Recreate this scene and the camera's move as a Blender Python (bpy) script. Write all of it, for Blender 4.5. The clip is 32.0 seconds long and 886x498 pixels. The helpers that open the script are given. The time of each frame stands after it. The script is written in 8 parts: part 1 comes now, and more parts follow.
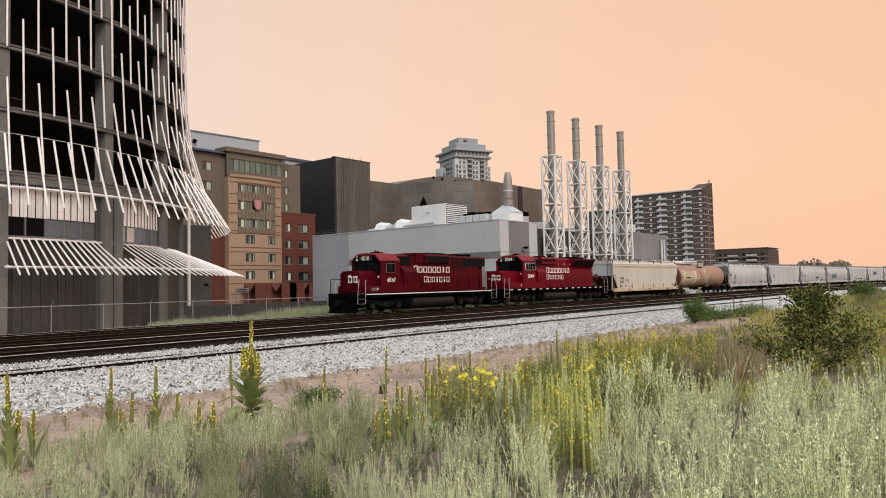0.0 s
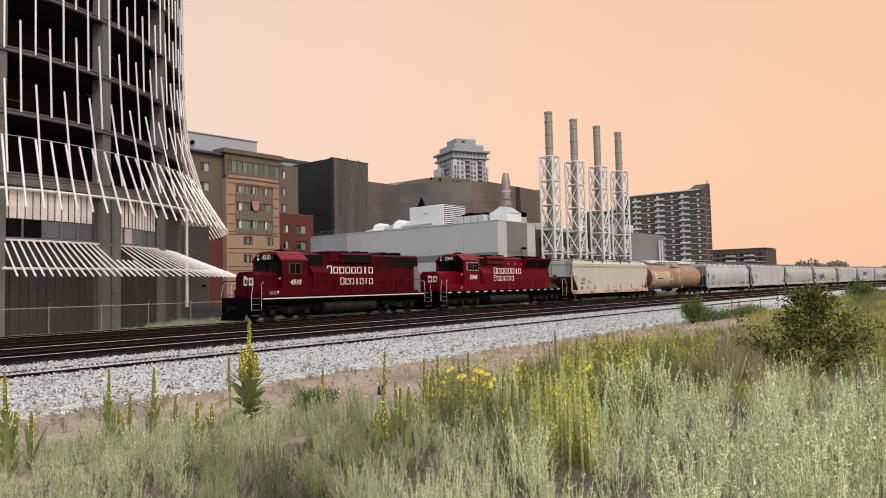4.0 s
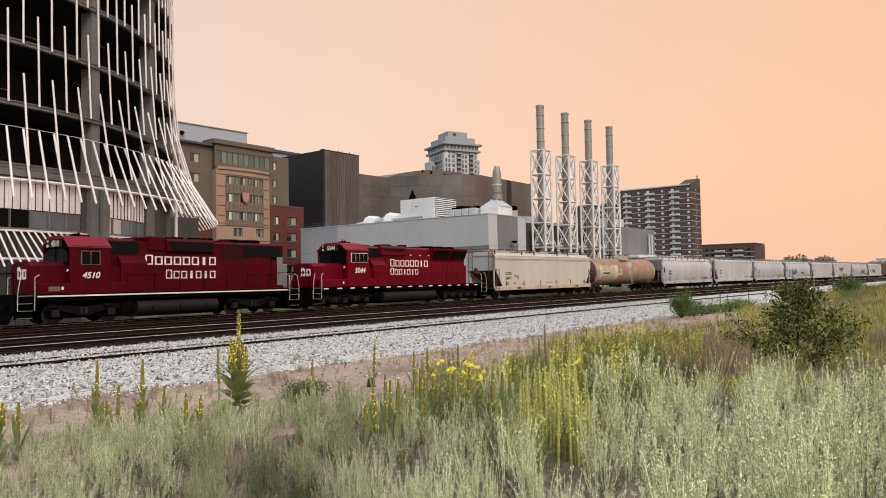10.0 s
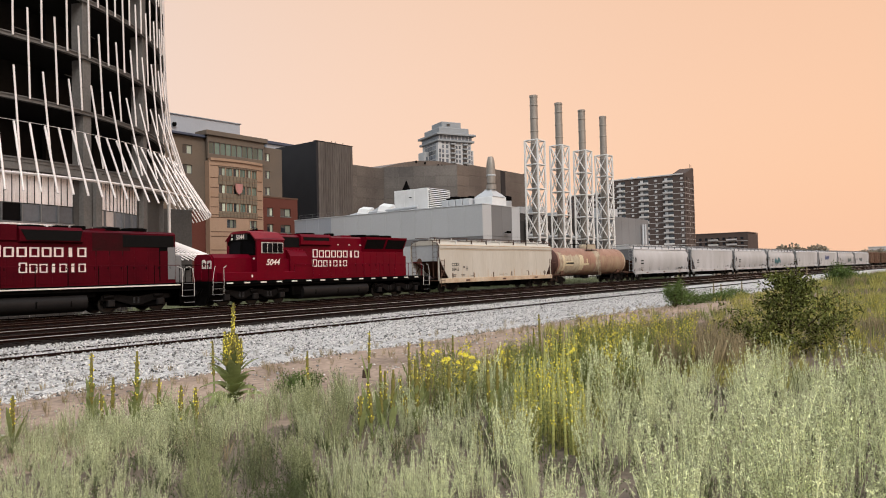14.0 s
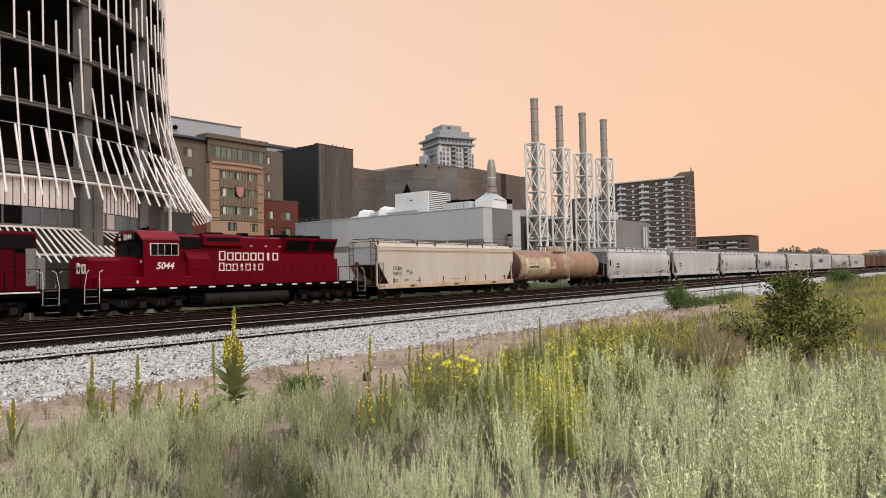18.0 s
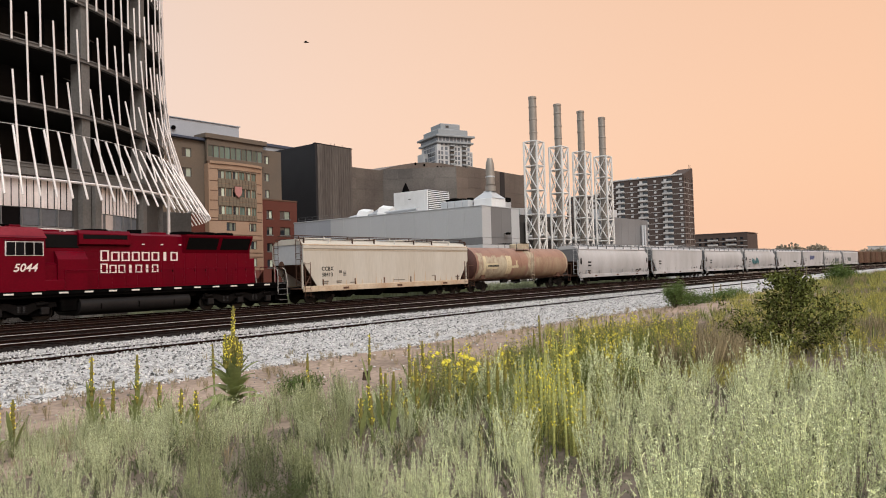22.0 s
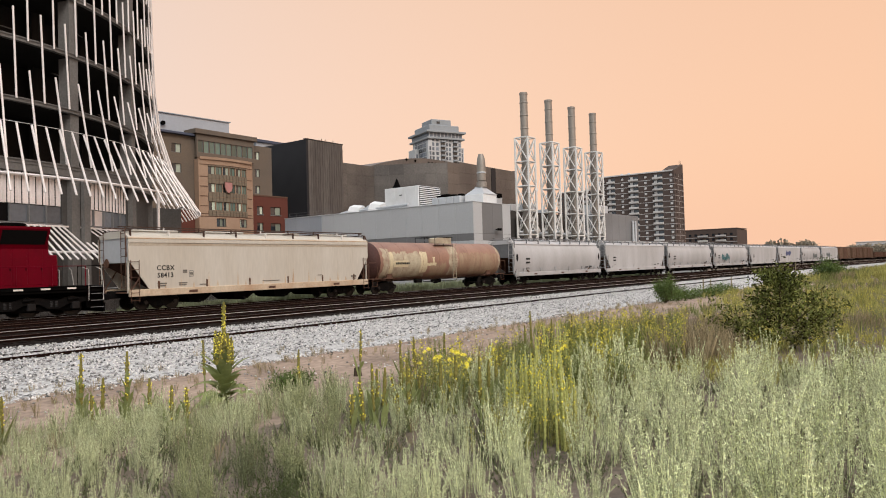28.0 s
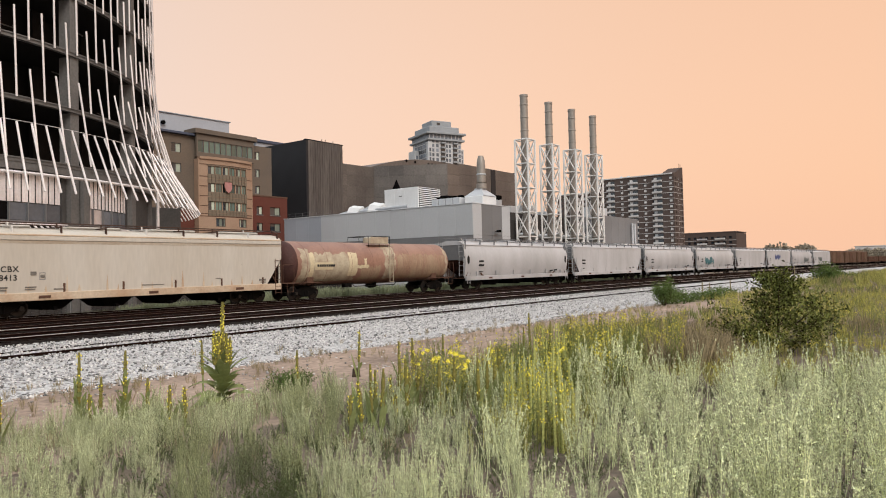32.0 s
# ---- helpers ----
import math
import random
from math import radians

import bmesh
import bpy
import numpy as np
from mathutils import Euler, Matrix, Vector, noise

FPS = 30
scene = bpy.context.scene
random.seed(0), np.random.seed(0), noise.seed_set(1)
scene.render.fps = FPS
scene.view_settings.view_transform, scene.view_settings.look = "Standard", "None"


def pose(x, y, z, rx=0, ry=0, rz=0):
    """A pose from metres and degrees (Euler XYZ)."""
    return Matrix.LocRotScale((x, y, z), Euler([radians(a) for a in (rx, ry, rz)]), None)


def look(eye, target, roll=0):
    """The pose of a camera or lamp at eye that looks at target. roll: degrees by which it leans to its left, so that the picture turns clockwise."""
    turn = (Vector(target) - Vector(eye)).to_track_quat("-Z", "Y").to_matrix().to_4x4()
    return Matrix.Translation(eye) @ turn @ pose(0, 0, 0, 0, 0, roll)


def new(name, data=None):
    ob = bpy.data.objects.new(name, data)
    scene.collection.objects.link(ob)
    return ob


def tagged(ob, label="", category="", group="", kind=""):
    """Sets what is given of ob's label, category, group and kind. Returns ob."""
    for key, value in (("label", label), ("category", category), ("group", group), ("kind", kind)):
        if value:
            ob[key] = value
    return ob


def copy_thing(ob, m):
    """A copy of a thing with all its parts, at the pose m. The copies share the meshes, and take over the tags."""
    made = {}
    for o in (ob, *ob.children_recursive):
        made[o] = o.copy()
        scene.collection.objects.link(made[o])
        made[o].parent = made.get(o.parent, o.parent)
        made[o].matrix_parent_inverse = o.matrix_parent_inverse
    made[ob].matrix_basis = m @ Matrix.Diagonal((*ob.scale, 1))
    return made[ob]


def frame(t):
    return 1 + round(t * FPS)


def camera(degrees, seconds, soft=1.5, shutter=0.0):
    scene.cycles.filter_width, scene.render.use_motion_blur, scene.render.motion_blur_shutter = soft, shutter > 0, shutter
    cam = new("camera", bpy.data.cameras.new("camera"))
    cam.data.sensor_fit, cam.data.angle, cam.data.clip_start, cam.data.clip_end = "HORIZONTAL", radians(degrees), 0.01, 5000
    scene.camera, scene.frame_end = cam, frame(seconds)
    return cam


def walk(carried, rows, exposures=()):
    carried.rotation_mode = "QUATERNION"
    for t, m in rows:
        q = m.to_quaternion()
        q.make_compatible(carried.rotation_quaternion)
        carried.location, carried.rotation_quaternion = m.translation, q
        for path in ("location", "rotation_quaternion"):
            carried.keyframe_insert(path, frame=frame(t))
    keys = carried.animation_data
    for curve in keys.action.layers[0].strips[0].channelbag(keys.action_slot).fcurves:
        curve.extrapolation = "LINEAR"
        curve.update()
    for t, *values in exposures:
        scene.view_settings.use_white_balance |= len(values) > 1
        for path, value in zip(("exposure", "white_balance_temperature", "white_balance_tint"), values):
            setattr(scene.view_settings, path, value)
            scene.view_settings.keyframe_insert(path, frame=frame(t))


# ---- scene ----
cam = camera(63.8, 32.0, soft=1.0, shutter=0.4)
EYE = Vector((0, 0, 1.915))
CAM_ROWS = (
    (0, 38.97, 2.93, 1.21), (0.5, 38.96, 2.94, 1.31), (1, 38.94, 2.94, 1.39), (1.5, 38.91, 2.95, 1.44), (2, 38.90, 2.97, 1.45),
    (2.5, 38.89, 2.99, 1.42), (3, 38.87, 3.00, 1.37), (3.5, 38.86, 3.00, 1.34), (5.5, 38.56, 2.96, 1.18), (6, 38.49, 2.96, 1.13),
    (6.5, 38.44, 2.94, 1.10), (7, 38.41, 2.90, 1.10), (7.5, 38.38, 2.86, 1.08), (8, 38.34, 2.80, 1.02), (8.5, 38.28, 2.74, 0.95),
    (9, 38.21, 2.66, 0.92), (9.5, 38.13, 2.54, 0.92), (10, 38.07, 2.41, 0.95), (10.5, 38.03, 2.30, 1.00), (11, 38.01, 2.22, 1.07),
    (11.5, 37.98, 2.15, 1.15), (12, 37.91, 2.04, 1.26), (12.5, 37.82, 1.91, 1.34), (13, 37.72, 1.76, 1.35), (13.5, 37.65, 1.67, 1.31),
    (14, 37.62, 1.65, 1.27), (14.5, 37.64, 1.69, 1.23), (16.5, 37.67, 1.94, 1.30), (17, 37.66, 1.94, 1.25), (17.5, 37.66, 1.92, 1.23),
    (18, 37.67, 1.89, 1.26), (18.5, 37.67, 1.84, 1.30), (19, 37.67, 1.81, 1.35), (19.5, 37.68, 1.81, 1.41), (20, 37.69, 1.84, 1.48),
    (20.5, 37.70, 1.87, 1.53), (21, 37.69, 1.87, 1.57), (21.5, 37.66, 1.84, 1.59), (22, 37.59, 1.79, 1.58), (22.5, 37.53, 1.75, 1.55),
    (23, 37.48, 1.72, 1.50), (23.5, 37.46, 1.69, 1.46), (24, 37.45, 1.66, 1.46), (24.5, 37.45, 1.64, 1.49), (25, 37.45, 1.63, 1.55),
    (25.5, 37.45, 1.62, 1.59), (27.5, 37.03, 1.44, 1.69), (28, 36.89, 1.44, 1.64), (28.5, 36.83, 1.48, 1.57), (29, 36.83, 1.54, 1.49),
    (29.5, 36.86, 1.57, 1.44), (30, 36.88, 1.56, 1.41), (30.5, 36.88, 1.54, 1.39), (31, 36.87, 1.53, 1.35), (31.5, 36.85, 1.53, 1.30),
    (32, 36.83, 1.55, 1.25),
)


def view_pose(yaw, pitch, roll):
    a, p = radians(yaw), radians(pitch)
    way = Vector((math.cos(a) * math.cos(p), math.sin(a) * math.cos(p), math.sin(p)))
    return look(EYE, EYE + way, -roll)


walk(cam, [(t, view_pose(a, p, r)) for t, a, p, r in CAM_ROWS])

# ---- world: smoke-filled evening sky, soft light ----
world = bpy.data.worlds.new("smoky_sky")
scene.world = world
world.use_nodes = True
wn, wl = world.node_tree.nodes, world.node_tree.links
wn.clear()
SUN_EL, SUN_AZ = radians(42), radians(206)
w_out, w_bg = wn.new("ShaderNodeOutputWorld"), wn.new("ShaderNodeBackground")
w_co, w_sep = wn.new("ShaderNodeTexCoord"), wn.new("ShaderNodeSeparateXYZ")
w_sky = wn.new("ShaderNodeTexSky")
w_sky.sky_type, w_sky.sun_disc = "NISHITA", False
w_sky.sun_elevation, w_sky.sun_rotation = SUN_EL, SUN_AZ
w_sky.dust_density, w_sky.air_density = 6.0, 2.0
# azimuth: from pinkish haze over the tracks' left to orange along the line's right
w_dot = wn.new("ShaderNodeVectorMath")
w_dot.operation = "DOT_PRODUCT"
w_dot.inputs[1].default_value = (0.94, -0.34, 0.0)
w_az = wn.new("ShaderNodeValToRGB")
w_az.color_ramp.interpolation = "B_SPLINE"
for i, (pos, col) in enumerate(((0.30, (0.66, 0.70, 0.76, 1)), (0.56, (0.93, 0.68, 0.585, 1)), (0.78, (0.975, 0.64, 0.475, 1)), (0.97, (0.98, 0.565, 0.36, 1)))):
    e = w_az.color_ramp.elements[i] if i < 2 else w_az.color_ramp.elements.new(pos)
    e.position, e.color = pos, col
# height: neutral bright haze overhead
w_el = wn.new("ShaderNodeValToRGB")
w_el.color_ramp.interpolation = "EASE"
w_el.color_ramp.elements[0].position, w_el.color_ramp.elements[0].color = 0.36, (0, 0, 0, 1)
w_el.color_ramp.elements[1].position, w_el.color_ramp.elements[1].color = 0.80, (1, 1, 1, 1)
w_top = wn.new("ShaderNodeMix")
w_top.data_type = "RGBA"
w_top.inputs["B"].default_value = (0.78, 0.88, 0.98, 1)
w_mix = wn.new("ShaderNodeMix")
w_mix.data_type = "RGBA"
w_mix.inputs["Factor"].default_value = 0.02
w_map = wn.new("ShaderNodeMapRange")
w_map.inputs["From Min"].default_value = -1.0
wl.new(w_co.outputs["Generated"], w_sep.inputs[0])
wl.new(w_co.outputs["Generated"], w_dot.inputs[0])
wl.new(w_dot.outputs["Value"], w_map.inputs["Value"])
wl.new(w_map.outputs["Result"], w_az.inputs["Fac"])
wl.new(w_sep.outputs["Z"], w_el.inputs["Fac"])
wl.new(w_el.outputs["Color"], w_top.inputs["Factor"])
w_up = wn.new("ShaderNodeMapRange")
w_up.inputs["From Min"].default_value, w_up.inputs["From Max"].default_value = 0.02, 0.42
w_dim = wn.new("ShaderNodeMix")
w_dim.data_type, w_dim.blend_type = "RGBA", "MULTIPLY"
w_dim.inputs["B"].default_value = (0.91, 0.895, 0.815, 1)
wl.new(w_sep.outputs["Z"], w_up.inputs["Value"])
wl.new(w_up.outputs["Result"], w_dim.inputs["Factor"])
wl.new(w_az.outputs["Color"], w_dim.inputs["A"])
wl.new(w_dim.outputs["Result"], w_top.inputs["A"])
wl.new(w_top.outputs["Result"], w_mix.inputs["A"])
wl.new(w_sky.outputs["Color"], w_mix.inputs["B"])
wl.new(w_mix.outputs["Result"], w_bg.inputs["Color"])
w_bg.inputs["Strength"].default_value = 1.0
wl.new(w_bg.outputs[0], w_out.inputs[0])

sun = new("sun", bpy.data.lights.new("sun", "SUN"))
sun.data.energy, sun.data.angle, sun.data.color = 2.0, radians(30), (1.0, 0.96, 0.92)
sun.matrix_world = look((-30, -62, 62), (0, 0, 0))
scene.view_settings.exposure = 0.0


# ---- materials ----
def mat(name, base, rough=0.7, metal=0.0, vary=0.12, scale=2.0, fine=30.0, bump=0.15, other=None, amount=0.35, ob_random=0.0, island=0.0, stretch=(1, 1, 1), detail=4.0, patch=0.6):
    """Base colour varied by coarse stains (towards other) and fine grain, with relief."""
    m = bpy.data.materials.new(name)
    m.use_nodes = True
    n, l = m.node_tree.nodes, m.node_tree.links
    b = n["Principled BSDF"]
    b.inputs["Roughness"].default_value, b.inputs["Metallic"].default_value = rough, metal
    b.inputs["Specular IOR Level"].default_value = 0.5 if rough < 0.5 or metal > 0.2 else 0.08
    co = n.new("ShaderNodeTexCoord")
    mp = n.new("ShaderNodeMapping")
    mp.inputs["Scale"].default_value = stretch
    l.new(co.outputs["Object"], mp.inputs["Vector"])
    big, small = n.new("ShaderNodeTexNoise"), n.new("ShaderNodeTexNoise")
    big.inputs["Scale"].default_value, small.inputs["Scale"].default_value = scale, fine
    big.inputs["Detail"].default_value, small.inputs["Detail"].default_value = detail, 3
    l.new(mp.outputs[0], big.inputs["Vector"])
    l.new(mp.outputs[0], small.inputs["Vector"])
    ramp = n.new("ShaderNodeValToRGB")
    ramp.color_ramp.elements[0].position, ramp.color_ramp.elements[1].position = patch - 0.22, patch + 0.18
    l.new(big.outputs["Fac"], ramp.inputs["Fac"])
    k = n.new("ShaderNodeMath")
    k.operation, k.inputs[1].default_value = "MULTIPLY", amount
    l.new(ramp.outputs["Color"], k.inputs[0])
    mix = n.new("ShaderNodeMix")
    mix.data_type = "RGBA"
    o = other or tuple(c * 0.6 for c in base)
    mix.inputs["A"].default_value, mix.inputs["B"].default_value = (*base, 1), (*o, 1)
    l.new(k.outputs[0], mix.inputs["Factor"])
    hsv = n.new("ShaderNodeHueSaturation")
    l.new(mix.outputs["Result"], hsv.inputs["Color"])
    val = n.new("ShaderNodeMapRange")
    val.inputs["From Min"].default_value, val.inputs["From Max"].default_value = 0.3, 0.7
    val.inputs["To Min"].default_value, val.inputs["To Max"].default_value = 1 - vary, 1 + vary
    l.new(small.outputs["Fac"], val.inputs["Value"])
    last = val.outputs["Result"]
    for amt, kind, sock in ((ob_random, "ShaderNodeObjectInfo", "Random"), (island, "ShaderNodeNewGeometry", "Random Per Island")):
        if amt:
            src, rg, mu = n.new(kind), n.new("ShaderNodeMapRange"), n.new("ShaderNodeMath")
            rg.inputs["To Min"].default_value, rg.inputs["To Max"].default_value = 1 - amt, 1 + amt
            mu.operation = "MULTIPLY"
            l.new(src.outputs[sock], rg.inputs["Value"])
            l.new(rg.outputs["Result"], mu.inputs[0])
            l.new(last, mu.inputs[1])
            last = mu.outputs[0]
    l.new(last, hsv.inputs["Value"])
    l.new(hsv.outputs["Color"], b.inputs["Base Color"])
    if bump:
        bp = n.new("ShaderNodeBump")
        bp.inputs["Strength"].default_value, bp.inputs["Distance"].default_value = bump, 0.02
        l.new(small.outputs["Fac"], bp.inputs["Height"])
        l.new(bp.outputs["Normal"], b.inputs["Normal"])
    return m


def leafy(name, base, island=0.3, rough=0.65, sheen=0.25):
    """Leaf colour with a share of light passing through."""
    m = mat(name, base, rough, 0, 0.15, 1.2, 14, 0, other=tuple(c * 0.65 for c in base), amount=0.5, island=island)
    n, l = m.node_tree.nodes, m.node_tree.links
    b = n["Principled BSDF"]
    tr_, ad = n.new("ShaderNodeBsdfTranslucent"), n.new("ShaderNodeMixShader")
    l.new(b.inputs["Base Color"].links[0].from_socket, tr_.inputs["Color"])
    ad.inputs[0].default_value = sheen
    out = n["Material Output"]
    l.new(b.outputs[0], ad.inputs[1])
    l.new(tr_.outputs[0], ad.inputs[2])
    l.new(ad.outputs[0], out.inputs["Surface"])
    return m


def glass_mat(name, tint=(0.02, 0.03, 0.035), rough=0.06):
    m = mat(name, tint, rough, 0, 0.1, 0.6, 4, 0, amount=0.4, ob_random=0.5)
    m.node_tree.nodes["Principled BSDF"].inputs["Specular IOR Level"].default_value = 0.9
    return m


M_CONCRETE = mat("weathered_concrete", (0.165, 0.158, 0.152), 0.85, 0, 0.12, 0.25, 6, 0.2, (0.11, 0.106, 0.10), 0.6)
# Darker copy of the concrete, with the walls' shade in its colour.
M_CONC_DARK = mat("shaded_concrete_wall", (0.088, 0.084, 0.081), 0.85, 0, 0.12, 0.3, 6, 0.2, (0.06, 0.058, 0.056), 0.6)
M_STEEL_W = mat("pale_galvanised_tube", (0.80, 0.755, 0.745), 0.38, 0.15, 0.06, 1.0, 20, 0.05, (0.55, 0.52, 0.5), 0.4)
M_PANEL_W = mat("pale_corrugated_panel", (0.90, 0.83, 0.82), 0.45, 0.0, 0.06, 0.7, 10, 0.05, ob_random=0.12)
M_PANEL_D = mat("dark_grey_cladding", (0.056, 0.052, 0.050), 0.6, 0.1, 0.12, 0.5, 8, 0.1, ob_random=0.15)
M_GLASS = glass_mat("window_glass", (0.025, 0.032, 0.04))
M_CABGLASS = glass_mat("dark_cab_glass", (0.006, 0.006, 0.007), 0.12)
# Base colour lifted to blue-grey in place of reflected sky.
M_GLASS_T = glass_mat("blue_grey_reflective_glass", (0.15, 0.165, 0.19), 0.25)
# Pale pane colour that paints a bright reflection on the glass.
M_SKY_PANE = mat("pale_sky_reflection", (0.62, 0.55, 0.53), 0.3, 0, 0.05, 0.8, 6, 0, ob_random=0.1)
M_GLASS_T.node_tree.nodes["Principled BSDF"].inputs["Specular IOR Level"].default_value = 0.3
M_CABGLASS.node_tree.nodes["Principled BSDF"].inputs["Specular IOR Level"].default_value = 0.03
M_GLASS_G = glass_mat("greenish_window_glass", (0.085, 0.14, 0.12))
# Near-black that puts the shade of open interiors into the colour.
M_DARK = mat("interior_shade", (0.020, 0.018, 0.017), 0.9, 0, 0.1, 1, 10, 0)
M_BRICK_P = mat("tan_brick", (0.35, 0.24, 0.172), 0.85, 0, 0.12, 0.4, 9, 0.15, (0.26, 0.155, 0.095), 0.5)
M_BRICK_R = mat("red_brick", (0.115, 0.042, 0.032), 0.85, 0, 0.12, 0.4, 9, 0.15, (0.14, 0.052, 0.04), 0.5)
M_BRICK_T = mat("brown_stucco", (0.135, 0.11, 0.09), 0.88, 0, 0.1, 0.3, 8, 0.12, (0.19, 0.14, 0.1), 0.5)
M_BAND = mat("dark_brick_joint_band", (0.12, 0.07, 0.05), 0.85, 0, 0.1, 1, 12, 0.1)
M_ROOF_B = mat("blue_grey_metal_roof", (0.07, 0.085, 0.13), 0.5, 0.3, 0.1, 0.5, 8, 0.05)
M_PALE_G = mat("pale_grey_metal_panel", (0.50, 0.51, 0.525), 0.55, 0.15, 0.04, 0.15, 5, 0.04, (0.44, 0.45, 0.47), 0.5, ob_random=0.025)
M_PALE_B = mat("pale_blue_grey_panel", (0.37, 0.395, 0.44), 0.55, 0.15, 0.05, 0.15, 5, 0.04, ob_random=0.05)
M_GREY_P = mat("mid_grey_metal_panel", (0.20, 0.20, 0.205), 0.55, 0.15, 0.06, 0.2, 6, 0.04, ob_random=0.05)
M_WHITE = mat("white_paint", (0.72, 0.72, 0.72), 0.5, 0, 0.05, 0.8, 12, 0.04, (0.55, 0.54, 0.52), 0.4)
M_LATTICE = mat("white_painted_steel", (0.74, 0.72, 0.70), 0.45, 0.1, 0.06, 0.8, 15, 0.04, (0.48, 0.45, 0.42), 0.4)
M_FLUE = mat("grey_flue_sheet", (0.31, 0.275, 0.24), 0.5, 0.3, 0.12, 0.6, 10, 0.05, (0.21, 0.185, 0.165), 0.6)
M_BLACKBOX = mat("black_metal_cladding", (0.034, 0.033, 0.036), 0.5, 0.2, 0.12, 0.4, 6, 0.05)
M_BROWN = mat("bronze_brown_panel", (0.094, 0.082, 0.076), 0.5, 0.25, 0.16, 0.10, 3, 0.08, (0.165, 0.147, 0.133), 1.0, ob_random=0.10)
M_BROWN_T = mat("ribbed_bronze_panel", (0.086, 0.078, 0.074), 0.5, 0.25, 0.25, 0.3, 3, 0.12, (0.17, 0.155, 0.145), 0.9, stretch=(1, 1, 0.15), ob_random=0.12)
M_CONDO = mat("blue_grey_tower_wall", (0.30, 0.315, 0.33), 0.6, 0.05, 0.08, 0.2, 3, 0.03)
M_CONDO_W = mat("pale_tower_wall", (0.50, 0.50, 0.505), 0.6, 0.0, 0.08, 0.2, 3, 0.03)
M_APT = mat("dark_brown_brick", (0.098, 0.074, 0.066), 0.85, 0, 0.12, 0.3, 5, 0.1)
M_BALC = mat("white_balcony_panel", (0.55, 0.53, 0.52), 0.6, 0, 0.08, 0.4, 5, 0.03, ob_random=0.15)
M_RED = mat("dark_red_locomotive_paint", (0.072, 0.0020, 0.0068), 0.45, 0, 0.14, 0.9, 12, 0.04, (0.034, 0.001, 0.004), 0.8)
# Paler red: the sky's sheen on the cab roofs is in the colour.
M_ROOF_SHEEN = mat("red_roof_paint_with_sheen", (0.21, 0.022, 0.032), 0.5, 0, 0.1, 1.0, 10, 0.03, (0.12, 0.008, 0.014), 0.6)
M_SOOT = mat("sooty_faded_hood_paint", (0.026, 0.006, 0.0065), 0.6, 0, 0.15, 1.4, 12, 0.05, (0.048, 0.002, 0.006), 0.8)
M_RED2 = mat("bright_red_locomotive_paint", (0.125, 0.0010, 0.0088), 0.30, 0, 0.10, 0.8, 12, 0.04, (0.072, 0.0016, 0.007), 0.6)
M_BLACK = mat("black_running_gear", (0.0022, 0.0020, 0.0020), 0.75, 0, 0.25, 2, 20, 0.15, (0.008, 0.007, 0.0065), 0.5)
M_TRUCK = mat("dusty_dark_truck_steel", (0.0048, 0.0043, 0.0043), 0.7, 0.0, 0.3, 2, 20, 0.15, (0.014, 0.0115, 0.0105), 0.5)
M_FUEL = mat("dusty_charcoal_tank_paint", (0.016, 0.0145, 0.0145), 0.5, 0, 0.15, 1, 12, 0.08, (0.009, 0.008, 0.008), 0.7)
M_FRAME_Y = mat("dull_yellow_window_frame", (0.15, 0.125, 0.085), 0.6, 0, 0.1, 3, 20, 0.02)
M_WHEEL = mat("worn_wheel_steel", (0.025, 0.022, 0.02), 0.5, 0.5, 0.15, 2, 20, 0.05)
M_STRIPE = mat("white_reflective_stripe", (0.78, 0.74, 0.68), 0.5, 0, 0.1, 3, 20, 0.02, (0.4, 0.3, 0.25), 0.4)
M_HANDRAIL = mat("white_handrail", (0.66, 0.63, 0.6), 0.5, 0, 0.1, 3, 20, 0.02)
M_GRILLE = mat("black_radiator_screen", (0.006, 0.0055, 0.0055), 0.7, 0.0, 0.3, 4, 60, 0.3)
M_CREAM = mat("weathered_cream_hopper_paint", (0.545, 0.505, 0.445), 0.5, 0, 0.05, 0.7, 7, 0.03, (0.42, 0.36, 0.285), 0.45, stretch=(1, 1, 0.16), patch=0.57)
M_CREAM_S = mat("rust_stained_cream_sill", (0.56, 0.46, 0.345), 0.65, 0, 0.1, 0.9, 9, 0.05, (0.36, 0.20, 0.11), 0.75)
M_RUST = mat("rusty_brown_steel", (0.12, 0.065, 0.045), 0.85, 0, 0.2, 1.5, 15, 0.15, (0.06, 0.035, 0.028), 0.7)
M_EAVE_LINE = mat("brown_eave_line", (0.38, 0.31, 0.235), 0.7, 0, 0.12, 1.2, 9, 0.03, (0.50, 0.45, 0.38), 0.8, stretch=(0.5, 1, 1.5))
M_STENCIL = mat("worn_grey_stencil", (0.15, 0.135, 0.12), 0.7, 0, 0.2, 3, 20, 0, (0.30, 0.27, 0.23), 0.6)
M_TANK = mat("rust_brown_tank_shell", (0.31, 0.175, 0.125), 0.42, 0, 0.10, 0.6, 8, 0.06, (0.17, 0.08, 0.06), 0.8)
M_TANK_H = mat("dark_maroon_tank_head", (0.075, 0.038, 0.033), 0.5, 0, 0.12, 0.8, 8, 0.06, (0.045, 0.025, 0.022), 0.7)
M_TANK_T = mat("sun_faded_tan_tank_paint", (0.37, 0.275, 0.19), 0.5, 0, 0.12, 0.9, 9, 0.06, (0.25, 0.135, 0.095), 0.95, stretch=(1, 1, 0.3))
M_TANK_Y = mat("pale_yellow_brush_stroke", (0.60, 0.51, 0.34), 0.6, 0, 0.1, 2, 12, 0.05)
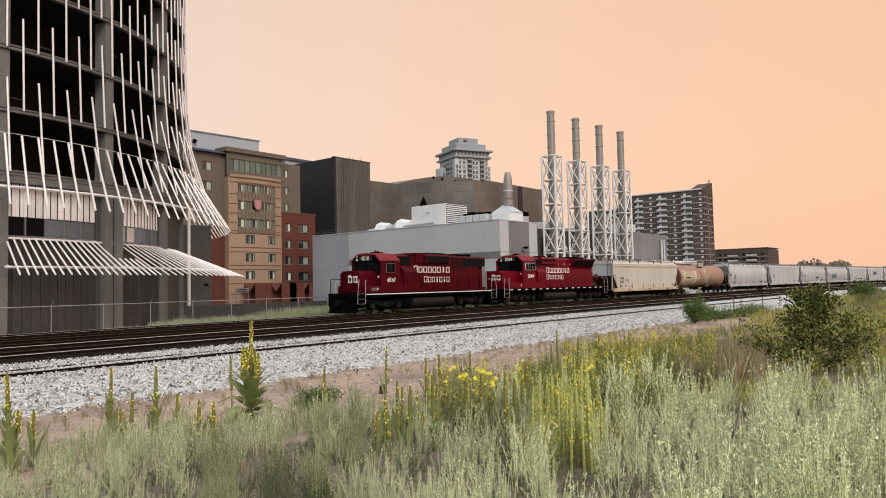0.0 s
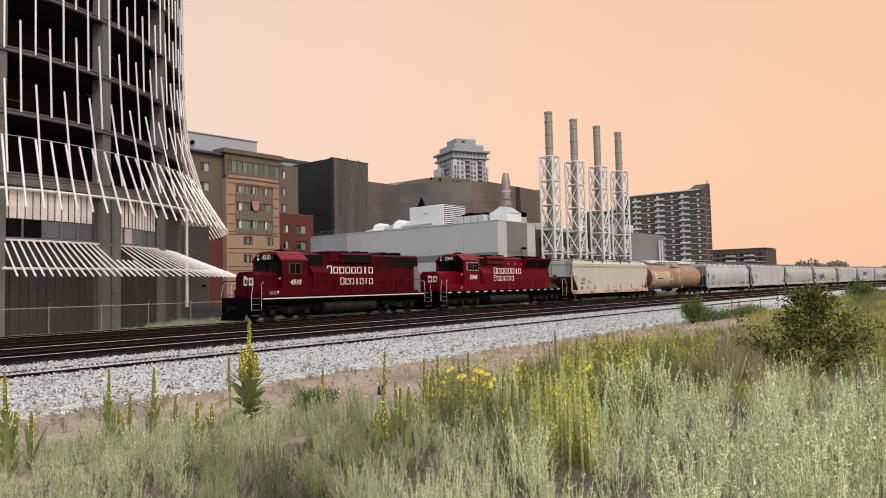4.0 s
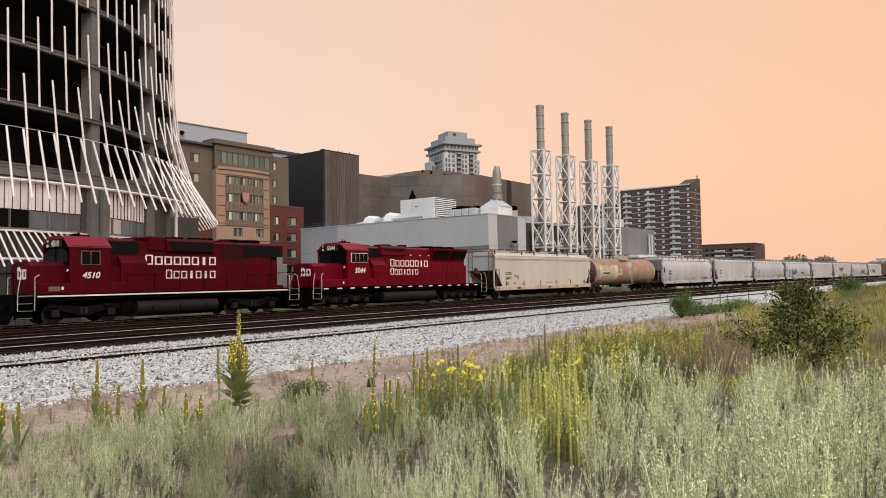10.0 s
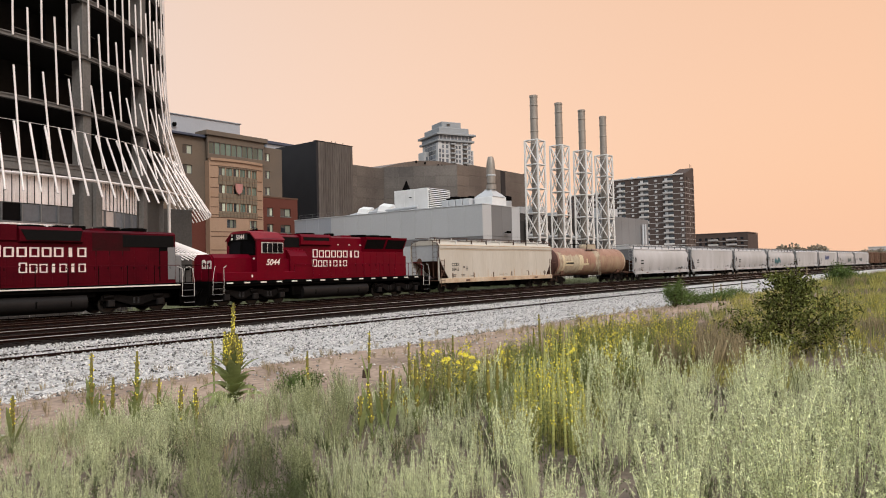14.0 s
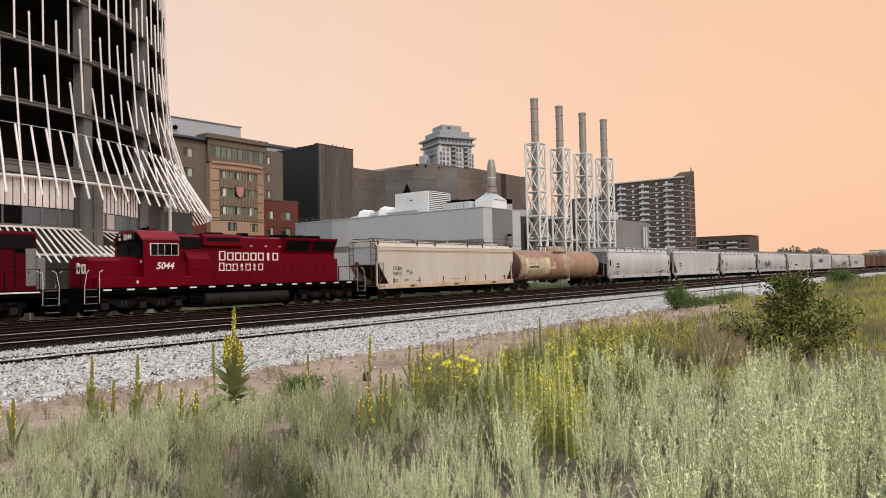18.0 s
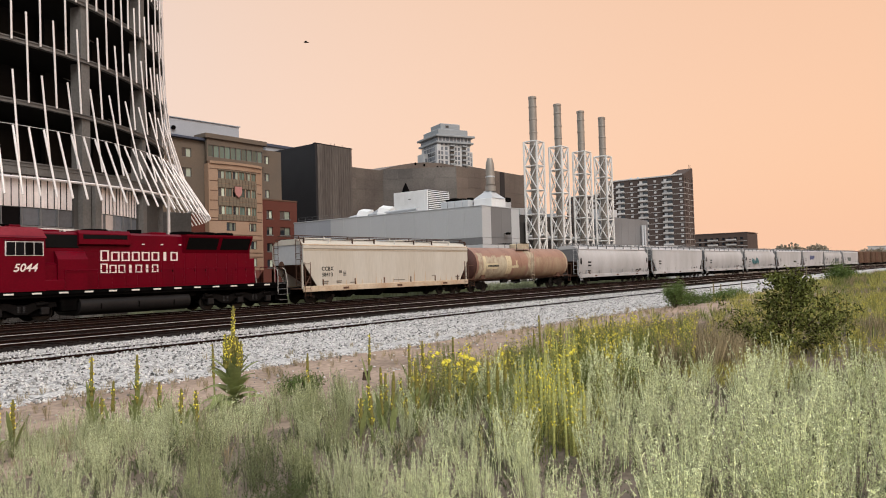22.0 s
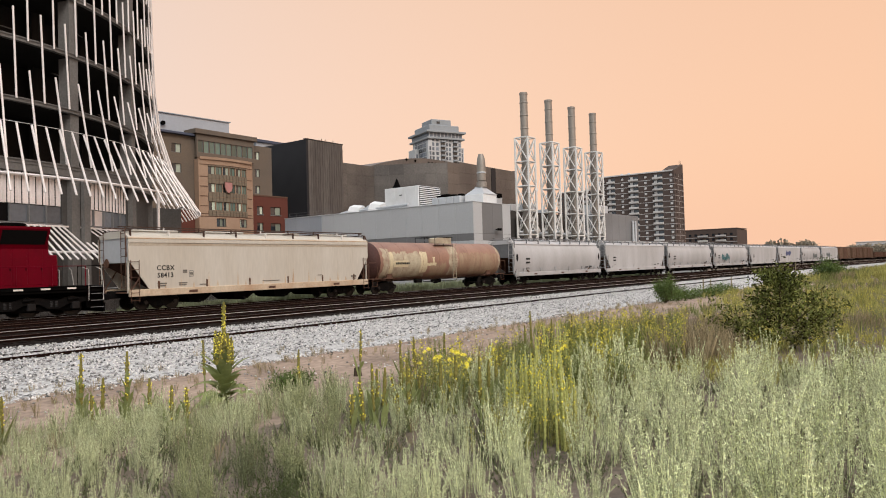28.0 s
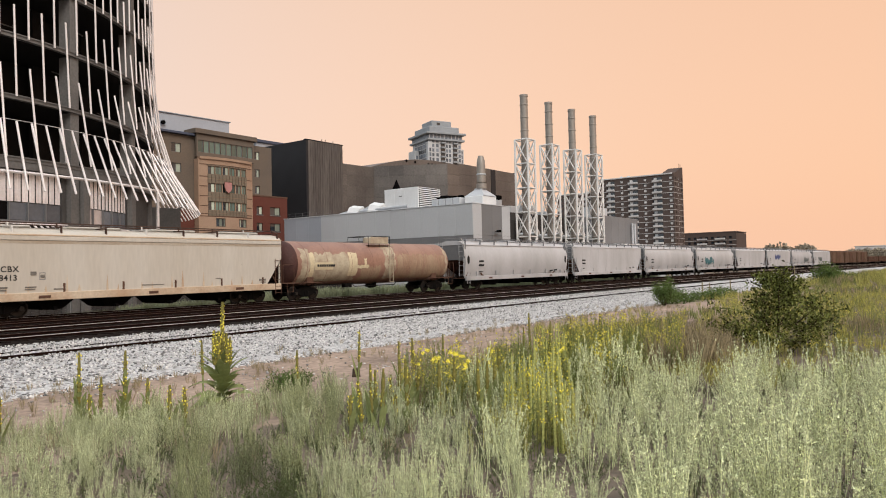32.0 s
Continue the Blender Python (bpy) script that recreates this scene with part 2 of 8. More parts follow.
M_TANK_C = mat("flaking_cream_tank_paint", (0.48, 0.415, 0.305), 0.6, 0, 0.12, 1.5, 12, 0.08, (0.20, 0.12, 0.09), 0.7)
M_HGREY = mat("light_grey_hopper_paint", (0.48, 0.47, 0.475), 0.5, 0, 0.04, 0.5, 9, 0.04, (0.30, 0.29, 0.28), 0.6, ob_random=0.06, stretch=(1, 1, 0.35))
M_BOXCAR = mat("rusty_orange_boxcar_paint", (0.16, 0.10, 0.07), 0.7, 0, 0.12, 0.6, 9, 0.08, (0.13, 0.07, 0.04), 0.7, ob_random=0.15)
M_RAIL_SIDE = mat("rusty_rail_side", (0.017, 0.0088, 0.007), 0.85, 0.0, 0.2, 2, 25, 0.1)
M_RAIL_TOP = mat("polished_rail_head", (0.66, 0.60, 0.57), 0.35, 0.45, 0.05, 2, 25, 0.0)
M_RAIL_DULL = mat("dull_rusty_rail_head", (0.075, 0.045, 0.035), 0.6, 0.2, 0.1, 2, 25, 0.0)
M_TIE = mat("dark_creosoted_tie", (0.012, 0.0085, 0.007), 0.9, 0, 0.25, 2, 25, 0.2, ob_random=0.2)
M_WIRE = mat("galvanised_fence_wire", (0.30, 0.29, 0.285), 0.5, 0.5, 0.08, 2, 20, 0)
M_LETTER = mat("cream_white_lettering", (0.80, 0.70, 0.65), 0.6, 0, 0.08, 4, 30, 0)
M_INK = mat("black_stencil_paint", (0.03, 0.03, 0.03), 0.7, 0, 0.1, 4, 30, 0)

for m_, gloss in ((M_RED, 0.06), (M_RED2, 0.08), (M_SOOT, 0.05), (M_FUEL, 0.15), (M_BLACK, 0.02), (M_TRUCK, 0.06), (M_RAIL_SIDE, 0.02), (M_TIE, 0.02)):
    m_.node_tree.nodes["Principled BSDF"].inputs["Specular IOR Level"].default_value = gloss


# ---- mesh helpers ----
class Shape:
    """Collects vertices and faces, then becomes one mesh."""

    def __init__(self):
        self.v, self.f = [], []

    def add(self, verts, faces, m=None):
        k = len(self.v)
        self.v += [tuple(m @ Vector(p)) for p in verts] if m else [tuple(p) for p in verts]
        self.f += [tuple(i + k for i in f) for f in faces]
        return self

    def box(self, x0, x1, y0, y1, z0, z1, c=0.0, m=None):
        """A box, its edges chamfered by c."""
        if c <= 0:
            v = [(x, y, z) for z in (z0, z1) for y in (y0, y1) for x in (x0, x1)]
            return self.add(v, [(0, 2, 3, 1), (4, 5, 7, 6), (0, 1, 5, 4), (2, 6, 7, 3), (0, 4, 6, 2), (1, 3, 7, 5)], m)
        c = min(c, (x1 - x0) * 0.45, (y1 - y0) * 0.45, (z1 - z0) * 0.45)
        v, idx = [], {}
        for sx in (0, 1):
            for sy in (0, 1):
                for sz in (0, 1):
                    p = (x1 if sx else x0, y1 if sy else y0, z1 if sz else z0)
                    d = (-c if sx else c, -c if sy else c, -c if sz else c)
                    for a in range(3):
                        idx[sx, sy, sz, a] = len(v)
                        v.append(tuple(p[i] if i == a else p[i] + d[i] for i in range(3)))
        g = idx
        f = []
        for s in (0, 1):
            f.append((g[s, 0, 0, 0], g[s, 1, 0, 0], g[s, 1, 1, 0], g[s, 0, 1, 0])[:: 1 if s else -1])
            f.append((g[0, s, 0, 1], g[1, s, 0, 1], g[1, s, 1, 1], g[0, s, 1, 1])[:: -1 if s else 1])
            f.append((g[0, 0, s, 2], g[1, 0, s, 2], g[1, 1, s, 2], g[0, 1, s, 2])[:: 1 if s else -1])
            for t in (0, 1):
                f.append((g[0, s, t, 1], g[1, s, t, 1], g[1, s, t, 2], g[0, s, t, 2])[:: 1 if s != t else -1])
                f.append((g[s, 0, t, 2], g[s, 1, t, 2], g[s, 1, t, 0], g[s, 0, t, 0])[:: 1 if s != t else -1])
                f.append((g[s, t, 0, 0], g[s, t, 1, 0], g[s, t, 1, 1], g[s, t, 0, 1])[:: 1 if s != t else -1])
                for u in (0, 1):
                    f.append((g[s, t, u, 0], g[s, t, u, 1], g[s, t, u, 2])[:: 1 if (s + t + u) % 2 else -1])
        return self.add(v, f, m)

    def prism(self, outline, a0, a1, axis="x", m=None):
        """An outline of two coordinates, drawn out along the axis."""
        n = len(outline)
        put = {"x": lambda a, p: (a, p[0], p[1]), "y": lambda a, p: (p[0], a, p[1]), "z": lambda a, p: (p[0], p[1], a)}[axis]
        v = [put(a0, p) for p in outline] + [put(a1, p) for p in outline]
        f = [tuple(range(n))[::-1], tuple(range(n, 2 * n))] + [(i, (i + 1) % n, n + (i + 1) % n, n + i) for i in range(n)]
        return self.add(v, f, m)

    def rod(self, p0, p1, r0, r1=None, n=8, caps=True):
        p0, p1 = Vector(p0), Vector(p1)
        r1 = r0 if r1 is None else r1
        q = (p1 - p0).to_track_quat("Z", "Y")
        ring = [(math.cos(2 * math.pi * i / n), math.sin(2 * math.pi * i / n)) for i in range(n)]
        v = [p0 + q @ Vector((c * r0, s * r0, 0)) for c, s in ring] + [p1 + q @ Vector((c * r1, s * r1, 0)) for c, s in ring]
        f = [(i, (i + 1) % n, n + (i + 1) % n, n + i) for i in range(n)]
        if caps:
            f += [tuple(range(n))[::-1], tuple(range(n, 2 * n))]
        return self.add(v, f)

    def pipe(self, pts, r, n=6):
        for a, b in zip(pts, pts[1:]):
            self.rod(a, b, r, r, n)
        return self

    def lathe(self, profile, n=24, axis="z", m=None):
        """Radius and height pairs turned round the axis."""
        v, f = [], []
        for r, h in profile:
            for i in range(n):
                c, s = math.cos(2 * math.pi * i / n) * r, math.sin(2 * math.pi * i / n) * r
                v.append({"z": (c, s, h), "x": (h, c, s), "y": (c, h, s)}[axis])
        for j in range(len(profile) - 1):
            for i in range(n):
                k = (i + 1) % n
                f.append((j * n + i, j * n + k, (j + 1) * n + k, (j + 1) * n + i))
        f += [tuple(range(n))[::-1], tuple(range((len(profile) - 1) * n, len(profile) * n))]
        return self.add(v, f, m)

    def mesh(self, name, material, smooth=False):
        me = bpy.data.meshes.new(name)
        me.from_pydata(self.v, [], self.f)
        b = bmesh.new()
        b.from_mesh(me)
        bmesh.ops.recalc_face_normals(b, faces=b.faces)
        b.to_mesh(me)
        b.free()
        me.materials.append(material)
        if smooth:
            me.polygons.foreach_set("use_smooth", [True] * len(me.polygons))
            me.set_sharp_from_angle(angle=radians(40))
        return me


def part(name, shape, material, parent, label="", smooth=False, at=None):
    """One mesh object under a thing or a part."""
    ob = new(name, shape.mesh(name, material, smooth) if isinstance(shape, Shape) else shape)
    ob.parent = parent
    if at is not None:
        ob.matrix_basis = at
    if label:
        ob["label"] = label
    return ob


def thing(name, label, category, group="", kind="", at=None):
    ob = new(name)
    ob.empty_display_size = 0.3
    if at is not None:
        ob.matrix_basis = at
    return tagged(ob, label, category, group, kind)


def solid(name, shape, material, label, category="", group="", kind="", smooth=False, at=None):
    """A thing of one mesh."""
    ob = new(name, shape.mesh(name, material, smooth))
    if at is not None:
        ob.matrix_basis = at
    return tagged(ob, label, category, group, kind)


def facade(shape, ox, oy, ux, uy, width, z0, z1, holes, thick=0.35):
    """A wall from (ox, oy) along (ux, uy), seen from its right-hand side, with holes (u0, u1, z0, z1) right through."""
    us = sorted({0, width, *[h[0] for h in holes], *[h[1] for h in holes]})
    zs = sorted({z0, z1, *[h[2] for h in holes], *[h[3] for h in holes]})
    nx, ny = -uy * thick, ux * thick
    full = {(i, j) for i in range(len(us) - 1) for j in range(len(zs) - 1)
            if not any(h[0] < (us[i] + us[i + 1]) / 2 < h[1] and h[2] < (zs[j] + zs[j + 1]) / 2 < h[3] for h in holes)}
    v, f, idx = [], [], {}

    def at(i, j, back):
        if (i, j, back) not in idx:
            idx[i, j, back] = len(v)
            v.append((ox + ux * us[i] + nx * back, oy + uy * us[i] + ny * back, zs[j]))
        return idx[i, j, back]

    for i, j in sorted(full):
        for b in (0, 1):
            f.append((at(i, j, b), at(i + 1, j, b), at(i + 1, j + 1, b), at(i, j + 1, b)))
        for (di, dj), (p, q) in (((-1, 0), ((i, j), (i, j + 1))), ((1, 0), ((i + 1, j), (i + 1, j + 1))), ((0, -1), ((i, j), (i + 1, j))), ((0, 1), ((i, j + 1), (i + 1, j + 1)))):
            if (i + di, j + dj) not in full:
                f.append((at(*p, 0), at(*q, 0), at(*q, 1), at(*p, 1)))
    shape.add(v, f)
    return shape


# ---- the line of the railway ----
TRACK_Y, BEND = 37.11, 0.00013


def line_y(x, y=TRACK_Y):
    return y - BEND * max(x - 20, 0) ** 2


def on_line(x, y=TRACK_Y):
    """The pose of a vehicle whose middle stands at x on the track."""
    slope = -2 * BEND * max(x - 20, 0)
    return Matrix.Translation((x, line_y(x, y), 0)) @ pose(0, 0, 0, 0, 0, math.degrees(math.atan(slope)))


# ---- ground, ballast and tracks ----
def sheet_mat(name, cols, scale, bump, rough=0.95, mid=1.2, dist=0.03):
    """Loose stones: cells of several greys with dark gaps, and broad stains."""
    m = bpy.data.materials.new(name)
    m.use_nodes = True
    n, l = m.node_tree.nodes, m.node_tree.links
    b = n["Principled BSDF"]
    b.inputs["Roughness"].default_value, b.inputs["Specular IOR Level"].default_value = rough, 0.03
    co, vo, ns, rp = n.new("ShaderNodeTexCoord"), n.new("ShaderNodeTexVoronoi"), n.new("ShaderNodeTexNoise"), n.new("ShaderNodeValToRGB")
    vo.inputs["Scale"].default_value, ns.inputs["Scale"].default_value, ns.inputs["Detail"].default_value = scale, mid, 6
    l.new(co.outputs["Object"], vo.inputs["Vector"])
    l.new(co.outputs["Object"], ns.inputs["Vector"])
    sp = n.new("ShaderNodeSeparateColor")
    l.new(vo.outputs["Color"], sp.inputs[0])
    ad = n.new("ShaderNodeMath")
    ad.operation = "MULTIPLY_ADD"
    ad.inputs[1].default_value, ad.inputs[2].default_value = 0.65, -0.02
    l.new(sp.outputs[0], ad.inputs[0])
    ad2 = n.new("ShaderNodeMath")
    ad2.operation = "MULTIPLY_ADD"
    ad2.inputs[1].default_value = 0.7
    l.new(ns.outputs["Fac"], ad2.inputs[0])
    l.new(ad.outputs[0], ad2.inputs[2])
    for i, c in enumerate(cols):
        e = rp.color_ramp.elements[i] if i < 2 else rp.color_ramp.elements.new(0.5)
        e.position, e.color = 0.2 + 0.65 * i / (len(cols) - 1), (*c, 1)
    l.new(ad2.outputs[0], rp.inputs["Fac"])
    l.new(rp.outputs["Color"], b.inputs["Base Color"])
    bp = n.new("ShaderNodeBump")
    bp.inputs["Strength"].default_value, bp.inputs["Distance"].default_value = bump, dist
    bp.invert = True
    l.new(vo.outputs["Distance"], bp.inputs["Height"])
    l.new(bp.outputs["Normal"], b.inputs["Normal"])
    return m


M_GROUND = mat("dry_soil", (0.19, 0.15, 0.118), 0.95, 0, 0.25, 0.5, 14, 0.6, (0.11, 0.09, 0.068), 0.8)
M_BALLAST = sheet_mat("pale_crushed_stone", ((0.06, 0.058, 0.056), (0.30, 0.291, 0.283), (0.51, 0.493, 0.48), (0.68, 0.658, 0.64)), 14.0, 1.0)
M_OILBED = sheet_mat("oily_brown_ballast", ((0.004, 0.003, 0.0027), (0.008, 0.0058, 0.005), (0.014, 0.010, 0.0085), (0.026, 0.019, 0.016)), 9.0, 0.9)
M_DIRT = mat("trodden_sandy_path", (0.40, 0.30, 0.235), 0.95, 0, 0.25, 0.6, 7, 0.6, (0.19, 0.145, 0.115), 0.9)


def strip(name, material, label, rows, x0, x1, step=4.0, wob=0.0, kind="structure"):
    """A band along the line: rows of (distance from the near bank, height), its outer edges uneven by wob."""
    s = Shape()
    n = int((x1 - x0) / step) + 1
    for i in range(n):
        x = x0 + i * step
        for j, (y, z) in enumerate(rows):
            d = wob * (noise.noise((x * 0.22, y, 3.1)) + 0.5 * noise.noise((x * 0.9, y, 7.7))) if j in (0, len(rows) - 1) else 0
            s.v.append((x, line_y(x, y) + d, z))
    k = len(rows)
    s.f += [(i * k + j, (i + 1) * k + j, (i + 1) * k + j + 1, i * k + j + 1) for i in range(n - 1) for j in range(k - 1)]
    return solid(name, s, material, label, kind=kind)


gs = Shape()
cols = [-400, -60, -20, -8] + [i * 4 for i in range(-1, 60)] + [260, 320, 420, 600, 1000, 2600]
prof = [(-2600, 0.2), (-40, 0.2), (-6, 0.1), (2, 0.02), (8, -0.1), (12.5, -0.17), (22, -0.32), (40, -0.36), (41.6, -0.72), (46, -0.78), (2600, -0.78)]
for x in cols:
    for y, z in prof:
        gs.v.append((x, line_y(min(x, 420), y) if 10 < y < 50 else y, z))
k = len(prof)
gs.f += [(i * k + j, (i + 1) * k + j, (i + 1) * k + j + 1, i * k + j + 1) for i in range(len(cols) - 1) for j in range(k - 1)]
solid("ground", gs, M_GROUND, "dry brown earth around the railway line", kind="structure")
strip("footpath", M_DIRT, "trodden sandy strip of bare earth beside the ballast", [(7.6, -0.088), (9.6, -0.119), (11.2, -0.142), (14.2, -0.145)], -20, 60, 0.5, 0.6)
strip("ballast_bed", M_BALLAST, "pale grey crushed stone ballast beside the tracks", [(13.0, -0.15), (13.6, -0.11), (16, -0.10), (19, -0.12), (23.6, -0.13)], -40, 300, 1.0, 0.8)
strip("track_bed", M_OILBED, "dark oily ballast under the four tracks", [(22.9, -0.135), (23.6, -0.105), (37.5, -0.10), (39.6, -0.12), (41.2, -0.6)], -40, 400, 2.0, 0.25)

RAIL_PROFILE = [(-0.07, -0.185), (0.07, -0.185), (0.07, -0.17), (0.012, -0.15), (0.012, -0.045), (0.036, -0.036), (0.036, -0.006), (-0.036, -0.006), (-0.036, -0.036), (-0.012, -0.045), (-0.012, -0.15), (-0.07, -0.17)]


def rail_shape(y0, x0, x1, outline, sink=0.0):
    s, n = Shape(), int((x1 - x0) / 6) + 1
    k = len(outline)
    for i in range(n):
        x = x0 + i * 6
        for dy, z in outline:
            s.v.append((x, line_y(x, y0) + dy, z - sink))
    s.f += [(i * k + j, i * k + (j + 1) % k, (i + 1) * k + (j + 1) % k, (i + 1) * k + j) for i in range(n - 1) for j in range(k)]
    s.f += [tuple(range(k)), tuple(range((n - 1) * k, n * k))]
    return s


TRACKS = (("railway_track", TRACK_Y, 0.0, "main line track with worn shiny rails under the train"), ("railway_track", 33.25, 0.0, "empty rusty track beside the train"),
          ("railway_track", 29.4, 0.0, "empty rusty track with a polished rail head"), ("railway_track", 25.55, 0.0, "empty rusty track at the edge of the pale ballast"))
track_things = []
for nm, ty, sink, lab in TRACKS:
    tk = tagged(new(nm), lab, "track", "parallel tracks", "structure")
    track_things.append((tk, ty))
    for sg in (-1, 1):
        hd = 0.015 if sg < 0 and ty < 35 else 0.005
        worn = ty > 35 or (sg < 0 and ty < 31)
        rl = part("rail", rail_shape(ty + sg * 0.7535, -42, 390, RAIL_PROFILE), M_RAIL_SIDE, tk)
        part("rail_head", rail_shape(ty + sg * 0.7535, -42, 390, [(-0.0375, -hd), (0.0375, -hd), (0.0375, -0.004), (0.03, 0.0), (-0.03, 0.0), (-0.0375, -0.004)]), M_RAIL_TOP if worn else M_RAIL_DULL, rl, "polished steel running surface" if worn else "dull rusty running surface")
sd = tagged(new("siding_track"), "disused siding half buried in pale ballast", "track", kind="structure")
part("rail", rail_shape(20.2 - 0.7535, 6, 78, RAIL_PROFILE, 0.03), M_RAIL_SIDE, sd, "rusty rail half buried in stones")
part("rail", rail_shape(20.2 + 0.7535, -30, 30, RAIL_PROFILE, 0.085), M_RAIL_SIDE, sd, "rusty rail half buried in stones")

# loose stones spilled along the edge of the ballast
rng = np.random.default_rng(11)


def scatter(name, material, tv, tf, places, label, kind="stuff", smooth=False):
    """One mesh of many copies of a small template: places are (x, y, z, size, turn, tall)."""
    tv, tf, p = np.asarray(tv, float), np.asarray(tf, int), np.asarray(places, float)
    c, s = np.cos(p[:, 4:5]), np.sin(p[:, 4:5])
    x = (tv[:, 0] * c - tv[:, 1] * s) * p[:, 3:4] + p[:, 0:1]
    y = (tv[:, 0] * s + tv[:, 1] * c) * p[:, 3:4] + p[:, 1:2]
    z = tv[:, 2] * p[:, 3:4] * p[:, 5:6] + p[:, 2:3]
    v = np.stack([x, y, z], -1).reshape(-1, 3)
    f = (tf[None] + (np.arange(len(p)) * len(tv))[:, None, None]).reshape(-1, 3)
    return numpy_mesh(name, material, v, f, label, kind)


def numpy_mesh(name, material, v, f, label, kind="stuff"):
    me = bpy.data.meshes.new(name)
    me.vertices.add(len(v))
    me.vertices.foreach_set("co", np.ascontiguousarray(v, np.float32).ravel())
    me.loops.add(len(f) * 3)
    me.loops.foreach_set("vertex_index", np.ascontiguousarray(f, np.int32).ravel())
    me.polygons.add(len(f))
    me.polygons.foreach_set("loop_start", np.arange(0, len(f) * 3, 3, dtype=np.int32))
    me.update(calc_edges=True)
    me.materials.append(material)
    ob = new(name, me)
    return tagged(ob, label, kind=kind) if kind else ob


M_STONE = mat("pale_loose_stone", (0.44, 0.424, 0.41), 0.9, 0, 0.15, 6, 60, 0.2, island=0.85)
ico_v = [(0, 0, 0.5), (0.52, 0, 0.1), (0.1, 0.5, 0.05), (-0.5, 0.15, 0.12), (-0.2, -0.5, 0.0), (0.3, -0.42, 0.15), (0, 0, -0.4)]
ico_f = [(0, 1, 2), (0, 2, 3), (0, 3, 4), (0, 4, 5), (0, 5, 1), (6, 2, 1), (6, 3, 2), (6, 4, 3), (6, 5, 4), (6, 1, 5)]
sx = rng.uniform(0, 1, 34000) ** 1.5 * 62 - 2
sy = 12.9 + rng.uniform(0, 1, 34000) ** 1.3 * 10.2
scatter("ballast_stones", M_STONE, ico_v, ico_f, np.stack([sx, np.array([line_y(a, b) for a, b in zip(sx, sy)]), np.where(sy < 13.8, -0.14, -0.1), rng.uniform(0.03, 0.072, 34000), rng.uniform(0, 6.28, 34000), rng.uniform(0.7, 1.4, 34000)], 1), "pale grey crushed ballast stones")
sx, sy = rng.uniform(3, 30, 600), rng.uniform(9.4, 13.6, 600)
scatter("path_pebbles", M_STONE, ico_v, ico_f, np.stack([sx, sy, np.full(600, -0.125), rng.uniform(0.03, 0.08, 600), rng.uniform(0, 6.28, 600), rng.uniform(0.5, 0.9, 600)], 1), "scattered pebbles on the sandy path")

# ---- the chain-link fence behind the tracks ----
fence = thing("chain_link_fence", "galvanised chain-link fence along the railway", "fence", at=pose(0, 44, -0.75))
fx = [-9.5 + 3.05 * i for i in range(17)]
post = Shape().rod((0, 0, 0), (0, 0, 1.95), 0.032, n=8).lathe([(0.042, 1.95), (0.038, 2.0), (0.01, 2.03)], 8).mesh("post", M_WIRE)
arm = Shape().rod((0, 0, 1.98), (0.0, -0.28, 2.25), 0.018, n=6).mesh("barb_arm", M_WIRE)
for x in fx:
    p = part("post", post, None, fence, at=pose(x, 0, 0))
    part("barb_arm", arm, None, p)
part("top_rail", Shape().rod((fx[0], 0, 1.93), (fx[-1], 0, 1.93), 0.032, n=6), M_WIRE, fence)
part("bottom_rail", Shape().rod((fx[11], 0, 0.35), (fx[-1], 0, 0.35), 0.028, n=6), M_WIRE, fence)
net = Shape()
x = fx[0]
while x < fx[-1] - 1.8:
    for a, b in (((x, 0.06, 0.06), (x + 1.86, 0.06, 1.92)), ((x + 1.86, 0.06, 0.06), (x, 0.06, 1.92))):
        net.rod(a, b, 0.0012, n=3, caps=False)
    x += 0.14
part("wire_mesh", net, M_WIRE, fence, "fine diamond wire mesh")
dark_fence = thing("screened_yard_wall", "low dark brown metal screen behind the fence", "wall", at=pose(0, 46.5, -0.78))
for i in range(8):
    part("panel", Shape().box(0, 2.35, -0.04, 0.04, 0.0, 1.62, 0.01), M_PANEL_D, dark_fence, at=pose(28 + 2.4 * i, 0, 0))


# ---- round parkade tower with tube screens ----
TC, TR = Vector((15.3, 73.8, 0)), 25.0


def rim(phi, r, z):
    """A point at an angle from the side that faces the tracks, turning towards the right."""
    a = radians(phi)
    return (math.sin(a) * r, -math.cos(a) * r, z)


def arc(shape, p0, p1, r0, r1, z0, z1, step=2.0):
    """A curved block between two angles, two radii and two heights."""
    n = max(1, int(round(abs(p1 - p0) / step)))
    v, f = [], []
    for i in range(n + 1):
        ph = p0 + (p1 - p0) * i / n
        v += [rim(ph, r0, z0), rim(ph, r1, z0), rim(ph, r1, z1), rim(ph, r0, z1)]
    for i in range(n):
        f += [(i * 4 + j, i * 4 + (j + 1) % 4, i * 4 + 4 + (j + 1) % 4, i * 4 + 4 + j) for j in range(4)]
    f += [(0, 1, 2, 3), (n * 4, n * 4 + 3, n * 4 + 2, n * 4 + 1)]
    return shape.add(v, f)


def flare(z, ph=50.0):
    """The screens stand further out towards the right-hand end."""
    return 25.05 + (0.9 + 2.85 * min(max(ph / 50, 0), 1)) * math.exp(-(z - 7.6) / 3.6)


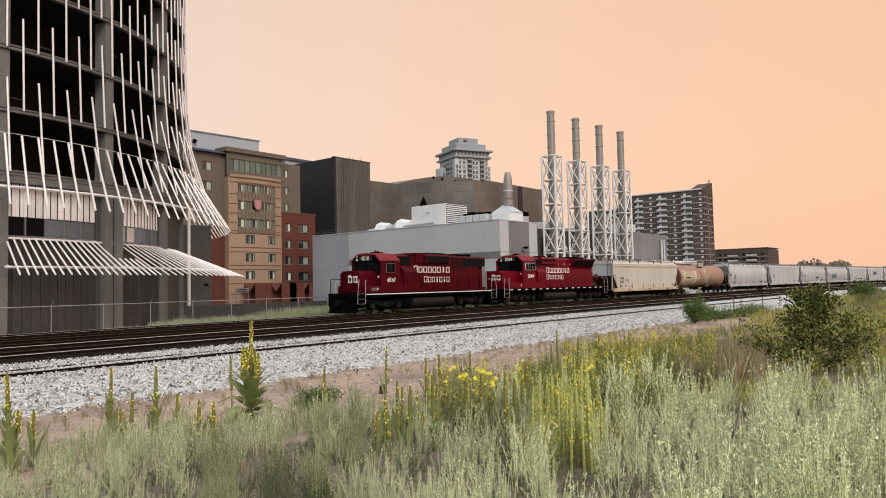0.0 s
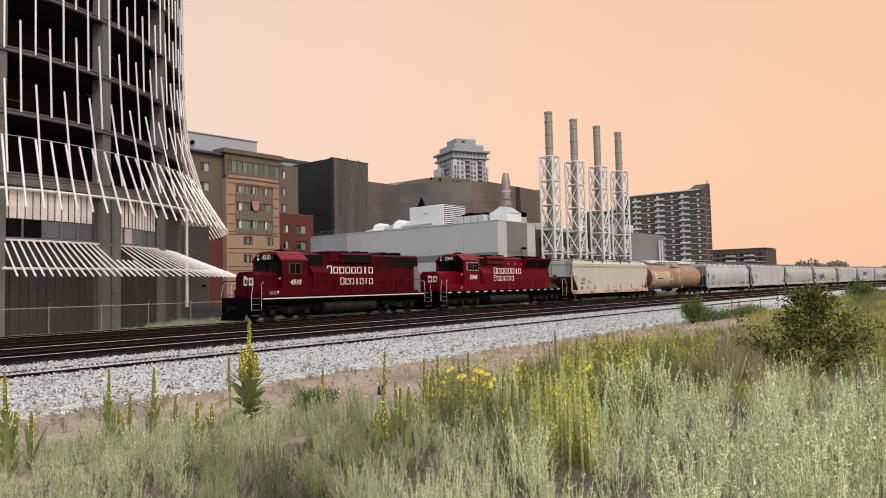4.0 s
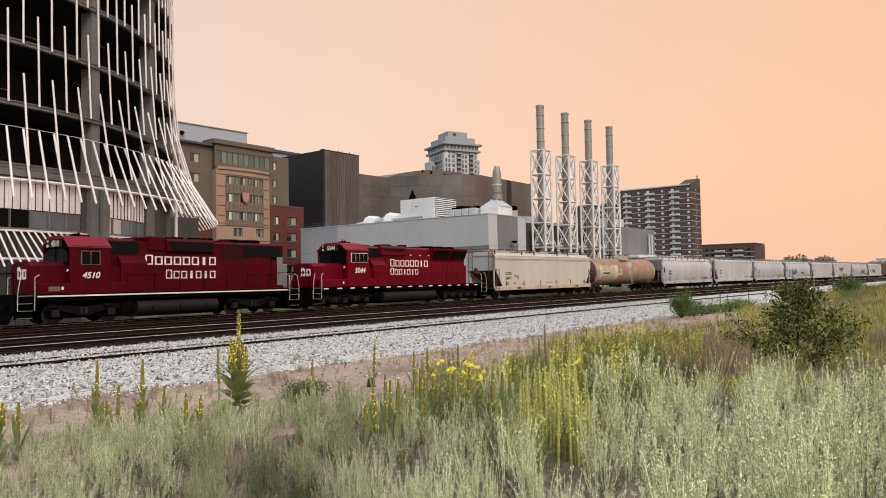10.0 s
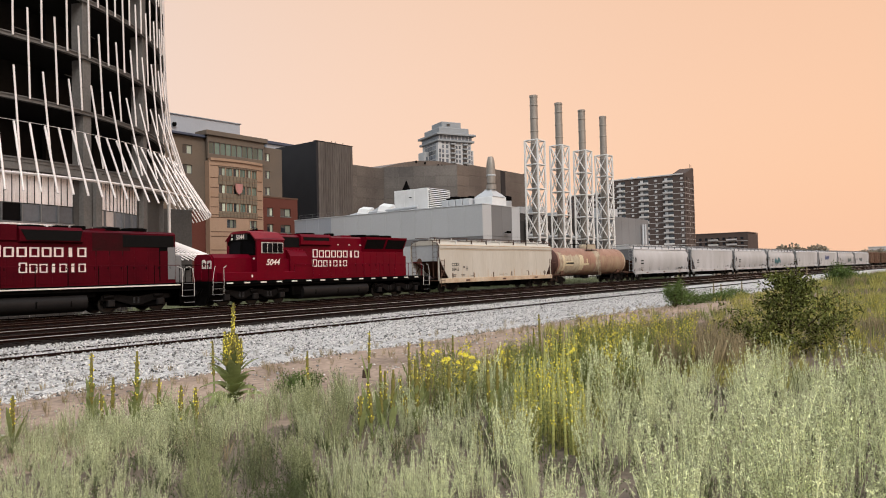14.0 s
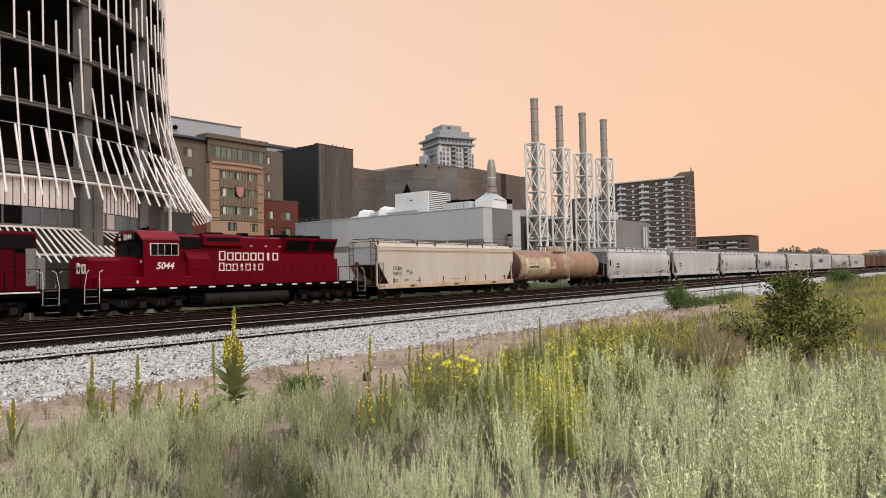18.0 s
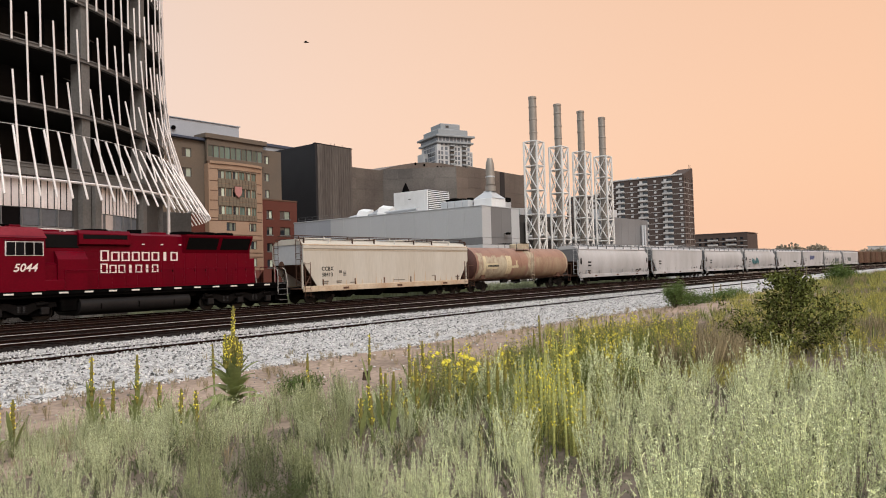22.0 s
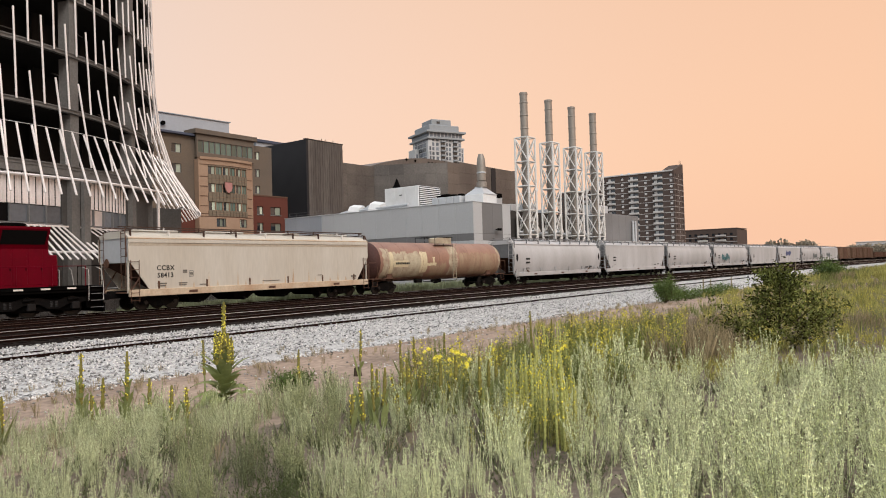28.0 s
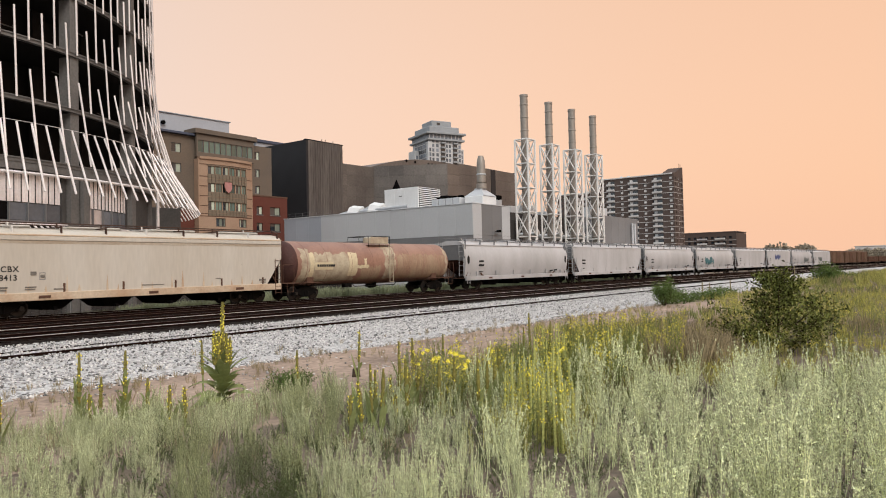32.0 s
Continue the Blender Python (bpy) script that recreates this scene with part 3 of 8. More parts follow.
tower = thing("round_parkade", "round concrete parking tower screened with pale slanted tubes", "building", at=Matrix.Translation((TC.x, TC.y, 0)))
SLABS = (9.75, 13.75, 17.75, 21.85, 25.9, 30.0)
for z in SLABS:
    sl = part("floor_slab", arc(Shape(), -180, 180, 8, TR, z - 0.32, z, 3), M_CONCRETE, tower)
    # Added dark sheet: the shade under the slab as colour.
    part("soffit", arc(Shape(), -60, 100, 19.9, 24.7, z - 0.36, z - 0.325, 3), M_DARK, sl, "dark sheet for the shade under the slab")
    part("edge_rail", arc(Shape(), -30, 90, TR + 0.02, TR + 0.07, z - 0.1, z - 0.02, 3), M_CONCRETE, sl)
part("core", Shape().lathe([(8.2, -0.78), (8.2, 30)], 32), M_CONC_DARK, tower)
# Added drum, coloured black for the shade inside the open floors.
part("screen_wall", arc(Shape(), -180, 180, 19.6, 19.9, 9.75, 30, 4), M_DARK, tower, "added inner drum, black for the shade behind the open floors")
for ph in range(-158, 202, 18):
    part("column", arc(Shape(), ph - 0.9, ph + 0.9, 23.9, 24.85, -0.78, 30, 2.3), M_CONCRETE, tower)
for ph0, zs in ((8, 15.2), (14, 19.3), (26, 17.1), (33, 21.0), (47, 19.6), (43, 15.4)):
    part("strip_light", arc(Shape(), ph0, ph0 + 3.2, 21.5, 21.6, zs, zs + 0.06), M_CONCRETE, tower)
for ph0, ph1 in ((5.2, 9), (23, 26.4), (39, 43)):
    for z in SLABS[:-1]:
        # Shear walls take the same shade-black colour.
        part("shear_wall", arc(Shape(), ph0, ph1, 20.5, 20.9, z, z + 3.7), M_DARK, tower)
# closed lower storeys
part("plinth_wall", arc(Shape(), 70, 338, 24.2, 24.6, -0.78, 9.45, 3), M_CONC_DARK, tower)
part("plinth_beam", arc(Shape(), -30, 75, 24.0, TR - 0.05, 8.95, 9.44, 2), M_CONCRETE, tower)
BAYS = ((-28.5, -15.5), (-12, 1.5), (4.6, 20.0), (24.5, 38.6))
for a, b in BAYS:
    n = 13
    for i in range(n):
        p0, p1 = a + (b - a) * i / n, a + (b - a) * (i + 1) / n
        part("pale_panel", arc(Shape(), p0 + 0.04, p1 - 0.05, 24.30, 24.38, 6.88, 8.95), M_PANEL_W, tower)
        part("panel_fold", arc(Shape(), (p0 + p1) / 2 - 0.03, (p0 + p1) / 2 + 0.03, 24.38, 24.41, 6.88, 8.95), M_PANEL_W, tower)
        part("pale_panel_rib", arc(Shape(), p0 - 0.05, p0 + 0.04, 24.26, 24.43, 6.88, 8.95), M_PANEL_D, tower)
    for i in range(11):
        p0, p1 = a + (b - a) * i / 11, a + (b - a) * (i + 1) / 11
        part("cladding_panel", arc(Shape(), p0 + 0.05, p1 - 0.05, 24.32, 24.4, -0.78, 5.55), M_PANEL_D, tower)
    part("backing_wall", arc(Shape(), a, b, 23.9, 24.25, -0.78, 8.95), M_CONC_DARK, tower)
    n = 5
    for i in range(n):
        p0, p1 = a + (b - a) * i / n, a + (b - a) * (i + 1) / n
        w = part("window", arc(Shape(), p0, p0 + 0.14, 24.28, 24.5, 5.66, 6.86), M_GREY_P, tower)
        # Pane colours differ to imitate light and dark reflections.
        tint = M_SKY_PANE if a > 20 and i in (0, 1) else M_CABGLASS if (i * 7 + int(a)) % 5 in (1, 4) else M_GLASS_T
        part("pane", arc(Shape(), p0 + 0.16, p1 - 0.02, 24.30, 24.34, 5.7, 6.82), tint, w)
    part("window_sill", arc(Shape(), a, b, 24.28, 24.52, 5.57, 5.65), M_GREY_P, tower)
for a, b in ((20.1, 24.4), (38.7, 70), (1.6, 4.5), (-15.4, -12.1), (-45, -28.6)):
    # Piers and walls in shade get the darker concrete.
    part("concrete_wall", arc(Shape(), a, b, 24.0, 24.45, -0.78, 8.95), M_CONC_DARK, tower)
# Lit face of the pier: paler concrete stands for the light on it.
part("front_column", arc(Shape(), 22.95, 24.3, 24.9, 25.2, -0.78, 9.4), M_CONCRETE, tower)
part("front_column", Shape().box(19.5, 19.72, -16.6, -16.4, -0.78, 9.4, 0.02), M_STEEL_W, tower)
part("annex", Shape().box(18.0, 24.4, -12.6, 4.0, -0.78, 8.2, 0.03), M_CONC_DARK, tower, "plain concrete annex")
for x, z in ((21.0, 2.6), (23.6, 2.4)):
    part("wall_light", Shape().box(x, x + 0.4, -12.75, -12.6, z, z + 0.18, 0.02), M_BLACK, tower)


def tube(ph, z0, z1, r):
    return Shape().rod(rim(ph, flare(z0, ph), z0), rim(ph, flare(z1, ph), z1), r, n=8)


for tier, z0 in enumerate((9.55, 13.55, 17.5, 21.5, 25.5)):
    ph = -31 + (2.2 if tier % 2 else 0)
    while ph < 84:
        part("screen_tube", tube(ph, z0, z0 + 6.0, 0.066), M_STEEL_W, tower)
        ph += 4.4
ph = -30.0
low = []
while ph < 84:
    part("screen_tube", tube(ph, 7.4, 11.9, 0.074), M_STEEL_W, tower)
    ph += 2.25


def ring(name, p0, p1, z, t, step=2.25):
    n = int((p1 - p0) / step)
    ps = [p0 + (p1 - p0) * i / n for i in range(n + 1)]
    for a, b in zip(ps, ps[1:]):
        part(name, Shape().pipe([rim(q, flare(z, q) - t, z) for q in (a, b)], t, 6), M_STEEL_W, tower)


def reach(ph):
    return 26.1 + 4.2 * min(max(ph / 50, 0), 1)


ring("top_wire", -30, 84, 11.97, 0.018)
ring("support_pipe", -30, 84, 8.55, 0.10)
for a, b in ((-11.5, 1), (4.8, 24.0), (25.0, 58)):
    aw = part("awning", arc(Shape(), a, b, 24.45, 24.6, 5.42, 5.54), M_STEEL_W, tower, "slatted sun awning of pale tubes")
    n = int((b - a) / (1.02 if b < 30 else 1.45))
    for i in range(n + 1):
        ph = a + (b - a) * i / n
        top = 0.5 if 20.0 < ph < 24.4 else 0.0
        part("slat", Shape().rod(rim(ph, 24.6 + (reach(ph) - 24.6) * top, 5.48 - 2.38 * top), rim(ph, reach(ph), 3.1), 0.064 if b < 30 else 0.05, n=6), M_STEEL_W, aw)
    s = Shape().pipe([rim(a - 0.8 + (b - a + 1.6) * i / 8, reach(a + (b - a) * i / 8) - 1.2, 3.62) for i in range(9)], 0.09, 6)
    part("awning_pipe", s, M_STEEL_W, aw)
    for ph in (a, b):
        part("awning_strut", Shape().rod(rim(ph, 24.4, 3.9), rim(ph, reach(ph) - 1.2, 3.6), 0.05, n=6), M_STEEL_W, aw)


# ---- brick hostel building ----
def windows(parent, holes, ox, oy, ux, uy, inset, glass, framemat, mullions=1, name="window"):
    """A framed, glazed window in each hole of a facade."""
    nx, ny = -uy, ux
    for u0, u1, z0, z1 in holes:
        m = Matrix.Translation((ox + ux * u0 + nx * inset, oy + uy * u0 + ny * inset, z0)) @ Matrix.Rotation(math.atan2(uy, ux), 4, "Z")
        w, h = u1 - u0, z1 - z0
        fr = Shape().box(0, w, 0, 0.07, 0, 0.07).box(0, w, 0, 0.07, h - 0.07, h).box(0, 0.07, 0, 0.07, 0.07, h - 0.07).box(w - 0.07, w, 0, 0.07, 0.07, h - 0.07)
        for i in range(1, mullions + 1):
            fr.box(w * i / (mullions + 1) - 0.03, w * i / (mullions + 1) + 0.03, 0.003, 0.067, 0.07, h - 0.07)
        win = part(name, fr, framemat, parent, at=m)
        for i in range(mullions + 1):
            a, b = w * i / (mullions + 1) + 0.04, w * (i + 1) / (mullions + 1) - 0.04
            part("pane", Shape().box(a, b, 0.03, 0.045, 0.05, h - 0.05), M_GLASS if (i + mullions) % 2 == 1 and glass == M_BLIND else glass, win)
    return parent


M_BLIND = mat("pale_window_blind", (0.40, 0.44, 0.36), 0.6, 0, 0.1, 1, 10, 0, ob_random=0.6)
hostel = thing("brick_hostel", "tan and red brick hostel building with bowed front bay", "building")
FY = 95.0
# red lower wings and brown upper wings
red_holes = [(u, u + w, z, z + 1.35) for u, w in ((0.95, 1.25), (3.75, 2.2)) for z in (11.5, 8.75, 6.0, 3.3)]
part("wall", facade(Shape(), 74.7, FY, 1, 0, 7.5, -0.78, 14.5, red_holes), M_BRICK_R, hostel, "red brick wing wall")
windows(hostel, red_holes, 74.7, FY, 1, 0, 0.16, M_BLIND, M_PANEL_D, 1)
for u, u1, z, z1 in red_holes:
    part("window_sill", Shape().box(74.7 + u - 0.08, 74.7 + u1 + 0.08, FY - 0.07, FY + 0.02, z - 0.14, z - 0.004), M_CONCRETE, hostel)
part("parapet", Shape().box(74.6, 82.3, FY - 0.06, FY + 0.5, 14.5, 14.75, 0.02), M_BAND, hostel)
part("side_wall", Shape().box(81.8, 82.2, FY + 0.36, 112, -0.78, 14.5), M_BRICK_R, hostel)
part("flat_roof", Shape().box(74.7, 82.2, FY + 0.36, 112, 14.2, 14.4), M_CONC_DARK, hostel)
lred = [(2.0, 3.7, z, z + 1.3) for z in (9.0, 6.2, 3.5)]
part("wall", facade(Shape(), 57, FY + 0.2, 1, 0, 8.4, -0.78, 11.6, lred), M_BRICK_R, hostel, "red brick wing wall")
windows(hostel, lred, 57, FY + 0.2, 1, 0, 0.16, M_BLIND, M_GREY_P, 1)
lup = [(3.3, 4.9, z, z + 1.35) for z in (20.2, 17.2, 14.2, 12.1)][:3]
part("wall", facade(Shape(), 57, FY + 0.2, 1, 0, 8.4, 11.6, 22.9, lup), M_BRICK_T, hostel, "brown stucco upper wall")
windows(hostel, lup, 57, FY + 0.2, 1, 0, 0.16, M_BLIND, M_GREY_P, 1)
rup = [(0.75, 1.75, z, z + 1.3) for z in (17.7, 14.95, 20.6)]
part("wall", facade(Shape(), 74.7, FY + 0.1, 1, 0, 4.3, 14.5, 22.9, rup), M_BRICK_T, hostel, "brown stucco upper wall")
windows(hostel, rup, 74.7, FY + 0.1, 1, 0, 0.16, M_BLIND, M_GREY_P, 1)
part("side_wall", Shape().box(78.6, 79.0, FY + 0.5, 112, 14.4, 22.9), M_BRICK_T, hostel)
# upper band with the strip of windows
strip_h = [(0.25 + 1.03 * i, 1.2 + 1.03 * i, 20.5, 22.35) for i in range(10)]
part("wall", facade(Shape(), 64.0, FY - 0.7, 1, 0, 10.7, 19.75, 23.3, strip_h), M_BRICK_T, hostel, "brown band below the roof")
windows(hostel, strip_h, 64.0, FY - 0.7, 1, 0, 0.14, M_GLASS_G, M_GREY_P, 0)
part("eave", Shape().box(63.6, 75.2, FY - 1.05, FY + 2, 23.3, 24.05, 0.06), M_BRICK_T, hostel)
part("eave", Shape().box(56.8, 64.2, FY - 0.4, FY + 2, 22.9, 23.25, 0.04), M_ROOF_B, hostel, "blue-grey metal eave")
# bowed tan bay: five flat facets
BX0, BX1, BOW = 64.2, 73.9, 0.7


def bow_y(x):
    u = (x - (BX0 + BX1) / 2) / ((BX1 - BX0) / 2)
    return FY - 1.0 - BOW * (1 - u * u)


M_MULL = mat("dull_brown_mullion", (0.13, 0.10, 0.078), 0.6, 0, 0.1, 1, 10, 0.03)
M_SPAN = mat("olive_brown_spandrel", (0.19, 0.155, 0.115), 0.5, 0, 0.1, 0.8, 8, 0.04)
xs = [BX0 + (BX1 - BX0) * i / 8 for i in range(9)]
for i in range(8):
    xa, xb = xs[i], xs[i + 1]
    ya, yb = bow_y(xa), bow_y(xb)
    ln = math.hypot(xb - xa, yb - ya)
    ux, uy = (xb - xa) / ln, (yb - ya) / ln
    hs = []
    if i in (2, 3, 5, 6):
        lo, hi = {2: (0.1, ln), 3: (0.0, 0.5), 5: (0.7, ln), 6: (0.0, ln - 0.1)}[i]
        hs = [(lo, hi, z, z + 1.3) for z in (9.1, 6.25, 3.5)]
    if 1 <= i <= 6:
        hs += [(0.06, ln - 0.06, z, z + h) for z, h in ((11.6, 1.35), (14.4, 1.35), (17.15, 1.25))]
    if 1 <= i <= 6:
        for z, z1 in ((10.75, 11.15), (11.2, 11.58), (12.97, 13.62), (13.68, 14.38), (15.77, 16.4), (16.46, 17.13), (18.42, 18.58)):
            part("spandrel_panel", Shape().prism([(xa, ya - 0.035), (xb, yb - 0.035), (xb, yb), (xa, ya)], z, z1, "z"), M_SPAN, hostel, "olive-brown glazed spandrel")
            for q in (0.02, 0.5):
                part("mullion", Shape().prism([(xa + (xb - xa) * q, ya + (yb - ya) * q - 0.07), (xa + (xb - xa) * q + 0.1, ya + (yb - ya) * q - 0.07), (xa + (xb - xa) * q + 0.1, ya + (yb - ya) * q), (xa + (xb - xa) * q, ya + (yb - ya) * q)], z, z1, "z"), M_MULL, hostel)
    else:
        for z in (12.2, 13.7, 15.2, 16.7):
            part("joint_band", Shape().prism([(xa, ya - 0.02), (xb, yb - 0.02), (xb, yb), (xa, ya)], z, z + 0.13, "z"), M_BAND, hostel)
    part("bay_wall", facade(Shape(), xa, ya, ux, uy, ln, -0.78, 19.4, hs), M_BRICK_P, hostel, "tan brick bay wall")
    windows(hostel, [h for h in hs if h[2] > 11], xa, ya, ux, uy, 0.12, M_BLIND if i % 2 else M_GLASS_G, M_MULL, 1)
    windows(hostel, [h for h in hs if h[2] < 11], xa, ya, ux, uy, 0.16, M_BLIND, M_PANEL_D, 1)
    for z in (19.4, 18.6):
        part("cornice", Shape().prism([(xa, ya - (0.22 if z > 19 else 0.06)), (xb, yb - (0.22 if z > 19 else 0.06)), (xb, yb + 0.6), (xa, ya + 0.6)], z, z + (0.4 if z > 19 else 0.08), "z"), M_BRICK_P if z > 19 else M_BAND, hostel)
    for z in (1.2, 2.8, 4.95, 5.6, 7.7, 8.4, 10.6, 11.0):
        part("joint_band", Shape().prism([(xa, ya - 0.02), (xb, yb - 0.02), (xb, yb), (xa, ya)], z, z + 0.13, "z"), M_BAND, hostel)
for x in (BX0, BX1):
    part("bay_side", Shape().box(x - 0.18, x + 0.18, FY - 1.0, FY + 0.1, -0.78, 19.4), M_BRICK_P, hostel)
shield = [(-0.75, 0.95), (0.75, 0.95), (0.78, 0.1), (0.55, -0.55), (0, -1.0), (-0.55, -0.55), (-0.78, 0.1)]
M_SHIELD = mat("faded_red_shield", (0.45, 0.22, 0.205), 0.5, 0, 0.06, 2, 10, 0)
sh_ = part("shield_sign", Shape().prism(shield, FY - 2.05, FY - 1.9, "y", Matrix.Translation((68.7, 0, 15.2)) @ Matrix.Diagonal((0.85, 1, 0.85, 1))), M_SHIELD, hostel, "plain red shield sign")
part("shield_rim", Shape().prism([(x * 1.12, z * 1.12) for x, z in shield], FY - 1.96, FY - 1.89, "y", Matrix.Translation((68.7, 0, 15.2)) @ Matrix.Diagonal((0.85, 1, 0.85, 1))), M_BAND, sh_)
# roof: penthouses
part("penthouse", Shape().prism([(59.1, 98), (72.1, 97.2), (72.5, 110), (59.1, 110)], 23.2, 26.5, "z"), M_PALE_B, hostel, "pale blue-grey rooftop plant room")
part("penthouse_roof", Shape().prism([(58.9, 97.8), (72.3, 97.0), (72.7, 110.2), (58.9, 110.2)], 26.5, 26.62, "z"), M_PALE_B, hostel)
part("roof_vent", Shape().lathe([(0.3, 0), (0.35, 0.2), (0.25, 0.5)], 10, "y", pose(60.5, 97.4, 24.9)), M_BLACK, hostel)
part("penthouse", Shape().box(94.5, 103.5, 118.5, 126, -0.78, 28.9, 0.05), M_PALE_B, hostel, "blue-grey stair tower")
part("penthouse_roof", Shape().box(93.9, 104.1, 118.1, 126.4, 28.9, 29.5, 0.05), M_ROOF_B, hostel)
part("main_roof", Shape().box(57, 77.4, FY + 0.6, 112, 22.6, 22.85), M_CONC_DARK, hostel)
part("back_wall", Shape().box(56.6, 82.2, 112, 112.4, -0.78, 22.6), M_BRICK_T, hostel)
part("side_wall", Shape().box(56.6, 57.0, FY + 0.2, 112, -0.78, 22.9), M_BRICK_T, hostel)
# entrance canopy and signs at the street
for x, w in ((66, 5.5), (72.5, 4.5)):
    cn = part("canopy", Shape().box(x, x + w, 91.2, 94, 1.6, 2.1, 0.05), M_BRICK_R, hostel, "dark red entrance canopy")
    for d in (0.3, w - 0.3):
        part("canopy_post", Shape().box(x + d - 0.2, x + d + 0.2, 91.4, 88.6, -0.78, 1.6, 0.02), M_BRICK_R, cn)
part("entrance_glass", Shape().box(66.5, 76, 93.4, 93.5, -0.7, 1.6), M_GLASS, hostel)
gate = thing("yard_gate_sign", "small pale sign board on two posts by the yard", "sign", at=pose(56.5, 80, -0.78))
part("board", Shape().box(-1.0, 1.0, -0.05, 0.05, 2.3, 2.9, 0.02), M_CONCRETE, gate)
part("board_bars", Shape().box(-0.8, 0.8, -0.06, -0.05, 2.45, 2.56).box(-0.7, 0.7, -0.06, -0.05, 2.66, 2.76), M_INK, gate)
for x in (-1, 1):
    part("post", Shape().rod((x, 0, 0), (x, 0, 2.2), 0.05), M_GREY_P, gate)

# ---- district energy plant ----
plant = thing("energy_plant", "pale grey metal-clad energy plant with parapet", "building")
WX, SY, PZ = 76.0, 52.0, 10.25
part("core_wall", Shape().box(WX + 0.12, 85.2, SY + 0.12, 88.6, -0.78, PZ - 0.25), M_GREY_P, plant)
rows_ = ((-0.78, 5.25, M_PALE_G), (5.28, 6.15, M_GREY_P), (6.18, PZ, M_PALE_G))
n = 13
for i in range(n):
    y0, y1 = SY + (88.6 - SY) * i / n, SY + (88.6 - SY) * (i + 1) / n
    for z0, z1, mt in rows_:
        if i >= 10:
            mt = M_PALE_B
        part("wall_panel", Shape().box(WX, WX + 0.1, y0 + 0.012, y1 - 0.012, z0, z1, 0.01), mt, plant)
for x0, x1, mt in ((WX + 0.11, 78.1, M_PALE_G), (78.12, 80.6, M_GREY_P), (80.62, 83.1, M_GREY_P), (83.12, 85.2, M_PALE_G)):
    for z0, z1, _ in rows_:
        part("wall_panel", Shape().box(x0, x1, SY, SY + 0.1, z0, z1, 0.01), mt if z0 > 0 else M_PALE_G, plant)
part("parapet_cap", Shape().box(WX - 0.06, 85.3, SY - 0.06, SY + 0.3, PZ, PZ + 0.12, 0.02).box(WX - 0.06, WX + 0.3, SY + 0.3, 88.7, PZ, PZ + 0.12, 0.02), M_PALE_G, plant)
part("roof", Shape().box(WX + 0.2, 85.2, SY + 0.2, 88.6, PZ - 0.25, PZ - 0.1), M_PALE_G, plant)
part("wall_lamp", Shape().box(80.9, 81.7, SY - 0.75, SY - 0.45, 6.6, 6.9, 0.04).box(81.2, 81.35, SY - 0.5, SY, 6.7, 6.8), M_BLACK, plant)
part("service_wing", Shape().box(85.3, 118, 57.0, 78, -0.78, 10.3, 0.05), M_PANEL_D, plant, "darker grey rear wing")
for i in range(9):
    part("wing_panel", Shape().box(85.4 + 3.6 * i, 88.85 + 3.6 * i, 56.88, 56.99, 0, 10.1, 0.01), M_PANEL_D, plant)
for x, w, h in ((92.6, 3.4, 2.3), (98.6, 2.6, 1.5), (103.6, 3.2, 1.9), (110.5, 3.4, 1.2)):
    part("roof_unit", Shape().box(x, x + w, 60, 63, 10.3, 10.3 + h, 0.06), M_PALE_G, plant, "pale rooftop plant unit")
part("wing_step", Shape().box(85.2, 88.0, 52.6, 57, -0.78, 8.6, 0.05), M_PANEL_D, plant)
gx = thing("grey_plant_block", "mid-grey metal-clad plant block with vertical pipes", "building")
for i in range(5):
    part("wall_panel", Shape().box(117.4 + 3.1 * i, 120.46 + 3.1 * i, 52.3, 52.45, -0.78, 10.6, 0.01), M_GREY_P, gx)
part("body", Shape().box(117.4, 132.9, 52.46, 66, -0.78, 10.55, 0.04), M_GREY_P, gx)
for x in (129.2, 130.4):
    part("vertical_pipe", Shape().rod((x, 51.9, -0.7), (x, 51.9, 9.6), 0.2, n=12), M_PALE_G, gx)
for x in (118.5, 120.2, 121.9, 123.6):
    part("roof_unit", Shape().box(x, x + 1.4, 55, 57, 10.55, 12.4, 0.06), M_PALE_G, gx)
part("louvre", Shape().box(124.6, 126.4, 52.2, 52.3, 3.2, 5.6, 0.01), M_BLACK, gx)
shed = thing("low_pale_shed", "long low shed with a pale flat roof", "building")
part("body", Shape().box(113, 134, 47.5, 51.2, -0.78, 4.9, 0.03), M_PALE_G, shed)
part("roof", Shape().box(112.6, 134.4, 47.1, 51.5, 4.9, 5.4, 0.05), M_WHITE, shed)
wtank = thing("site_cabin", "pale boxy site cabin behind the train", "cabin")
part("body", Shape().box(136, 146, 44, 47, -0.78, 3.2, 0.04), M_PALE_G, wtank)
part("roof", Shape().box(135.8, 146.2, 43.8, 47.2, 3.2, 3.4, 0.03), M_WHITE, wtank)

# rooftop things
ac = thing("rooftop_air_handler", "large pale rooftop air handler with louvred end", "air handler", at=pose(79, 63.4, PZ - 0.1))
part("housing", Shape().box(0, 5.2, 0, 6.4, 0.35, 3.5, 0.05), M_WHITE, ac)
part("base_frame", Shape().box(-0.05, 5.25, -0.05, 6.45, 0, 0.35, 0.02), M_GREY_P, ac)
for i in range(3):
    part("access_door", Shape().box(-0.03, 0.0, 0.5 + 1.95 * i, 2.2 + 1.95 * i, 0.6, 3.2, 0.01), M_WHITE, ac)
part("door_handle", Shape().box(-0.08, -0.03, 3.0, 3.5, 2.3, 2.4, 0.01), M_BLACK, ac)
part("louvre_back", Shape().box(0.2, 5.0, -0.06, 0, 0.5, 3.4), M_PANEL_D, ac)
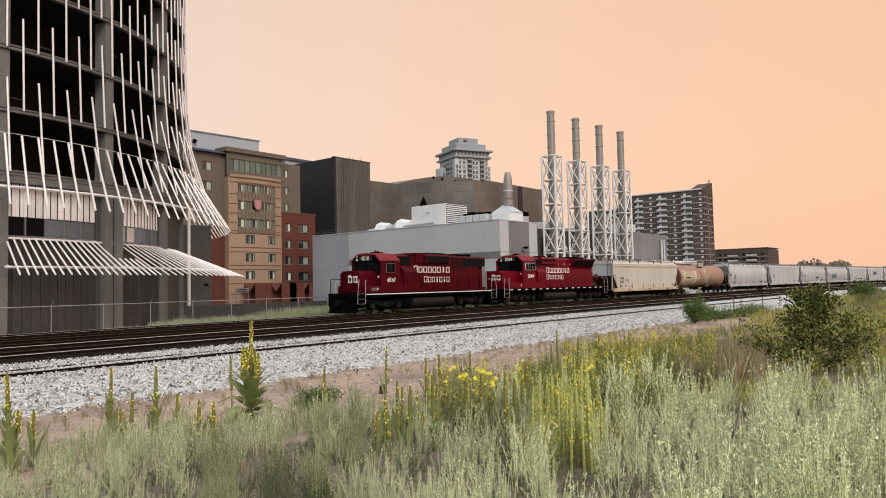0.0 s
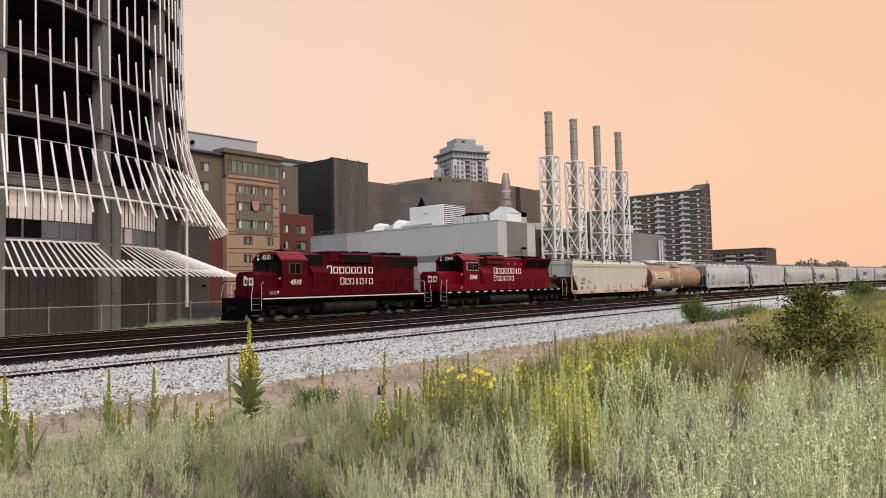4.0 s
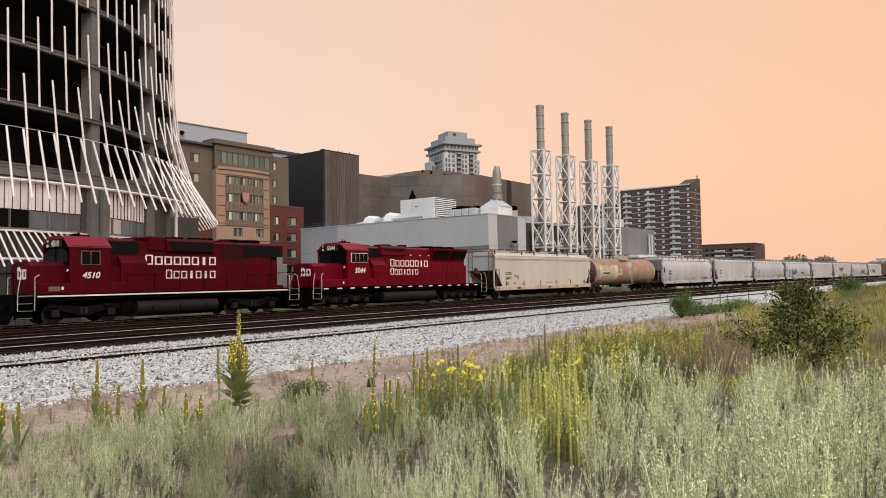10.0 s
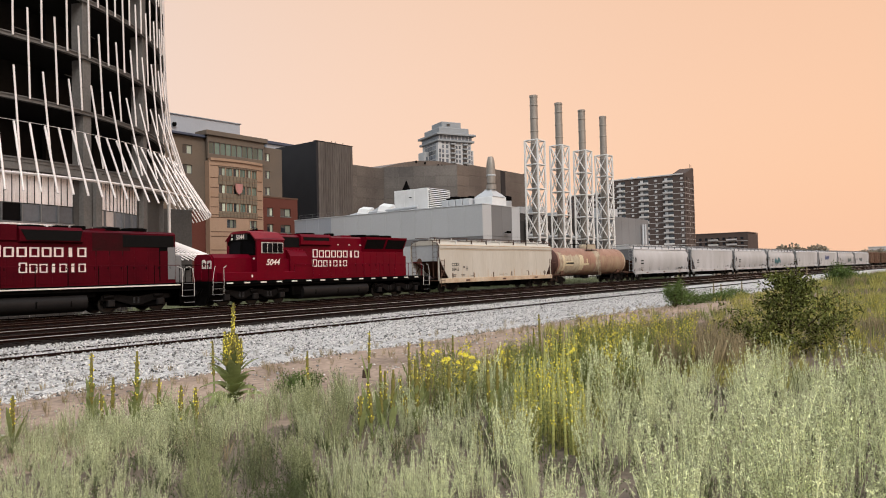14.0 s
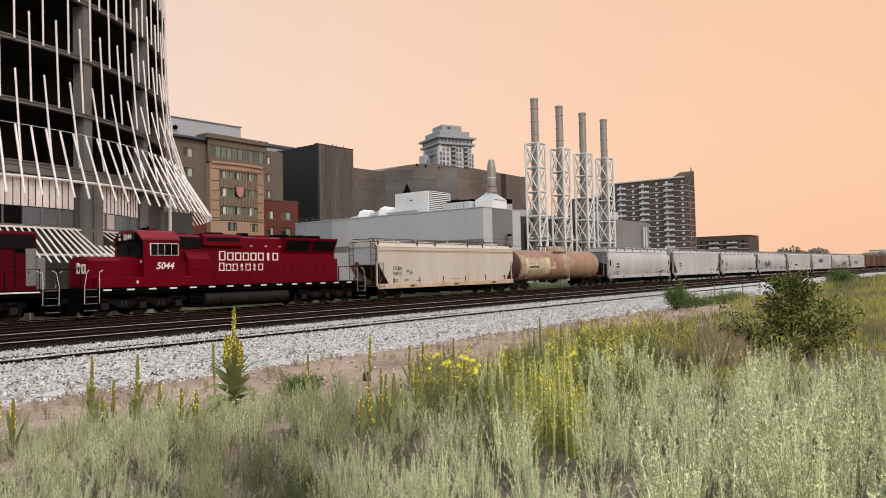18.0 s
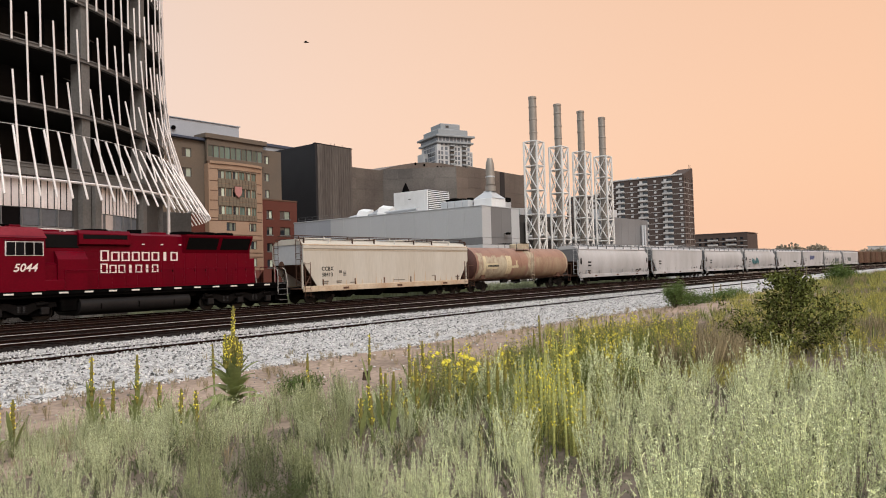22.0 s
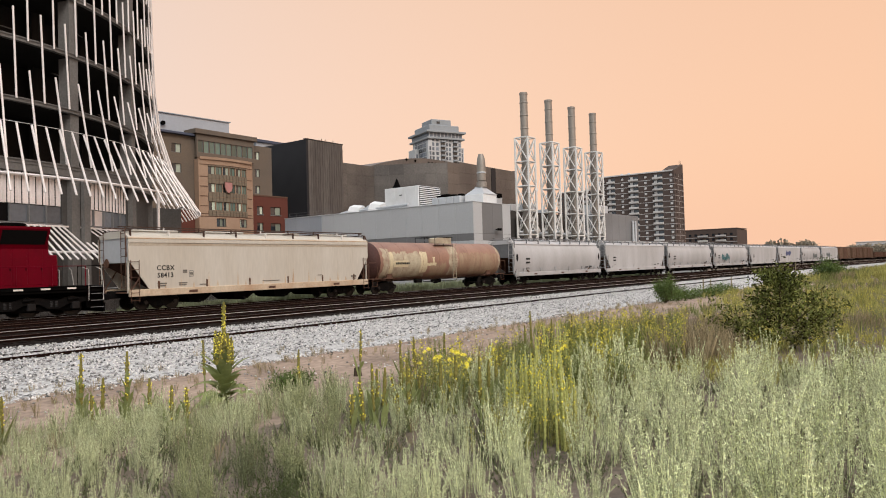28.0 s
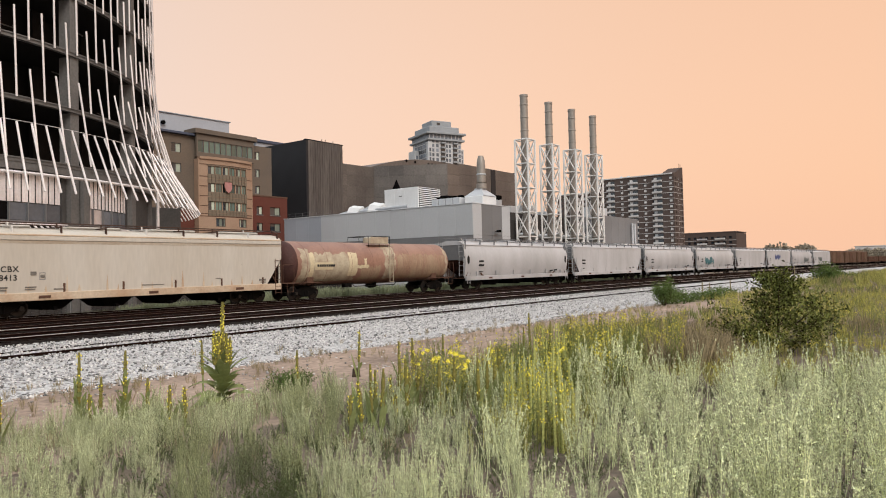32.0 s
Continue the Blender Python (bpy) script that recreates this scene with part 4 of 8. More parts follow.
for i in range(10):
    part("louvre_blade", Shape().prism([(-0.2, 0.55 + 0.28 * i), (-0.06, 0.7 + 0.28 * i), (-0.06, 0.74 + 0.28 * i), (-0.22, 0.6 + 0.28 * i)], 0.15, 5.05, "x"), M_WHITE, ac)
part("intake_hood", Shape().box(5.25, 7.0, -1.2, 1.6, 0.2, 2.5, 0.05), M_BLACK, ac, "black intake hood")
dc = thing("dry_cooler", "row of four black-topped rooftop coolers", "cooler", at=pose(80.0, 56.9, PZ - 0.1))
for i in range(4):
    un = part("housing", Shape().box(0, 2.4, 1.25 * i, 1.25 * i + 1.12, 0.3, 1.55, 0.05), M_PALE_G, dc)
    part("fan_ring", Shape().lathe([(0.46, 1.55), (0.5, 1.86), (0.42, 1.92), (0.05, 1.84)], 16, "z", pose(1.2, 0.56 + 1.25 * i, 0)), M_BLACK, un)
    for x in (0.1, 2.15):
        part("leg", Shape().box(x, x + 0.15, 1.25 * i + 0.45, 1.25 * i + 0.6, 0, 0.3), M_GREY_P, un)
du = thing("roof_duct", "silvery folded roof duct with sloping covers", "duct", at=pose(77.2, 72.5, PZ - 0.1))
for i, (y0, tilt, hh) in enumerate(((-3.0, 10, 1.5), (-1.0, -14, 1.75), (1.2, 8, 1.35), (3.4, -6, 1.0))):
    part("cover", Shape().prism([(0, 0), (2.4, 0), (2.3, hh * 0.5), (1.5, hh), (0.35, hh * 0.72), (0.0, 0.3)], 0, 1.85, "y", pose(0, y0, 0, tilt, 0, tilt)), M_PALE_G if i % 2 else M_WHITE, du)
part("gutter_pipe", Shape().rod((-0.4, -9.0, 0.6), (0.6, 2.0, 0.5), 0.22, n=10), M_PALE_G, du)
rr_ = thing("roof_railing", "thin grey rooftop guard railing", "railing", at=pose(77.0, 79, PZ - 0.1))
for i in range(7):
    part("post", Shape().rod((0, 1.6 * i, 0), (0, 1.6 * i, 1.0), 0.018, n=6), M_GREY_P, rr_)
for z in (0.6, 1.0):
    part("rail", Shape().rod((0, 0, z), (0, 9.6, z), 0.016, n=6), M_GREY_P, rr_)
vs = thing("boiler_stack", "round steel stack on a white pyramidal base", "stack", at=pose(82.4, 54.8, PZ - 0.1))
part("base", Shape().box(-1.75, 1.75, -1.3, 1.7, 0, 1.6, 0.05), M_WHITE, vs)
part("cone", Shape().lathe([(2.25, 1.6), (2.2, 1.68), (0.85, 2.55), (0.8, 2.75)], 4, "z", pose(0, 0.2, 0, 0, 0, 45)), M_PALE_G, vs)
part("skirt", Shape().lathe([(0.72, 2.7), (0.72, 3.4), (0.5, 3.5)], 16, "z"), M_FLUE, vs)
part("pipe", Shape().lathe([(0.5, 3.3), (0.5, 3.6), (0.62, 3.6), (0.62, 5.9), (0.55, 6.6), (0.36, 7.3)], 16, "z"), M_FLUE, vs, "", True)
part("band", Shape().lathe([(0.66, 4.6), (0.68, 4.65), (0.68, 4.75), (0.66, 4.8)], 16, "z"), M_PALE_G, vs)
part("side_lamp", Shape().box(2.2, 3.4, -1.2, -0.6, 1.3, 1.9, 0.08), M_BLACK, vs)
cone = thing("roof_finial", "small dark pointed roof vent", "vent", at=pose(83.0, 70.8, PZ - 0.1))
part("spike", Shape().lathe([(0.3, 0), (0.3, 3.6), (0.8, 3.7), (0.05, 5.5)], 8), M_BLACK, cone)

# chimneys in lattice towers
ch = thing("lattice_chimney", "tall grey flue inside a white steel lattice tower", "chimney", "four chimneys", at=pose(88.1, 51.0, -0.78))
fl = part("flue", Shape().lathe([(0.55, 0), (0.55, 26.9), (0.6, 26.9), (0.6, 27.2), (0.45, 27.25)], 20), M_FLUE, ch, "", True)
for i in range(14):
    part("flue_band", Shape().lathe([(0.56, 1.6 + 1.85 * i), (0.60, 1.65 + 1.85 * i), (0.60, 1.75 + 1.85 * i), (0.56, 1.8 + 1.85 * i)], 20), M_FLUE, fl)
LW, BH, NB = 1.02, 3.45, 6
for sx in (-1, 1):
    for sy in (-1, 1):
        part("leg", Shape().rod((sx * LW, sy * LW, 0), (sx * LW, sy * LW, BH * NB), 0.16, n=8), M_LATTICE, ch)
for k_ in range(NB + 1):
    z = BH * k_ + (0.1 if k_ == 0 else 0)
    for a in range(4):
        p, q = [(-LW, -LW), (LW, -LW), (LW, LW), (-LW, LW)][a], [(LW, -LW), (LW, LW), (-LW, LW), (-LW, -LW)][a]
        part("tie_bar", Shape().rod((*p, z), (*q, z), 0.1, n=6), M_LATTICE, ch)
        if k_ < NB:
            part("brace", Shape().rod((*p, z), (*q, z + BH), 0.085, n=6), M_LATTICE, ch)
            part("brace", Shape().rod((*q, z), (*p, z + BH), 0.085, n=6), M_LATTICE, ch)
        if k_ in (2, 4):
            part("flue_stay", Shape().rod((*p, z), (p[0] * 0.4, p[1] * 0.4, z), 0.05, n=5), M_LATTICE, ch)
part("exhaust_elbow", Shape().rod((0.5, -0.5, 9.1), (3.5, 0.2, 7.5), 0.32, n=12).rod((3.5, 0.2, 7.5), (3.7, 5.6, 7.3), 0.32, n=12), M_LATTICE, ch, "pale sloping exhaust duct")
for x, y in ((94.7, 50.6), (101.5, 50.2), (108.3, 49.8)):
    copy_thing(ch, pose(x, y, -0.78))
stay = thing("stay_cables", "thin stay cables slung between the lattice towers", "cable")
for (xa, ya), (xb, yb) in (((89.3, 51), (93.5, 50.6)), ((95.9, 50.6), (100.3, 50.2)), ((102.7, 50.2), (107.1, 49.8))):
    part("cable", Shape().rod((xa, ya, 8.5), (xb, yb, 18.5), 0.045, n=5), M_LATTICE, stay)


# ---- museum-like bronze building and black box behind the plant ----
box_ = thing("black_clad_block", "black metal-clad block with a ribbed bronze side", "building")
part("west_wall", Shape().box(87.0, 87.5, 95.3, 118, -0.78, 25.5, 0.02), M_BLACKBOX, box_)
part("south_core", Shape().box(87.5, 96.2, 95.8, 118, -0.78, 25.3), M_BROWN_T, box_)
for i in range(30):
    part("rib", Shape().box(87.504 + 0.29 * i, 87.784 + 0.29 * i, 95.26 + 0.03 * (i % 2), 95.8, -0.78, 25.5), M_BROWN_T, box_)
part("coping", Shape().box(86.95, 96.3, 95.2, 95.9, 25.5, 25.65, 0.02), M_BLACKBOX, box_)
for x in (92.5, 93.4, 95.4):
    part("roof_antenna", Shape().rod((x, 97, 25.3), (x, 97, 26.4), 0.06, n=5), M_BLACK, box_)
mus = thing("bronze_clad_hall", "large bronze-brown metal-clad hall with a gently arched roof", "building")
plan_ = [(96.4, 112.5), (106, 112.0), (107.0, 110.6), (121.0, 110.0), (124.8, 104.2), (131.0, 96.4), (136.5, 97.0), (162.5, 97.2), (162.5, 135), (96.4, 135)]
tops = [25.6, 25.7, 25.4, 25.7, 25.8, 26.1, 26.6, 26.8]
for i in range(8):
    (xa, ya), (xb, yb) = plan_[i], plan_[i + 1] if i < 7 else plan_[8]
    ln = math.hypot(xb - xa, yb - ya)
    k_ = max(1, int(ln / 2.4))
    zt = tops[i]
    for j in range(k_):
        p = (xa + (xb - xa) * j / k_, ya + (yb - ya) * j / k_)
        q = (xa + (xb - xa) * (j + 1) / k_, ya + (yb - ya) * (j + 1) / k_)
        d = 0.005
        nx, ny = -(yb - ya) / ln, (xb - xa) / ln
        for c_ in range(9):
            z_a, z_b = 4 + (zt - 4) * c_ / 9, 4 + (zt - 4) * (c_ + 1) / 9 - 0.03
            part("wall_panel", Shape().prism([(p[0] + (q[0] - p[0]) * d, p[1] + (q[1] - p[1]) * d), (q[0], q[1]), (q[0] + nx * 0.4, q[1] + ny * 0.4), (p[0] + nx * 0.4, p[1] + ny * 0.4)], z_a, z_b, "z"), M_BROWN, mus)
part("core", Shape().prism([(x + (0.8 if x < 100 else 0.5), y + 0.6) if y < 130 else (x, y) for x, y in plan_], -0.78, 25.2, "z"), M_BROWN_T, mus)
arch = [(121 + 46 * i / 14, 25.2 + 5.1 * (1 - ((46 * i / 14 - 29) / 29) ** 2)) for i in range(15)]
part("arched_roof", Shape().prism(arch + [(167, 24.4), (121, 24.4)], 113.5, 134, "y"), M_BROWN, mus, "low arched metal roof")
part("vent_screen", Shape().box(97.2, 105.0, 111.8, 112.0, 14.5, 18.6, 0.02), M_BROWN_T, mus)
for i in range(8):
    for j in range(4):
        part("vent_hole", Shape().box(97.6 + 0.92 * i, 98.2 + 0.92 * i, 111.74, 111.81, 14.9 + 0.92 * j, 15.5 + 0.92 * j, 0.02), M_BLACK, mus)
for i, x in enumerate((137, 140.5, 146, 147.5, 149, 150.5, 152)):
    part("roof_vent", Shape().lathe([(0.02, 113.36), (0.34, 113.37), (0.34, 113.52)], 10, "y", pose(x, 0, 29.05 + 0.03 * i)), M_BLACK, mus)
# Black slab on the wall, standing for the shade in a recess.
part("notch", Shape().box(150.4, 152.4, 97.0, 97.21, 5, 26.5), M_BLACKBOX, mus)

# ---- condominium tower ----
cnd = thing("condominium_tower", "pale blue-grey condominium tower with stepped crown", "building", at=pose(363, 275, -4.0, 0, 0, -25))
CW = 11.6
part("shaft", Shape().box(-CW, CW, -CW, CW, 0, 87.5, 0.2), M_CONDO_W, cnd)
for k_ in range(12):
    z = 52 + 2.9 * k_
    if z > 84:
        break
    for x0, x1 in ((-9.6, -8.0), (-6.6, -4.9), (0.2, 1.6), (2.4, 3.8), (9.4, 10.8)):
        part("window", Shape().box(x0, x1, -CW - 0.12, -CW, z + 0.5, z + 2.5), M_GLASS_T, cnd)
    for x0 in (-3.4, 5.4):
        part("window", Shape().box(x0, x0 + 2.9, -CW - 0.1, -CW, z + 0.15, z + 2.75), M_GLASS, cnd)
        part("balcony", Shape().box(x0 - 0.2, x0 + 3.1, -CW - 1.7, -CW - 0.1, z - 0.1, z + 0.85, 0.05), M_CONDO, cnd)
    for y0 in (-10.4, -6.6, -2.8, 1.0, 4.8):
        part("window", Shape().box(-CW - 0.12, -CW, y0, y0 + 3.3, z + 0.3, z + 2.7), M_GLASS_T if k_ % 3 else M_GLASS, cnd)
for x0, x1, y0, y1, zt in ((-CW - 3.4, -CW - 0.1, 2.0, 11.0, 81), (CW, CW + 3.0, -9.0, 3.0, 81.5), (-CW - 1.2, -CW + 1.6, -CW - 1.2, -CW + 1.6, 84.5)):
    w_ = part("white_wing", Shape().box(x0, x1, y0, y1, 0, zt, 0.1), M_CONDO_W, cnd, "white tower wing")
    for k_ in range(10):
        z = 52 + 2.9 * k_
        if z < zt - 3:
            part("window", Shape().box((x0 + x1) / 2 - 0.6, (x0 + x1) / 2 + 0.6, y0 - 0.12, y0, z + 0.3, z + 2.6), M_GLASS_T, w_)
part("crown_slab", Shape().box(-13.2, 13.2, -13.2, 13.2, 85.6, 86.9, 0.2), M_CONDO, cnd)
part("crown_glazing", Shape().box(-11.9, 11.9, -11.9, 11.9, 86.9, 89.6), M_GLASS_T, cnd)
for k_ in range(9):
    part("crown_mullion", Shape().box(-11.6 + 2.6 * k_, -11.1 + 2.6 * k_, -12.15, -11.9, 86.9, 89.6), M_CONDO_W, cnd)
part("crown_slab", Shape().box(-13.9, 13.9, -13.9, 13.9, 89.6, 90.9, 0.2), M_CONDO, cnd)
part("crown", Shape().box(-10.6, 10.6, -10.6, 10.6, 90.9, 95.0, 0.3), M_CONDO, cnd)
part("crown", Shape().box(-7.0, 7.0, -7.0, 7.0, 95.0, 99.3, 0.3), M_CONDO, cnd)
part("crown_vent", Shape().box(-3.4, -1.2, -7.2, -7.0, 96.6, 98.0), M_GLASS, cnd)

# ---- brown brick apartment slab ----
apt = thing("apartment_slab", "dark brown brick apartment slab with white balconies", "building")
AX, AY0, AY1, AZ, AD = 358.0, 121.5, 161.5, 47.2, 14.5
NF, FH = 16, 2.9
hs = []
cols_ = [(1.0, 1.6, 0), (4.3, 4.2, 1), (11.5, 1.7, 0), (16.3, 5.0, 1), (24.2, 1.7, 0), (29.2, 5.0, 1), (37.6, 1.7, 0)]
for f_ in range(NF):
    z = 0.4 + FH * f_
    for u, w, bal in cols_:
        hs.append((u, u + w, z + (0.3 if bal else 0.9), z + 2.3))
part("wall", facade(Shape(), AX, AY1, 0, -1, AY1 - AY0, -0.78, AZ, hs, 0.5), M_APT, apt)
part("glazing", Shape().box(AX + 0.35, AX + 0.45, AY0 + 0.2, AY1 - 0.2, 0, AZ - 0.5), M_GLASS, apt)
for f_ in range(NF):
    z = 0.4 + FH * f_
    for u, w, bal in cols_:
        if bal:
            part("balcony", Shape().box(AX - 1.3, AX - 0.02, AY1 - u - w, AY1 - u, z - 0.1, z + 0.82, 0.04), M_BALC, apt)
            part("balcony_door", Shape().box(AX + 0.1, AX + 0.2, AY1 - u - w * 0.42, AY1 - u - w * 0.12, z + 0.3, z + 2.2), M_BALC if (f_ * 3 + int(u)) % 4 else M_PALE_G, apt)
        else:
            part("window", Shape().box(AX + 0.1, AX + 0.2, AY1 - u - w, AY1 - u - w * 0.2, z + 0.9, z + 2.0), M_BALC, apt)
    part("floor_band", Shape().box(AX, AX + AD, AY0 - 0.06, AY0, z - 0.33, z - 0.17), M_BALC, apt)
    part("floor_band", Shape().box(AX - 0.07, AX + 0.02, AY0 + 0.02, AY1 - 0.02, z - 0.36, z - 0.12), M_BALC, apt)
sh2 = [(2.6 + 4.6 * i, 3.8 + 4.6 * i, 0.4 + FH * f_ + 0.8, 0.4 + FH * f_ + 2.2) for f_ in range(NF) for i in range(3)]
part("wall", facade(Shape(), AX + 0.1, AY0, 1, 0, AD, -0.78, AZ + 0.5, sh2, 0.5), M_APT, apt)
for u0, u1, z0, z1 in sh2:
    part("window", Shape().box(AX + 0.1 + u0, AX + 0.1 + u1, AY0 + 0.25, AY0 + 0.35, z0, z1), M_BALC if 6 < u0 < 9 else M_GLASS, apt)
part("back_wall", Shape().box(AX + 0.5, AX + AD, AY1 - 0.5, AY1, -0.78, AZ), M_APT, apt)
part("end_wall", Shape().box(AX + AD - 0.4, AX + AD + 0.1, AY0 + 0.5, AY1 - 0.5, -0.78, AZ), M_APT, apt)
part("roof", Shape().box(AX - 0.4, AX + AD + 0.2, AY0 + 0.6, AY1 + 0.2, AZ, AZ + 0.7, 0.1), M_BALC, apt)
part("roof_tower", Shape().prism([(AX + 2, AZ), (AX + 2, AZ + 0.8), (AX + 13.5, AZ + 4.6), (AX + AD, AZ + 4.6), (AX + AD, AZ)], AY0 + 0.02, AY0 + 7, "y"), M_APT, apt, "sloping stair-tower roof")
part("roof_mast", Shape().rod((AX + 12.2, AY0 + 1, AZ + 4), (AX + 12.2, AY0 + 1, AZ + 6.4), 0.12, n=5).rod((AX + 14, AY0 + 1, AZ + 4), (AX + 14, AY0 + 1, AZ + 6.2), 0.12, n=5), M_BLACK, apt)
for y in (150, 154):
    part("roof_tank", Shape().lathe([(1.6, AZ), (1.6, AZ + 2.0), (0.2, AZ + 2.8)], 14, "z", pose(AX + 12, y, 0)), M_PALE_G, apt)

awing = thing("apartment_wing", "dark brick apartment wing with pale window bands", "building")
hs = [(1.4 + 3.6 * i, 3.4 + 3.6 * i, 15.0 + 2.9 * f_, 16.5 + 2.9 * f_) for f_ in range(9) for i in range(8)]
part("wall", facade(Shape(), 366, 191.5, 0, -1, 29.5, -0.78, 42.0, hs, 0.5), M_APT, awing)
for u0, u1, z0, z1 in hs:
    part("window", Shape().box(366.3, 366.4, 191.5 - u1, 191.5 - u0, z0, z1), M_BALC if (int(u0) + int(z0)) % 3 else M_GLASS, awing)
part("body", Shape().box(366.6, 380, 162, 191.5, -0.78, 41.6), M_APT, awing)
part("roof", Shape().box(365.8, 380, 162, 191.7, 42.0, 42.5, 0.1), M_BALC, awing)
part("roof_tank", Shape().lathe([(2.4, 42.5), (2.4, 46.0), (0.3, 47.0)], 14, "z", pose(371, 167, 0)), M_PALE_G, awing)

lowb = thing("low_apartment_block", "low dark brick apartment block behind the train", "building")
LX, LY0, LY1, LZ = 457.0, 117.5, 149.0, 20.3
hs = [(2 + 3.6 * i, 3.8 + 3.6 * i, 1.4 + 3.0 * f_, 2.9 + 3.0 * f_) for f_ in range(6) for i in range(8)]
part("wall", facade(Shape(), LX, LY1, 0, -1, LY1 - LY0, -0.78, LZ, hs, 0.5), M_APT, lowb)
part("glazing", Shape().box(LX + 0.4, LX + 0.5, LY0, LY1, 0, LZ - 0.4), M_GLASS, lowb)
for f_ in range(6):
    part("floor_band", Shape().box(LX - 0.07, LX + 0.02, LY0 + 0.02, LY1 - 0.02, 0.42 + 3.0 * f_, 0.66 + 3.0 * f_), M_BALC, lowb)
    for u in (8.0, 19.0):
        part("balcony", Shape().box(LX - 1.2, LX - 0.02, LY1 - u - 6, LY1 - u, 0.9 + 3.0 * f_, 1.9 + 3.0 * f_, 0.05), M_BALC, lowb)
part("body", Shape().box(LX + 0.6, LX + 24, LY0, LY1, -0.78, LZ - 0.3), M_APT, lowb)
part("roof", Shape().box(LX - 0.2, LX + 24, LY0 - 0.2, LY1 + 0.2, LZ, LZ + 0.6, 0.1), M_APT, lowb)


# ---- the train ----
def text_shape(words, size, material, parent, x, y, z, spread=1.0, name="number", lean=0.0, heavy=0.009):
    """Letters that stand on a side which faces the near bank."""
    cu = bpy.data.curves.new(name, "FONT")
    cu.body, cu.size, cu.extrude, cu.align_x, cu.space_character, cu.shear, cu.offset = words, size, 0.004, "CENTER", spread, lean, heavy
    tmp = new("tmp", cu)
    me = bpy.data.meshes.new_from_object(tmp.evaluated_get(bpy.context.evaluated_depsgraph_get()))
    bpy.data.objects.remove(tmp)
    me.materials.clear()
    me.materials.append(material)
    return part(name, me, None, parent, at=pose(x, y, z, 90, 0, 0))


def word_bars(parent, x, y, z, count, step, height, thin=()):
    """A painted word as a row of plain hollow blocks, the first one taller, the thin ones solid."""
    for i in range(count):
        h = height * (1.16 if i == 0 else 1.0)
        w = step * (0.30 if i in thin else 0.80)
        x0 = x + i * step + (step * 0.80 - w) / 2
        k = step * 0.16
        b = Shape()
        if i in thin:
            b.box(x0, x0 + w, y - 0.008, y, z, z + h)
        else:
            b.box(x0, x0 + k, y - 0.008, y, z, z + h).box(x0 + w - k, x0 + w, y - 0.008, y, z, z + h)
            b.box(x0 + k, x0 + w - k, y - 0.008, y, z + h - k * 0.7, z + h).box(x0 + k, x0 + w - k, y - 0.008, y, z, z + k * 0.7)
        part("painted_block", b, M_LETTER, parent, "cream painted block")


WHEELSETS = []


def wheelset_mesh(r):
    s = Shape()
    for sg in (-1, 1):
        s.lathe([(0.1, sg * 0.66), (r * 0.55, sg * 0.70), (r * 0.8, sg * 0.69), (r, sg * 0.685), (r * 0.985, sg * 0.78), (r * 0.82, sg * 0.80), (r * 0.78, sg * 0.765), (r * 0.35, sg * 0.755), (0.12, sg * 0.81)], 22, "y")
        for i in range(3):
            a = i * 2.094
            s.rod((math.cos(a) * r * 0.55, sg * 0.75, math.sin(a) * r * 0.55), (math.cos(a) * r * 0.55, sg * 0.775, math.sin(a) * r * 0.55), 0.05, n=8)
    s.rod((0, -0.95, 0), (0, 0.95, 0), 0.075, n=10)
    return s.mesh("wheelset", M_WHEEL, True)


WHEEL_L, WHEEL_F = wheelset_mesh(0.508), wheelset_mesh(0.457)


def add_wheels(truck, xs, r, mesh):
    for x in xs:
        w = part("wheelset", mesh, None, truck, "steel wheels on an axle", at=pose(x, 0, r))
        WHEELSETS.append((w, x, r))


